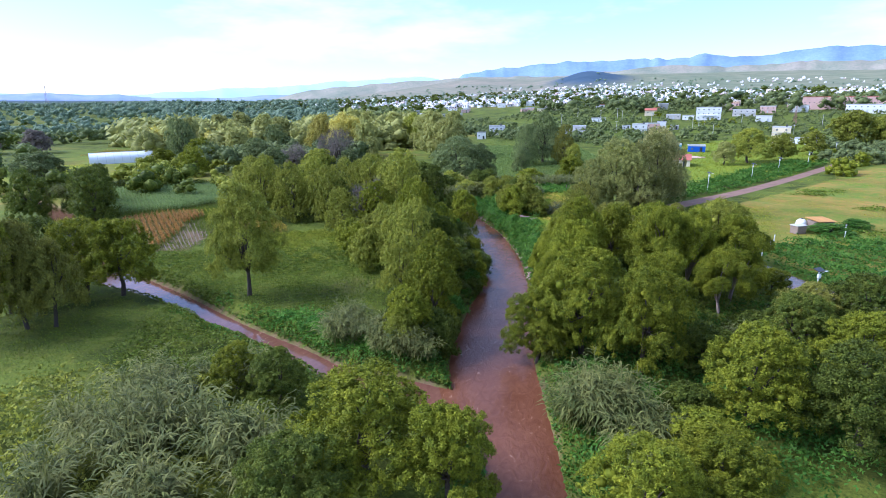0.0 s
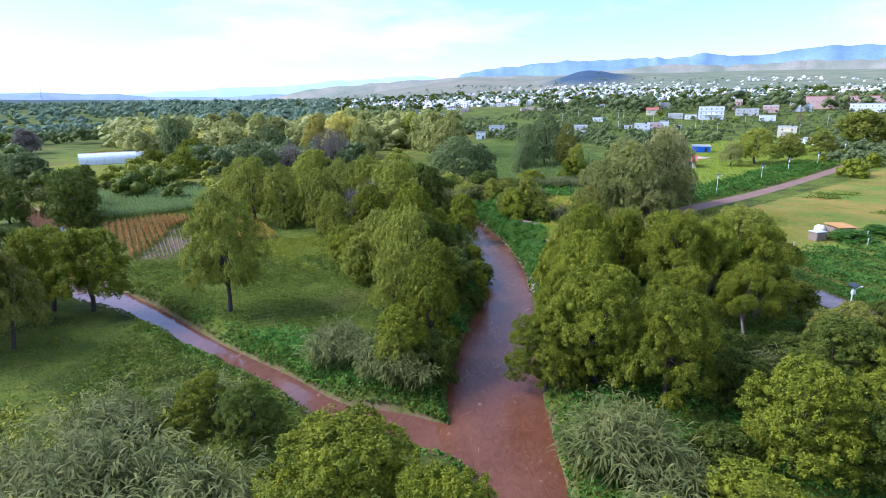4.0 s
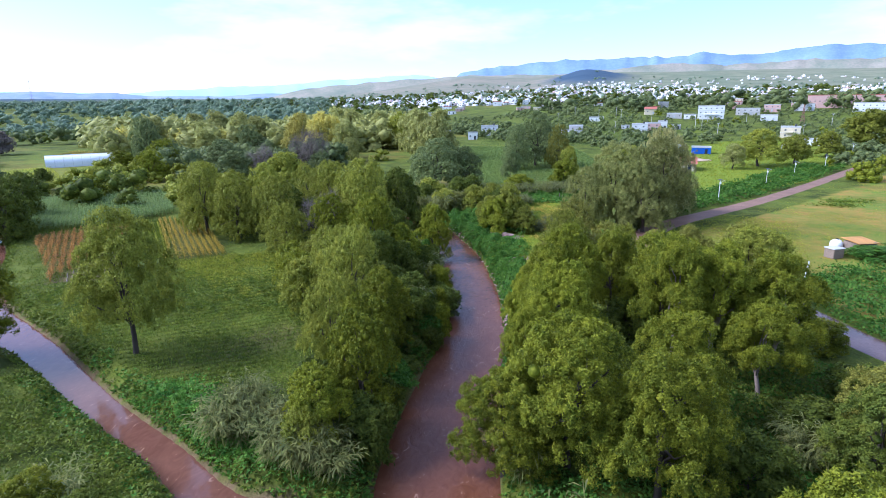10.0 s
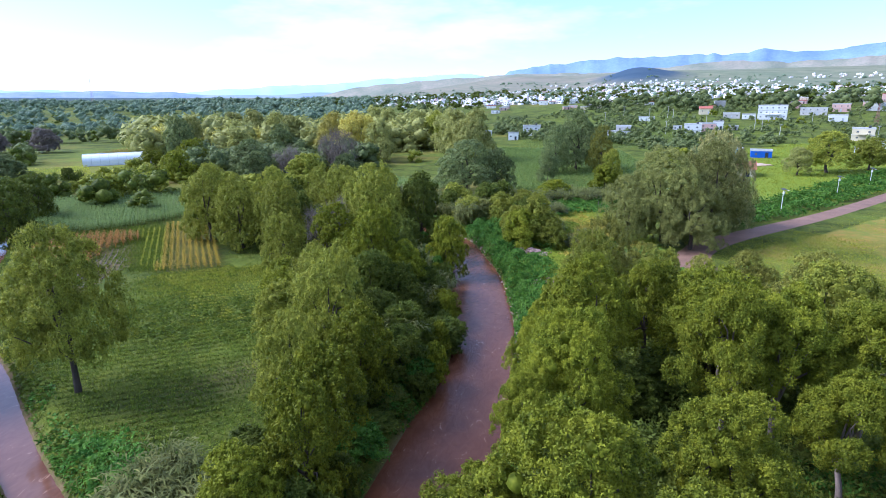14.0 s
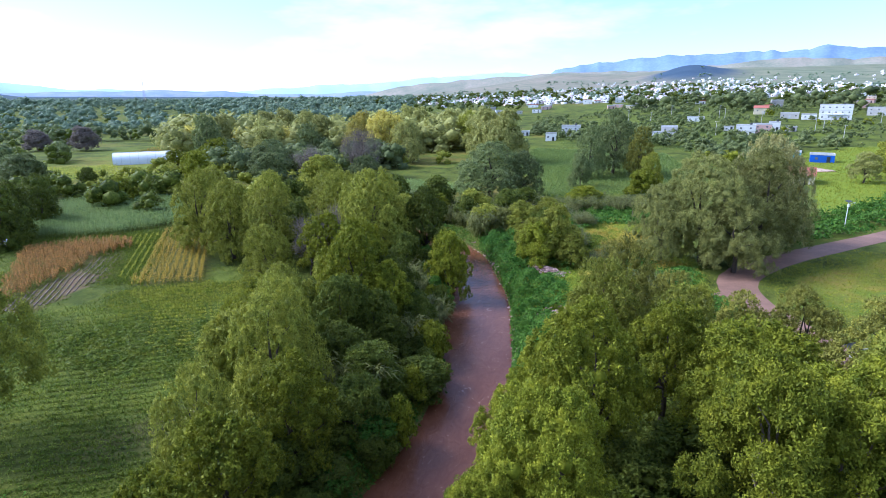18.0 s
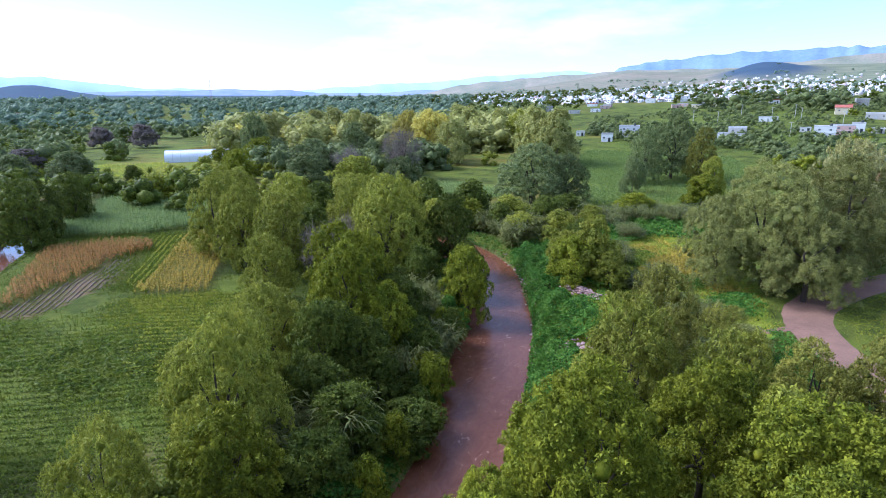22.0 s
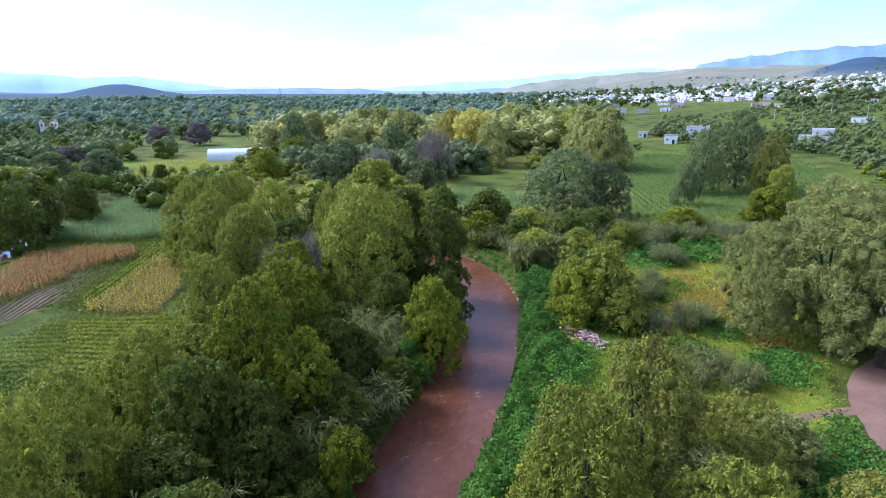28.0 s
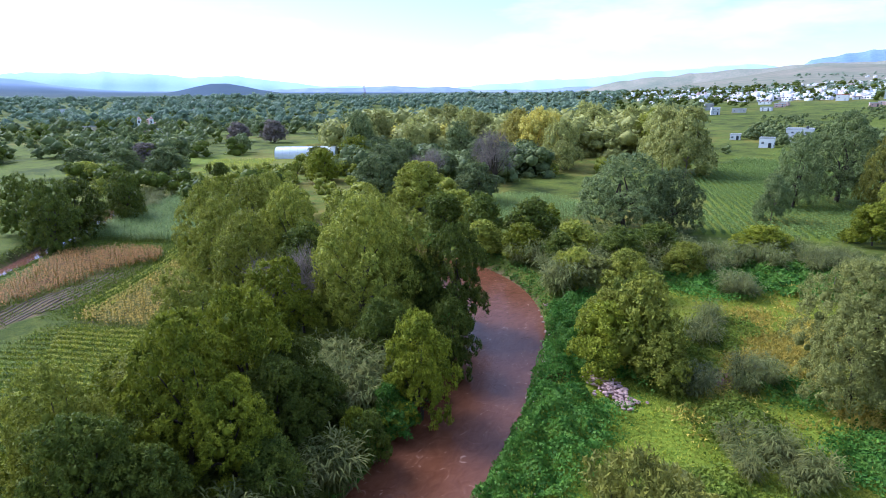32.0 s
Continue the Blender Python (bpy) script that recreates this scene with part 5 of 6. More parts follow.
maize("crop_rows", 38, [(-57, 100), (-47, 95), (-38, 84), (-29, 92), (-32, 104), (-44, 110)], 58, 1.15, 0.24, 0.5, LEAF_MEADOW, "bright yellow-green crop in narrow rows", 4, 0.085)
maize("crop_rows", 39, [(-84, 126), (-76, 120), (-64, 105), (-58, 103), (-72, 121), (-80, 131)], -38, 1.0, 0.28, 0.5, LEAF_MEADOW, "strip of bright green crop between the maize plots", 4, 0.085)
maize("crop_rows", 40, [(-214, 206), (-176, 178), (-160, 192), (-196, 226)], 52, 2.2, 0.6, 0.9, LEAF_MEADOW, "strips of bright green crop near the greenhouse", 4, 0.16)
maize("crop_rows", 41, [(-236, 262), (-206, 262), (-214, 300), (-250, 300)], 40, 2.4, 0.7, 0.9, LEAF_TAWNY, "strips of ripening crop behind the greenhouse", 4, 0.16)
maize("crop_rows", 42, [(-26, 322), (34, 310), (74, 400), (-30, 420)], -60, 3.2, 0.9, 0.9, LEAF_CORN, "green crop in rows on the plain", 4, 0.22)
# ridges of the bare plot
fs = Soup()
for k in range(13):
    u = -6 + k * 0.95
    a, b = np.array([-78.5 + u * 0.75, 111.5 + u * 0.6]), np.array([-63.5 + u * 0.42, 92.5 + u * 0.62])
    n_ = 24
    pts = a + (b - a) * np.linspace(0, 1, n_)[:, None]
    ok = inside(PLOT_BARE, pts[:, 0], pts[:, 1])
    pts = pts[ok]
    if len(pts) > 3:
        fs.add(*tube(np.column_stack([pts, land(pts[:, 0], pts[:, 1]) + 0.02]), np.full(len(pts), 0.11) * (1 + 0.35 * ripple(pts[:, 0], pts[:, 1], 1.7)), 6))
SOIL = plain("dry_soil", G(0.19, 0.145, 0.10), 0.95, 2.0, 0.35, bumpy=0.6)
tagged(new("furrows", fs.mesh("furrows", SOIL, True)), "bare brown plot ploughed in ridges", "field", kind="structure")

# ---- stones on the east bank and the rubble heap ----
def stone_mesh(seed):
    bm = bmesh.new()
    bmesh.ops.create_icosphere(bm, subdivisions=1, radius=0.5)
    r = random.Random(seed)
    for v in bm.verts:
        v.co = Vector((v.co.x * 1.2, v.co.y, v.co.z * 0.7)) * r.uniform(0.75, 1.2)
    me = bpy.data.meshes.new("stone")
    bm.to_mesh(me)
    bm.free()
    me.materials.append(STONE)
    return me


STONES = [stone_mesh(k) for k in range(6)]
srnd = random.Random(11)
heap = thing("rubble_heap", -0.5, 123.5, 0.0, "heap of pale pinkish rubble and stones in the weeds", "rubble")
for k in range(290):
    cx, cy = srnd.choice(((-4.3, 127.2), (-3.4, 126.6), (-2.5, 126.0), (-1.6, 125.3), (-0.6, 124.6)))
    x, y = cx + srnd.gauss(0, 0.6), cy + srnd.gauss(0, 0.6)
    ob = part("stone", STONES[k % 6], heap)
    s = srnd.uniform(0.14, 0.5)
    ob.matrix_basis = pose(x + 0.5, y - 123.5, 0.2 + 0.55 * srnd.random() * math.exp(-((x + 2.6) / 2.2) ** 2 - ((y - 126) / 1.4) ** 2), 0, 0, srnd.uniform(0, 360)) @ Matrix.Diagonal((s, s, s, 1))
heap2 = thing("rubble_heap", 1.3, 107.7, 0.3, "heap of pale pinkish rubble and stones in the weeds", "rubble")
for k in range(140):
    ob = part("stone", STONES[k % 6], heap2)
    s = srnd.uniform(0.14, 0.45)
    ob.matrix_basis = pose(srnd.gauss(0, 1.2), srnd.gauss(0, 1.0), 0.1 + 0.3 * srnd.random(), 0, 0, srnd.uniform(0, 360)) @ Matrix.Diagonal((s, s, s, 1))
edge_line = RIVER_L[(RIVER_L[:, 1] > 84) & (RIVER_L[:, 1] < 140)]
tt_ = unit(np.gradient(edge_line[:, :2], axis=0))
bank = thing("bank_stones", float(edge_line[0, 0]), float(edge_line[0, 1]), 0.0, "line of muddy stones along the water's edge", "stones")
for k in range(130):
    i = srnd.randrange(len(edge_line))
    off = edge_line[i, 2] + srnd.uniform(0.05, 0.75)
    x, y = edge_line[i, 0] + tt_[i, 1] * off + srnd.uniform(-0.8, 0.8) * tt_[i, 0], edge_line[i, 1] - tt_[i, 0] * off + srnd.uniform(-0.8, 0.8) * tt_[i, 1]
    ob = part("stone", STONES[k % 6], bank)
    s = srnd.uniform(0.18, 0.55)
    ob.matrix_basis = pose(x - float(edge_line[0, 0]), y - float(edge_line[0, 1]), float(land(np.array([x]), np.array([y]))[0]) + 0.06, 0, 0, srnd.uniform(0, 360)) @ Matrix.Diagonal((s, s, s, 1))

# ---- single trees in the middle distance ----
for x, y, top, w, style, leaf, label in (
        (-26, 186, 15.0, 19, "willow", LEAF_FAR, "broad rounded willow at the edge of the maize"), (-18, 190, 12, 11, "willow", LEAF_FAR, "broad rounded willow at the edge of the maize"),
        (3, 240, 20.8, 17, "willow", LEAF_FAR, "tall dense olive-green tree in the maize field"), (-4, 228, 17, 11, "willow", LEAF_FAR, "tall dense olive-green tree in the maize field"),
        (11, 232, 16.5, 10, "willow", LEAF_OLIVE, "brownish half-dry tree in the maize field"), (-5, 209, 10.5, 6.5, "tall", LEAF_FAR, "dark pointed tree in the maize field"), (14, 214, 10.5, 7, "tall", LEAF_WILLOW, "olive tree in the maize field"),
        (-77, 217, 14.5, 12, "bare", LEAF_PURPLE, "bare purplish-grey withered tree by the grove"), (-84, 222, 12, 9, "bare", LEAF_PURPLE, "bare purplish-grey withered tree by the grove"), (-91, 203, 10, 10, "bare", LEAF_PURPLE, "bare purplish-grey withered tree by the grove"),
        (-92, 268, 21, 19, "tall", LEAF_YELLOW, "large bright yellow poplar in the grove"), (-78, 258, 17.5, 13, "tall", LEAF_POPLAR, "tall yellow-green poplar in the grove"), (-107, 276, 20, 16, "tall", LEAF_YELLOW, "large bright yellow poplar in the grove"),
        (-38, 262, 21.5, 17, "tall", LEAF_POPLAR, "tall yellow-green poplar in the grove"), (-48, 272, 21, 17, "tall", LEAF_POPLAR, "tall yellow-green poplar in the grove"), (-58, 300, 20, 16, "tall", LEAF_POPLAR, "tall yellow-green poplar in the grove"),
        (-99, 330, 20, 17, "tall", LEAF_POPLAR, "tall yellow-green poplar in the grove"), (-114, 352, 21, 18, "tall", LEAF_POPLAR, "tall yellow-green poplar in the grove"), (-82, 330, 19, 15, "tall", LEAF_POPLAR, "tall yellow-green poplar in the grove"), (-68, 316, 19, 14, "tall", LEAF_WILLOW, "tall olive-green poplar in the grove"),
        (-135, 290, 19, 17, "tall", LEAF_POPLAR, "tall yellow-green poplar in the grove"), (-150, 300, 20, 17, "tall", LEAF_POPLAR, "tall yellow-green poplar in the grove"), (-170, 312, 21, 18, "tall", LEAF_POPLAR, "tall yellow-green poplar in the grove"), (-190, 322, 20, 17, "tall", LEAF_POPLAR, "tall yellow-green poplar in the grove"),
        (-125, 262, 16, 14, "willow", LEAF_FAR, "dark green tree before the poplars"), (-140, 250, 15, 14, "tall", LEAF_POPLAR, "tall yellow-green poplar in the grove"), (-155, 270, 17, 15, "tall", LEAF_POPLAR, "tall yellow-green poplar in the grove"),
        (-160, 240, 19, 14, "willow", LEAF_FAR, "tall dark green tree beside the greenhouse"), (-168, 248, 20, 14, "willow", LEAF_FAR, "tall dark green tree beside the greenhouse"), (-175, 266, 19, 15, "tall", LEAF_POPLAR, "tall yellow-green poplar in the grove"),
        (-139, 219, 12, 14, "willow", LEAF_BROAD, "round green tree near the greenhouse"), (-152, 212, 8.5, 12, "bush", LEAF_BROAD, "round green tree near the greenhouse"), (-126, 193, 10.3, 12, "willow", LEAF_BROAD, "round green tree near the greenhouse"),
        (-100, 196, 12, 14, "broad", LEAF_FAR, "dark green tree at the edge of the wood"), (-88, 180, 11, 13, "broad", LEAF_FAR, "dark green tree at the edge of the wood"), (-70, 176, 11, 13, "broad", LEAF_WILLOW, "olive-green tree at the edge of the wood"),
        (-110, 212, 12.5, 14, "broad", LEAF_FAR, "dark green tree at the edge of the wood"), (-64, 190, 10, 11, "broad", LEAF_FAR, "dark green tree at the edge of the wood"),
        (-170, 166, 10.5, 12, "broad", LEAF_FAR, "dark tree by the far fields"), (-158, 160, 11.5, 14, "broad", LEAF_FAR, "dark tree by the far fields"), (-209, 176, 9.5, 14, "broad", LEAF_PURPLE, "purplish tree by the far fields"),
        (-184, 158, 10, 13, "broad", LEAF_FAR, "dark tree by the far fields"), (-200, 150, 10, 13, "broad", LEAF_FAR, "dark tree by the far fields"), (-276, 278, 13, 16, "tall", LEAF_PURPLE, "purplish-grey tree in the far fields"), (-301, 270, 11.5, 15, "tall", LEAF_PURPLE, "purplish-grey tree in the far fields"),
        (148, 299, 16.5, 22, "broad", LEAF_WILLOW, "broad dark green tree by the road"), (162, 296, 15, 18, "broad", LEAF_WILLOW, "broad dark green tree by the road"), (84, 243, 13.5, 17, "broad", LEAF_WILLOW, "broad green tree behind the hedge"),
        (99, 250, 10.5, 12, "broad", LEAF_WILLOW, "broad green tree behind the hedge"), (73, 236, 9, 9, "broad", LEAF_POPLAR, "yellowing round tree behind the hedge"), (118, 268, 10, 12, "broad", LEAF_WILLOW, "broad green tree behind the hedge"),
        # the willow's rear crown; its sunlight is in the leaf colour
        (29.5, 150.5, 19.4, 12, "willow", LEAF_SUNLIT, "rear crown of the great willow, sunlight put into its pale leaves"), (34.5, 153.5, 17.5, 9, "willow", LEAF_SUNLIT, "smaller rear crown of the great willow, sunlight put into its leaves")):
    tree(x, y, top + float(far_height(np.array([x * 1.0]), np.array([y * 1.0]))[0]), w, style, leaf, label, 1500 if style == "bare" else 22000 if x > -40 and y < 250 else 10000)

# weeds and small bushes that hang over the west water's edge
w_line = RIVER_L[(RIVER_L[:, 1] > 52) & (RIVER_L[:, 1] < 136)]
w_t = unit(np.gradient(w_line[:, :2], axis=0))
erng = random.Random(17)
for k in range(56):
    i = erng.randrange(len(w_line))
    off = w_line[i, 2] + erng.uniform(0.2, 1.8)
    x, y = float(w_line[i, 0] - w_t[i, 1] * off), float(w_line[i, 1] + w_t[i, 0] * off)
    tree(x, y, erng.uniform(0.8, 3.2), erng.uniform(2.2, 4.2), "bush", erng.choice((LEAF_DARK, LEAF_DARK, LEAF_BROAD, LEAF_HERB)), "low leafy bush hanging over the muddy water", 4000, category="bush", group="bushes at the water's edge")


def bank_weeds(seed, line, y0, y1, count, out, leaf, label, size=0.3):
    """A fringe of weeds on both sides of a band of water."""
    rng = np.random.default_rng(seed)
    ln = line[(line[:, 1] > y0) & (line[:, 1] < y1)]
    tn_ = unit(np.gradient(ln[:, :2], axis=0))
    i = rng.integers(0, len(ln), count)
    sgn = rng.choice([-1.0, 1.0], count)
    off = ln[i, 2] + 0.05 + out * rng.uniform(0, 1, count) ** 1.2
    along = rng.uniform(-1.2, 1.2, count)
    x = ln[i, 0] + tn_[i, 1] * off * sgn + tn_[i, 0] * along
    y = ln[i, 1] - tn_[i, 0] * off * sgn + tn_[i, 1] * along
    ok = (edge_dist(RIVER_L, x, y) > 0.02) & (edge_dist(CHANNEL_L, x, y) > 0.02) & (rng.uniform(-0.9, 0.6, count) < ripple(x, y, 0.4))
    x, y = x[ok], y[ok]
    z = land(x, y) + 0.75 * np.maximum(0.12, 0.45 + 0.5 * ripple(x, y, 1.3)) * rng.uniform(0.2, 1, len(x))
    up = np.tile([0, 0, 1.0], (len(x), 1))
    v, f = leaf_tris(rng, np.stack([x, y, z], 1), up, size, size * 0.6, 0.1, 0.7)
    tagged(new("bank_weeds", mesh_from("bank_weeds", v, f, leaf)), label, "undergrowth", kind="stuff")


bank_weeds(71, RIVER_L, 20, 165, 26000, 2.6, LEAF_HERB, "green weeds fringing the river's muddy edge")
bank_weeds(72, RIVER_L, 20, 165, 12000, 3.2, LEAF_GRASS, "coarse grass fringing the river's muddy edge")
bank_weeds(73, CHANNEL_L, 40, 140, 22000, 1.6, LEAF_GRASS, "coarse grass fringing the side channel")
bank_weeds(74, CHANNEL_L, 40, 66, 7000, 2.4, LEAF_HERB, "green weeds fringing the side channel")


def spiky(x, y, h, w):
    """A dark agave-like rosette of stiff blades."""
    ob = thing("agave", x, y, float(land(np.array([x]), np.array([y]))[0]) - 0.1, "dark spiky agave-like plant by the far fields", "plant", "spiky plants by the far fields")
    rng = np.random.default_rng(int(abs(x) * 7 + y))
    k = 90
    a, e = rng.uniform(0, 2 * np.pi, k), rng.uniform(0.15, 1.45, k)
    d = np.stack([np.cos(a) * np.cos(e) * w / 2, np.sin(a) * np.cos(e) * w / 2, np.sin(e) * h], 1)
    sd = np.stack([-np.sin(a), np.cos(a), 0 * a], 1) * 0.13
    z1 = np.array([[0, 0, 0.3]])
    v = np.stack([d * 0.05 + z1, d * 0.55 + sd + z1, d + z1 * 0.6, d * 0.55 - sd + z1], 1).reshape(-1, 3)
    part("foliage", mesh_from("foliage", v, np.arange(4 * k).reshape(-1, 4), LEAF_DARK), ob)
    part("stump", mesh_from("stump", *tube([(0, 0, 0), (0, 0, 0.3), (0, 0, 0.7)], [0.3, 0.28, 0.15], 7), BARK, True), ob)


for x, y, h, w in ((-174, 182, 4.2, 6), (-162, 189, 4.0, 6), (-148, 200, 4.5, 8), (-154, 196, 3.8, 6), (-142, 203, 3.8, 6), (-168, 185, 3.5, 5)):
    spiky(x, y, h, w)

# ---- far woods ----
def far_clump_meshes(leaves, size, count):
    """Whole small trees, unit high and wide, leafy to the ground and cheap enough for a wood."""
    out = []
    for k in range(6):
        rng = np.random.default_rng(100 + k)
        s = Soup()
        lobes = dome_lobes(rng, count - 1, 0.20, 0.80, 0.33, 0.15, 0.24, 1.0, 0.2)
        c, r = np.array([q[0] for q in lobes]) * (1, 1, 1), np.array([q[1] for q in lobes])
        c[:, 2] = np.clip(c[:, 2], 0.16, 0.84)
        for ci, ri in zip(c, r):
            s.add(*as_tris(*ball(ci, ri * 0.86, rng, 4 if leaves > 100 else 3, 6)))
        i = rng.integers(0, count, leaves)
        d = unit(rng.normal(size=(leaves, 3)) + np.array([0, 0, 0.35]))
        s.add(*leaf_tris(rng, c[i] + d * r[i] * rng.uniform(0.85, 1.12, (leaves, 1)), d, size, size * 0.5, -0.2, 0.9))
        out.append((np.concatenate(s.v), np.concatenate(s.f)))
    return out


CLUMPS_NEAR, CLUMPS_FAR = far_clump_meshes(240, 0.095, 8), far_clump_meshes(40, 0.15, 4)


def woods(name, seed, count, az0, az1, r0, r1, leaf, label, hmin, hmax, open_land=(), keep=None):
    """A wood of many crowns between two bearings and two distances."""
    rng = np.random.default_rng(seed)
    s = Soup()
    az, r = np.radians(rng.uniform(az0, az1, count)), np.exp(rng.uniform(np.log(r0), np.log(r1), count))
    x, y = np.sin(az) * r, 20 + np.cos(az) * r
    ok = np.ones(count, bool)
    for poly in open_land:
        ok &= ~inside(poly, x, y)
    if keep is not None:
        ok &= keep(x, y, r, np.degrees(az))
    x, y, r = x[ok], y[ok], r[ok]
    z = land(x, y)
    for i in range(len(x)):
        v, f = (CLUMPS_NEAR if r[i] < 310 else CLUMPS_FAR)[rng.integers(6)]
        h = rng.uniform(hmin, hmax) * (1 + 0.25 * ripple(x[i], y[i], 0.02))
        w = h * rng.uniform(1.0, 1.5) * (1 + r[i] / 3500)
        a = rng.uniform(0, 6.28)
        c, q = math.cos(a), math.sin(a)
        s.add(np.stack([(v[:, 0] * c - v[:, 1] * q) * w + x[i], (v[:, 0] * q + v[:, 1] * c) * w + y[i], v[:, 2] * h + z[i] - 0.1 * h], 1), f)
    tagged(new(name, s.mesh(name, leaf)), label, "woods", kind="stuff")


OPEN = [
    [(-225, 205), (-165, 160), (-110, 168), (-120, 200), (-165, 232), (-175, 262), (-230, 262)],
    [(-330, 330), (-270, 230), (-215, 240), (-190, 300), (-230, 380)],
    [(-60, 165), (-30, 165), (0, 180), (45, 200), (30, 330), (-40, 340), (-36, 260), (-70, 260), (-80, 210)],
    [(-70, 250), (-35, 250), (-40, 330), (-75, 300)],
    [(-130, 560), (-30, 560), (20, 760), (-110, 800)],
    [(-60, 140), (-240, 140), (-240, 20), (-60, 20)],
    [(-180, 135), (-240, 180), (-300, 160), (-220, 110)],
]
PLAINS = lambda x, y, r, az: (r > 260) | (ripple(x, y, 0.05) > -0.2)
# these crowns carry the valley's haze in their leaf colour
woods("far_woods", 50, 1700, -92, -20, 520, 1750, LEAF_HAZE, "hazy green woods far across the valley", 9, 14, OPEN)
woods("far_woods", 41, 640, -92, -18, 215, 560, LEAF_FAR, "dense green woods covering the valley floor", 8, 13, OPEN, PLAINS)
woods("far_woods", 42, 330, -95, -35, 150, 700, LEAF_DARK, "dark green trees among the far fields", 6, 11, OPEN)
woods("scrub", 52, 330, -62, -6, 150, 262, LEAF_WILLOW, "olive bushes and small trees along the field edges", 3, 7, [PLOT_CORN, OPEN[5], OPEN[2]], lambda x, y, r, az: (ripple(x, y, 0.07) > -0.1) & (edge_dist(RIVER_L, x, y) > 6))
woods("far_poplars", 43, 150, -40, -12, 285, 430, LEAF_POPLAR, "grove of pale yellow-green poplars", 15, 20, OPEN[2:4])
woods("far_poplars", 44, 50, -40, -30, 300, 420, LEAF_YELLOW, "grove of yellowing poplars", 13, 18, OPEN[1:4])
woods("tree_belt", 45, 260, -22, 40, 560, 820, LEAF_FAR, "belt of dark trees before the town", 10, 17, OPEN, lambda x, y, r, az: np.abs(r - (600 + 3.2 * az)) < 75 + 40 * ripple(x, y, 0.01))
woods("scrub", 46, 2300, -8, 42, 250, 640, LEAF_FAR, "low green scrub over the plain below the town", 2.2, 5.0, [DRY_FIELD, YARD_SUNLIT] + OPEN, lambda x, y, r, az: ripple(x, y, 0.045) > -0.45)
woods("scrub", 47, 200, 6, 42, 190, 520, LEAF_BROAD, "bright green bushes near the road", 2.5, 6.0, [DRY_FIELD, YARD_SUNLIT] + OPEN, lambda x, y, r, az: (edge_dist(ROAD_L, x, y) > 4) & (ripple(x + 40, y, 0.05) > 0))
woods("town_trees", 48, 800, -28, 42, 690, 1500, LEAF_DARK, "dark trees between the houses of the hillside town", 6, 11, OPEN[4:5])
# same leaf colour with the haze painted in
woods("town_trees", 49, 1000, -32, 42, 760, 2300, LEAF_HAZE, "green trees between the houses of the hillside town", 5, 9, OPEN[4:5])


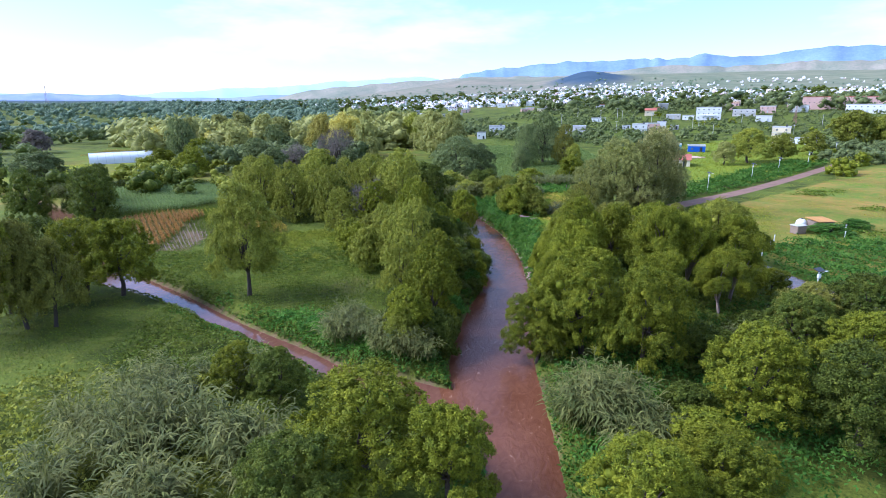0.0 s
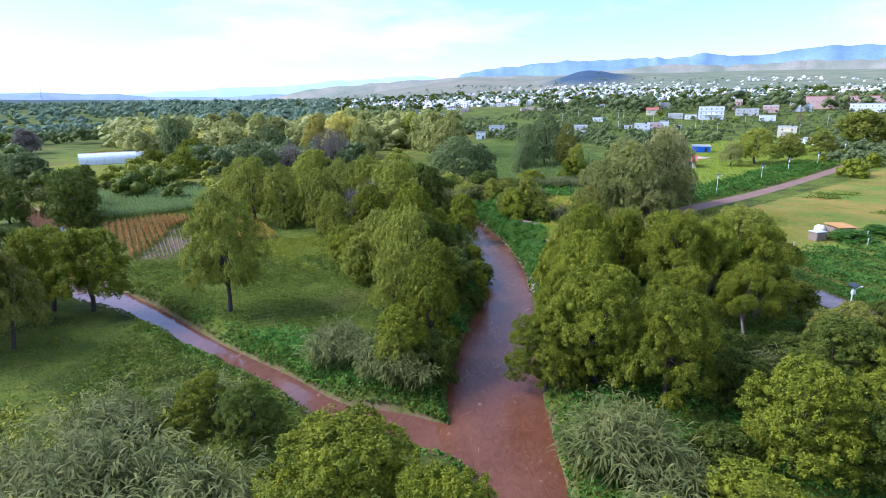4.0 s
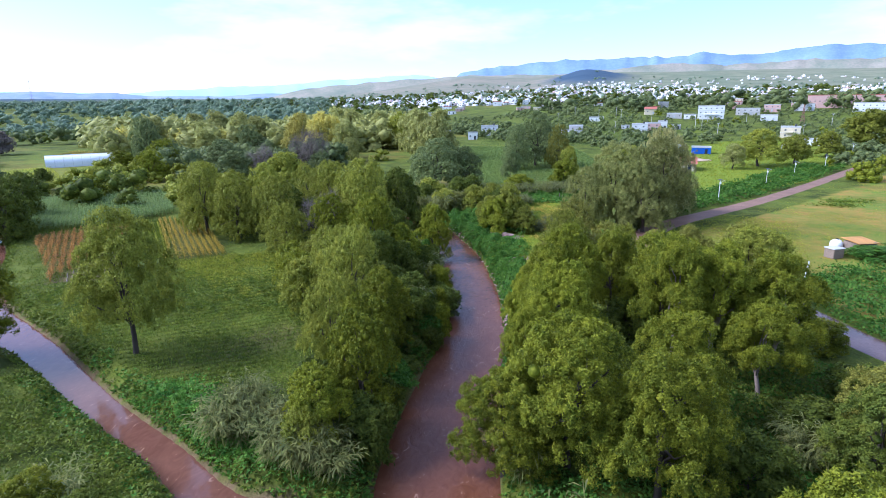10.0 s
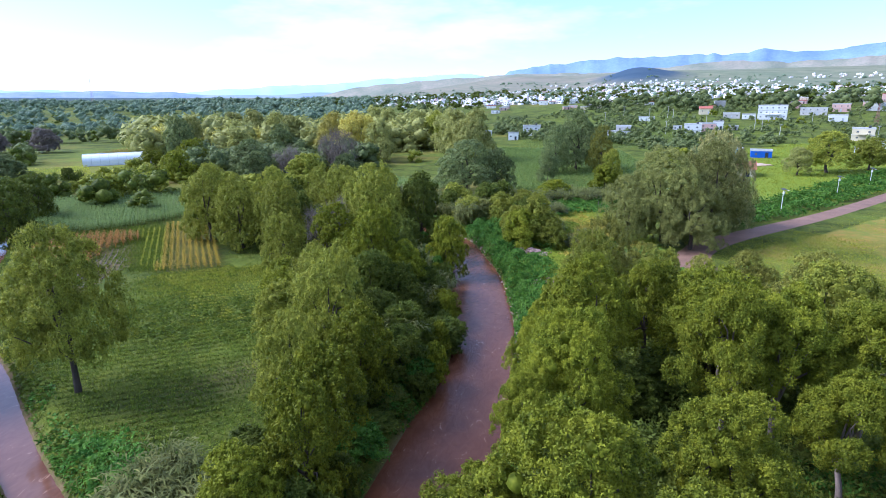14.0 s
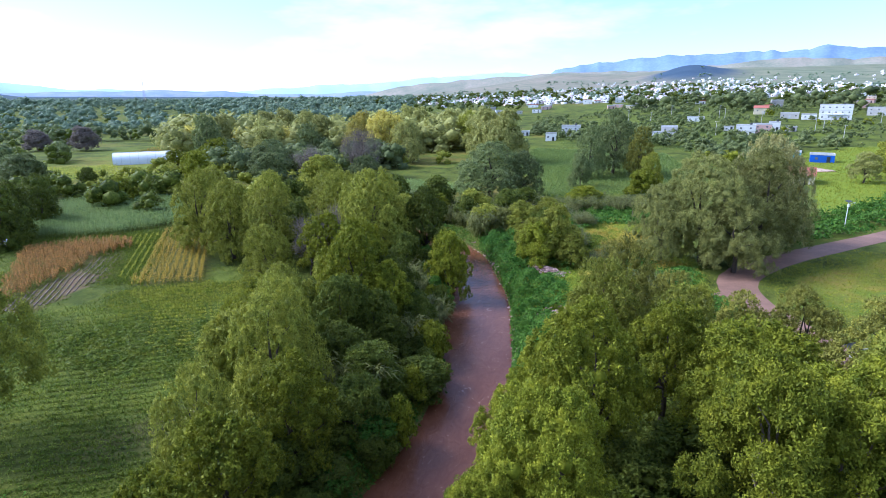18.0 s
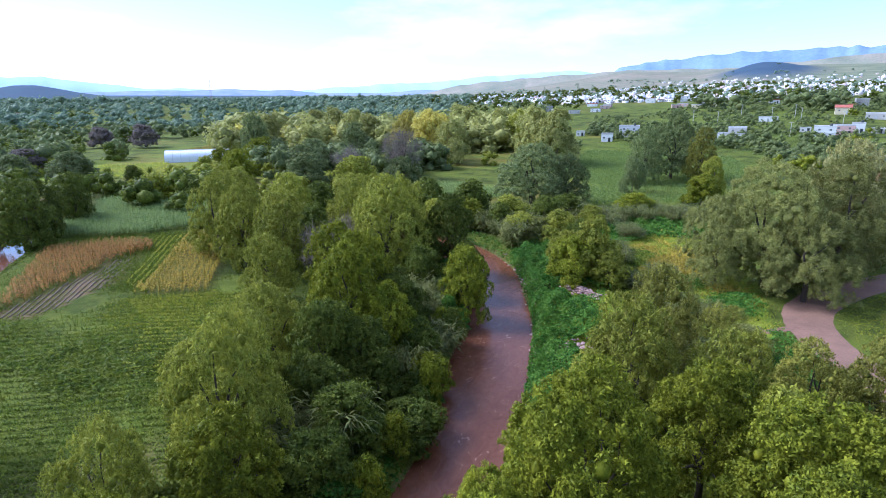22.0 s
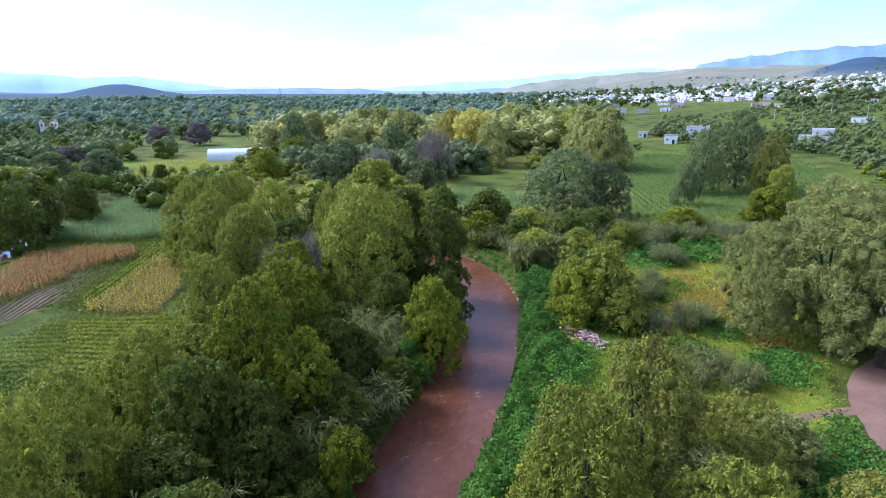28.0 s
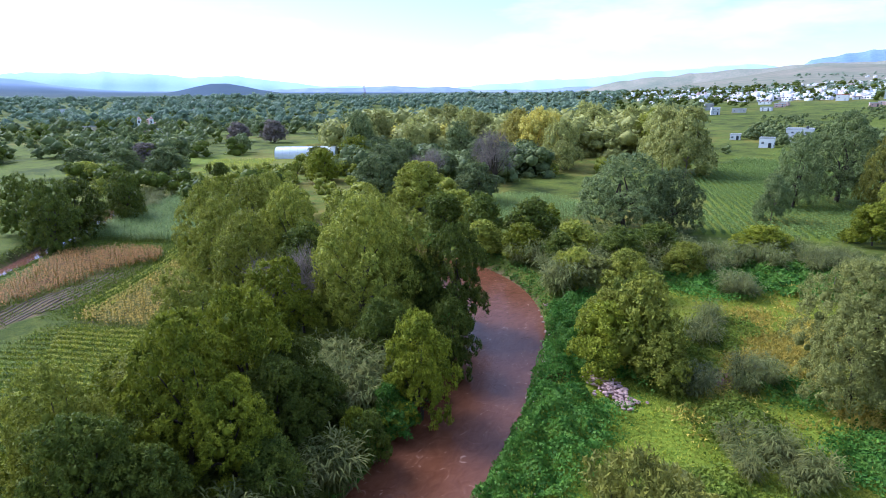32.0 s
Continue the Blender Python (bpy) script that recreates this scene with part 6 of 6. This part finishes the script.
# ---- houses ----
def house(x, y, w, d, h, wall=None, roof=None, turn=0.0, storeys=1, label="flat-roofed white concrete house", tank=False, roof_style="flat", balcony=False):
    """A small-town house: walls, floor slabs, parapet, doors and windows, sometimes a water tank."""
    wall, roof = wall or WHITEWASH, roof or ROOF_GREY
    z = float(land(np.array([x]), np.array([y]))[0]) - 0.3
    ob = thing("house", x, y, z, label, "house", "houses of the town", turn=turn)
    part("wall", box_mesh("wall", (w, d, h + 0.3), wall, (0, 0, (h + 0.3) / 2)), ob)
    if roof_style == "flat":
        bm = bmesh.new()
        for cx, cy, sx, sy in ((0, -d / 2 + 0.08, w + 0.3, 0.24), (0, d / 2 - 0.08, w + 0.3, 0.24), (-w / 2 + 0.08, 0, 0.24, d - 0.24), (w / 2 - 0.08, 0, 0.24, d - 0.24)):
            bmesh.ops.create_cube(bm, size=1, matrix=Matrix.Translation((cx, cy, h + 0.3 + 0.3)) @ Matrix.Diagonal((sx, sy, 0.6, 1)))
        bmesh.ops.create_cube(bm, size=1, matrix=Matrix.Translation((0, 0, h + 0.36)) @ Matrix.Diagonal((w - 0.4, d - 0.4, 0.12, 1)))
    else:
        bm = bmesh.new()
        k = 0.4
        vs = [bm.verts.new(c) for c in ((-w / 2 - k, -d / 2 - k, h + 0.2), (w / 2 + k, -d / 2 - k, h + 0.2), (w / 2 + k, d / 2 + k, h + 0.2), (-w / 2 - k, d / 2 + k, h + 0.2),
                                        (-w / 2 - k, 0, h + 0.3 + d * 0.22), (w / 2 + k, 0, h + 0.3 + d * 0.22))]
        for f in ((0, 1, 5, 4), (2, 3, 4, 5), (1, 2, 5), (3, 0, 4), (3, 2, 1, 0)):
            bm.faces.new([vs[i] for i in f])
    me = bpy.data.meshes.new("roof")
    bm.to_mesh(me)
    bm.free()
    me.materials.append(roof)
    part("roof", me, ob)
    fh = h / storeys
    n_ = max(2, int(w / 3.6))
    win = box_mesh("window", (0.9, 0.1, 0.8), GLASS_GREY)
    side_win = box_mesh("window", (0.1, 0.9, 0.8), GLASS_GREY)
    for s in range(storeys):
        for i in range(n_):
            if s == 0 and i == n_ // 2:
                door = part("door", box_mesh("door", (1.1, 0.1, 2.1), METAL if w > 9 else DARK), ob)
                door.location = (-w / 2 + w * (i + 0.5) / n_, -d / 2 - 0.02, 0.3 + 1.05)
                continue
            o = part("window", win, ob)
            o.location = (-w / 2 + w * (i + 0.5) / n_, -d / 2 - 0.02, 0.3 + s * fh + fh * 0.55)
        for i in range(max(1, int(d / 4))):
            for q in (-1, 1):
                o = part("window", side_win, ob)
                o.location = (q * (w / 2 + 0.02), -d / 2 + d * (i + 0.5) / max(1, int(d / 4)), 0.3 + s * fh + fh * 0.55)
        if storeys > 1 and s:
            o = part("floor_slab", box_mesh("floor_slab", (w + 0.3, d + 0.3, 0.25), ROOF_GREY), ob)
            o.location = (0, 0, 0.3 + s * fh)
    if balcony:
        o = part("balcony", box_mesh("balcony", (w * 0.5, 1.2, 0.9), wall, bevel=0.04), ob)
        o.location = (0, -d / 2 - 0.62, 0.3 + fh + 0.45)
    if tank:
        v, f = tube([(0, 0, 0), (0, 0, 0.1), (0, 0, 1.2), (0, 0, 1.4)], [0.5, 0.6, 0.6, 0.25], 10)
        o = part("water_tank", mesh_from("water_tank", v, f, DARK, True), ob)
        o.location = (w * 0.25, d * 0.2, h + 0.42)
    return ob


PINK = plain("pink_wall", G(0.62, 0.40, 0.34), 0.85, 0.8, 0.15)
CREAM = plain("cream_wall", G(0.72, 0.62, 0.42), 0.85, 0.8, 0.15)
TURQ = plain("turquoise_sheet", G(0.20, 0.52, 0.55), 0.6, 1.0, 0.2)
house(65, 380, 9, 8, 5.2, storeys=2, tank=True, turn=-10)
house(75, 393, 9, 8, 4.6, PINK, storeys=2, turn=-10, label="two-storey pinkish house with flat roof")
house(83.5, 406, 5.5, 6, 4.6, storeys=1, turn=-10, tank=True)
house(91, 404, 6, 5, 2.2, WALL_RAW, turn=-10, label="low unplastered block shed")
house(135, 487, 18, 10, 9.2, storeys=3, tank=True, turn=-14, label="white three-storey concrete building with rows of windows", balcony=True)
house(111, 498, 11, 8, 3.4, WALL_RAW, turn=-12, label="single-storey unplastered block house")
house(121, 491, 8.5, 7, 3.0, turn=-12)
house(100, 536, 9.5, 8, 4.6, CREAM, ROOF_RED, turn=-8, roof_style="gable", label="cream house with a pitched roof")
house(170, 513, 17, 9, 4.8, WALL_RAW, storeys=2, turn=-18, label="long unplastered two-storey house")
house(167, 461, 10.5, 8, 3.6, turn=-18)
house(50, 483, 11, 6, 2.8, turn=-5, label="low white flat-roofed farm shed")
house(61, 409, 5, 4, 2.0, turn=-5, label="small white hut on the plain")
house(135, 345, 9, 8, 5.4, CREAM, storeys=2, turn=-22, tank=True, label="two-storey cream house with a roof terrace", balcony=True)
house(131, 313, 8, 6, 2.6, turn=-22)
house(142, 318, 6, 5, 3.0, turn=-22)
house(113, 293, 3.4, 3, 2.2, turn=-20, label="small white hut among the trees")
house(-26, 388, 10.5, 8, 5.6, storeys=2, turn=3, tank=True)
house(-34, 361, 5.5, 5, 3.8, turn=3)
house(24, 366, 11.5, 8, 3.2, turn=-3)
house(27, 372, 8, 7, 5.6, WALL_RAW, storeys=2, turn=-3, label="two-storey unplastered block house")
house(-54, 394, 4.5, 4, 2.4, turn=6, label="small white hut on the plain")
house(262, 513, 28, 12, 6.5, storeys=2, turn=-24, label="large white flat-roofed hall")
house(198, 540, 12, 9, 5.5, PINK, storeys=2, turn=-22, label="two-storey pinkish house with flat roof")
house(225, 545, 14, 9, 5.5, storeys=2, turn=-24)
house(276, 572, 70, 12, 10.5, PINK, ROOF_RED, turn=-22, label="long red-roofed industrial building")
house(-431, 285, 9, 7, 3.0, turn=55, label="white house beside the church")
house(-556, 297, 8.5, 7, 5.2, turn=60, storeys=2, label="white house among the trees of the valley")
for x, y, w, h in ((-620, 330, 10, 5), (-520, 400, 9, 4), (-640, 420, 11, 5), (-700, 300, 12, 6), (-560, 480, 9, 4.5), (-480, 250, 9, 4), (-720, 480, 12, 5), (-800, 400, 13, 6)):
    house(x, y, w, 8, h, CREAM if w == 9 else None, ROOF_RED if w == 11 else None, turn=58, storeys=2 if h > 4 else 1, label="pale house among the trees of the valley")

# church in the valley
ch = thing("church", -444, 279, float(land(np.array([-444.0]), np.array([279.0]))[0]) - 0.2, "pinkish white village church with two towers and a dome", "church", turn=55)
part("nave", box_mesh("nave", (9, 18, 7), PINK, (0, 4, 3.5), 0.1), ch)
for q in (-1, 1):
    tw = part("tower", box_mesh("tower", (2.6, 2.6, 10), WHITEWASH, (q * 4.2, -5.2, 5), 0.08), ch)
    v, f = tube([(q * 4.2, -5.2, 10), (q * 4.2, -5.2, 10.8), (q * 4.2, -5.2, 11.6), (q * 4.2, -5.2, 12.2)], [1.3, 1.15, 0.6, 0.05], 10)
    part("cupola", mesh_from("cupola", v, f, PINK, True), tw)
    part("belfry_opening", box_mesh("belfry_opening", (1.0, 0.1, 1.8), DARK, (q * 4.2, -6.52, 8.2)), tw)
v, f = tube([(0, 8, 7), (0, 8, 8.2), (0, 8, 9.6), (0, 8, 10.4)], [2.6, 2.5, 1.6, 0.1], 12)
part("dome", mesh_from("dome", v, f, PINK, True), ch)
part("door", box_mesh("door", (1.8, 0.12, 3.0), DARK, (0, -5.02, 1.5)), ch)

# the yard by the road: blue and turquoise sheds, red-roofed house
house(56, 235, 8, 9, 2.6, CREAM, ROOF_RED, turn=-12, roof_style="gable", label="low house with a red tiled roof beside the road")
house(75, 284, 7.5, 5, 2.6, BLUE, ROOF_GREY, turn=-12, label="bright blue metal-sheet shed by the yard")
house(67, 293, 6.5, 5, 2.4, TURQ, ROOF_GREY, turn=-12, label="turquoise metal-sheet shed by the yard")
yard = plain("bare_yard", G(0.55, 0.38, 0.28), 0.95, 1.0, 0.2)
v, f = ball(np.array([0, 0, 0.0]), np.array([8, 6, 0.35]), np.random.default_rng(4), 5, 14)
yo = tagged(new("yard", mesh_from("yard", v, f, yard, True)), "bare pinkish earth yard beside the sheds", "yard", kind="structure")
yo.location = (66, 262, float(land(np.array([66.0]), np.array([262.0]))[0]))

# the town on the slope, too many houses to count
TOWN_WALL = bpy.data.materials.new("town_walls")
TOWN_WALL.use_nodes = True
tn, tl = TOWN_WALL.node_tree.nodes, TOWN_WALL.node_tree.links
tb = tn["Principled BSDF"]
tg_ = tn.new("ShaderNodeNewGeometry")
tr_ = ramp(tn, tl, tg_.outputs["Random Per Island"], [(0.0, G(0.55, 0.54, 0.51)), (0.15, G(0.80, 0.79, 0.76)), (0.45, G(0.82, 0.81, 0.78)), (0.52, G(0.55, 0.47, 0.40)), (0.62, G(0.80, 0.79, 0.77)), (0.76, G(0.46, 0.26, 0.20)), (0.84, G(0.70, 0.55, 0.44)), (1.0, G(0.82, 0.82, 0.82))])
tl.new(mixc(tn, tl, 0.25, tr_, ramp(tn, tl, noise_node(tn, tl, 0.6, 4, 0.6, tg_.outputs["Position"]), [(0.3, G(0.4, 0.38, 0.36)), (0.7, G(0.9, 0.9, 0.88))])), tb.inputs["Base Color"])
tb.inputs["Roughness"].default_value = 0.9


def town(seed, count):
    rng = np.random.default_rng(seed)
    walls, holes = Soup(), Soup()
    cube = np.array([(-.5, -.5, 0), (.5, -.5, 0), (.5, .5, 0), (-.5, .5, 0), (-.5, -.5, 1), (.5, -.5, 1), (.5, .5, 1), (-.5, .5, 1)])
    faces = np.array([(0, 1, 5, 4), (1, 2, 6, 5), (2, 3, 7, 6), (3, 0, 4, 7), (4, 5, 6, 7)])
    done = 0
    while done < count:
        az = rng.uniform(-24, 42)
        r = math.exp(rng.uniform(math.log(780), math.log(2500)))
        x, y = math.sin(radians(az)) * r, 20 + math.cos(radians(az)) * r
        if ripple(x, y, 0.009) + 0.9 * (az - 4) / 30 + rng.normal() * 0.35 - 1.5 * max(0, (r - 1500) / 900) < -0.25:
            continue
        if abs(az - 4) < 5.5 and abs(r - 2250) < 330:
            continue
        z = float(land(np.array([x]), np.array([y]))[0])
        w, d, h = rng.uniform(4.5, 9.5), rng.uniform(5, 8), rng.choice([2.6, 2.8, 3.0, 3.0, 3.2, 5.2])
        a = radians(-az + rng.normal() * 12)
        c, s = math.cos(a), math.sin(a)
        for ox, oy, sw, sd, sh in ((0, 0, w, d, h), (w * 0.2, d * 0.1, w * 0.45, d * 0.5, h + rng.choice([0, 1.0, 2.4]))):
            v = cube * (sw, sd, sh + 1.5) + (ox, oy, -1.5)
            walls.add(np.stack([v[:, 0] * c - v[:, 1] * s + x, v[:, 0] * s + v[:, 1] * c + y, v[:, 2] + z], 1), faces)
        for fl in range(int(h // 2.7)):
            for i in range(int(w // 3)):
                u = -w / 2 + w * (i + 0.5) / int(w // 3)
                v = np.array([(u - .65, -d / 2 - .06, fl * 2.8 + 0.9), (u + .65, -d / 2 - .06, fl * 2.8 + 0.9), (u + .65, -d / 2 - .06, fl * 2.8 + 2.2), (u - .65, -d / 2 - .06, fl * 2.8 + 2.2)])
                holes.add(np.stack([v[:, 0] * c - v[:, 1] * s + x, v[:, 0] * s + v[:, 1] * c + y, v[:, 2] + z], 1), [(0, 1, 2, 3)])
        done += 1
    ob = tagged(new("town", walls.mesh("town", TOWN_WALL)), "hillside town of small white and ochre flat-roofed houses", "town", kind="stuff")
    o = part("window", holes.mesh("window", DARK), ob)
    o["kind"] = "stuff"


town(51, 2600)
hrng = random.Random(8)
for _ in range(48):        # the town's nearest edge, house by house
    az, r = hrng.uniform(-14, 36), hrng.uniform(585, 790)
    kind_ = hrng.choice(("white", "white", "raw", "pink", "cream"))
    house(math.sin(radians(az)) * r, 20 + math.cos(radians(az)) * r, hrng.uniform(6, 11), hrng.uniform(6, 9), hrng.choice((2.8, 3.0, 5.4)), {"white": WHITEWASH, "raw": WALL_RAW, "pink": PINK, "cream": CREAM}[kind_],
          ROOF_RED if hrng.random() < 0.25 else None, turn=-az + hrng.uniform(-12, 12), storeys=1 if hrng.random() < 0.6 else 2,
          label={"white": "flat-roofed white house at the town's edge", "raw": "unplastered block house at the town's edge", "pink": "pinkish house at the town's edge", "cream": "cream-coloured house at the town's edge"}[kind_])

# ---- greenhouse ----
def greenhouse(x, y, length, width, h, turn):
    ob = thing("greenhouse", x, y, float(land(np.array([x]), np.array([y]))[0]), "long white plastic tunnel greenhouse in the fields", "greenhouse", turn=turn)
    half, k = length / 2, 12
    ang = np.linspace(0, np.pi, k + 1)
    prof = np.stack([-np.cos(ang) * width / 2, 1.6 + np.sin(ang) * (h - 1.6)], 1)
    prof = np.vstack([[-width / 2, -0.2], prof, [width / 2, -0.2]])
    m = len(prof)
    for i in range(8):
        xs = np.linspace(-half + i * length / 8, -half + (i + 1) * length / 8 - 0.03, 2)
        v = np.concatenate([np.column_stack([np.full(m, q), prof]) for q in xs])
        part("film_panel", mesh_from("film_panel", v, [(j, j + 1, m + j + 1, m + j) for j in range(m - 1)], PLASTIC, True), ob)
    for q in (-half, half):
        c = np.column_stack([np.full(m, q), prof])
        bot = c.copy()
        bot[:, 2] = -0.2
        part("end_wall", mesh_from("end_wall", np.concatenate([bot, c]), [(j, j + 1, m + j + 1, m + j) for j in range(m - 1)], PLASTIC), ob)
    for i in range(9):
        q = -half + i * length / 8
        part("hoop", mesh_from("hoop", *tube(np.column_stack([np.full(m, q), prof * 1.006]), np.full(m, 0.05), 4), METAL), ob)
    rail = part("ridge_vent", box_mesh("ridge_vent", (length, 0.7, 0.25), PLASTIC, (0, 0, h + 0.06), 0.03), ob)
    return ob


greenhouse(-190, 236, 26, 9, 4.6, 42)

# ---- solar street lamps along the road ----
def street_lamp(x, y, h=5.2, turn=30.0):
    z = float(land(np.array([x]), np.array([y]))[0])
    ob = thing("street_lamp", x, y, z, "white solar street lamp with a tilted panel and a battery box", "street lamp", "solar lamps along the dirt road", turn=turn)
    part("pole", mesh_from("pole", *tube([(0, 0, -0.3), (0, 0, 0.02), (0, 0, h * 0.6), (0, 0, h)], [0.09, 0.09, 0.075, 0.06], 8), WHITEWASH, True), ob)
    part("solar_panel", box_mesh("solar_panel", (1.25, 0.85, 0.05), DARK, (0, 0, 0), 0.01), ob).matrix_basis = pose(0, 0, h + 0.12, 18, 0, 0)
    part("battery_box", box_mesh("battery_box", (0.42, 0.3, 0.5), WHITEWASH, (0.1, 0, h - 0.75), 0.03), ob)
    arm = part("arm", mesh_from("arm", *tube([(0, 0, h - 0.6), (0.5, 0, h - 0.4), (1.1, 0, h - 0.28)], [0.04, 0.035, 0.03], 6), METAL, True), ob)
    part("lamp_head", box_mesh("lamp_head", (0.5, 0.2, 0.09), WHITEWASH, (1.3, 0, h - 0.26), 0.03), arm)


for x, y in ((35.0, 72.7), (31.2, 84.0), (27.0, 95.2), (36, 157.5), (49.5, 171.5), (69.5, 195.5), (84.5, 214), (102, 233), (127.5, 268), (146, 291)):
    street_lamp(x, y)

# ---- power poles on the plain ----
def power_pole(x, y, h, turn=0.0):
    z = float(land(np.array([x]), np.array([y]))[0])
    ob = thing("power_pole", x, y, z, "grey concrete power pole on the plain", "power pole", "power poles across the plain", turn=turn)
    part("pole", mesh_from("pole", *tube([(0, 0, -0.3), (0, 0, h * 0.5), (0, 0, h)], [0.17, 0.14, 0.11], 6), CONCRETE, True), ob)
    arm = part("crossarm", box_mesh("crossarm", (1.8, 0.12, 0.12), CONCRETE, (0, 0, h - 0.35)), ob)
    for q in (-0.8, 0, 0.8):
        part("insulator", mesh_from("insulator", *tube([(q, 0, h - 0.3), (q, 0, h - 0.1), (q, 0, h - 0.02)], [0.05, 0.06, 0.03], 6), WHITEWASH, True), arm)


for x, y, h in ((37, 536, 8), (54, 505, 8), (67, 473, 9), (68, 508, 9), (99, 389, 8), (103, 390, 8), (100, 348, 8), (143, 434, 8), (51, 382, 7.5), (140, 342, 7), (120, 440, 8), (20, 470, 8), (5, 500, 8), (85, 450, 8), (180, 400, 8)):
    power_pole(x, y, h, turn=20)

# lattice masts
def mast(x, y, h, w, label):
    z = float(land(np.array([x]), np.array([y]))[0])
    ob = thing("lattice_mast", x, y, z, label, "mast")
    red = plain("mast_paint", G(0.30, 0.14, 0.11), 0.7, 1.0, 0.2)
    for sx in (-1, 1):
        for sy in (-1, 1):
            part("leg", mesh_from("leg", *tube([(sx * w, sy * w, -0.3), (sx * w * 0.55, sy * w * 0.55, h * 0.5), (sx * 0.15, sy * 0.15, h)], [0.09, 0.08, 0.06], 4), red), ob)
    n_ = int(h / 2)
    for i in range(n_):
        a, b = i / n_, (i + 1) / n_
        q = [w * (1 - t) + 0.15 * t for t in (a, b)]
        for s1, s2 in (((-1, -1), (1, -1)), ((1, -1), (1, 1)), ((1, 1), (-1, 1)), ((-1, 1), (-1, -1))):
            part("brace", mesh_from("brace", *tube([(s1[0] * q[0], s1[1] * q[0], a * h), (s2[0] * q[1], s2[1] * q[1], b * h)], [0.05, 0.05], 4), red), ob)


mast(171, 418, 13, 1.0, "rust-red lattice mast on the plain")
mast(-760, 800, 42, 2.0, "tall pale lattice mast far across the valley")

# ---- the hut in the dry field ----
ADOBE = plain("weathered_adobe", G(0.27, 0.20, 0.15), 0.95, 1.5, 0.35)
hut = thing("farm_hut", 57, 121, 0.05, "small ruined hut with an orange rusty roof in the pasture", "hut", turn=25)
part("wall", box_mesh("wall", (4.0, 2.8, 2.0), ADOBE, (0, 0, 0.95), 0.05), hut)
part("roof", box_mesh("roof", (4.6, 3.4, 0.12), ORANGE, (0, 0, 0)), hut).matrix_basis = pose(0, 0, 2.12, 7, 3, 0)
part("door", box_mesh("door", (0.9, 0.08, 1.6), DARK, (0.6, -1.52, 0.8)), hut)
part("window", box_mesh("window", (0.7, 0.08, 0.6), DARK, (-1.0, -1.52, 1.2)), hut)
shed = thing("stone_trough", 51.5, 117.5, 0.05, "low brown block tank beside the hut", "tank", turn=25)
part("wall", box_mesh("wall", (2.2, 1.8, 1.6), ADOBE, (0, 0, 0.75), 0.08), shed)
part("rim", box_mesh("rim", (2.4, 2.0, 0.15), CONCRETE, (0, 0, 1.6), 0.03), shed)
tank = thing("water_tank", 53.8, 121.8, 0.05, "white round plastic water tank beside the hut", "water tank")
part("body", mesh_from("body", *tube([(0, 0, 0), (0, 0, 0.05), (0, 0, 1.5), (0, 0, 1.9), (0, 0, 2.05)], [0.7, 1.0, 1.0, 0.6, 0.2], 14), WHITEWASH, True), tank)
part("lid", mesh_from("lid", *tube([(0, 0, 2.02), (0, 0, 2.16)], [0.25, 0.22], 10), DARK, True), tank)
for x, y in ((61, 119.5), (64.5, 123), (58, 113.5), (44, 109), (41.5, 104), (38, 98)):
    po = thing("fence_post", x, y, 0.0, "short white concrete fence post", "post", "posts round the pasture")
    part("shaft", box_mesh("shaft", (0.16, 0.16, 1.5), WHITEWASH, (0, 0, 0.7), 0.02), po)
    part("cap", box_mesh("cap", (0.2, 0.2, 0.06), CONCRETE, (0, 0, 1.47)), po)
# fence posts at the meadow's edge
for k in range(11):
    u = k / 10
    x, y = 9.5 + 6 * u, 171 - 22 * u
    po = thing("fence_post", x, y, float(land(np.array([x]), np.array([y]))[0]), "weathered wooden fence post in the meadow", "post", "fence at the meadow's edge")
    part("shaft", box_mesh("shaft", (0.12, 0.12, 1.3), BARK_PALE, (0, 0, 0.6), 0.02), po)
    part("tip", box_mesh("tip", (0.09, 0.09, 0.08), BARK_PALE, (0, 0, 1.28)), po)
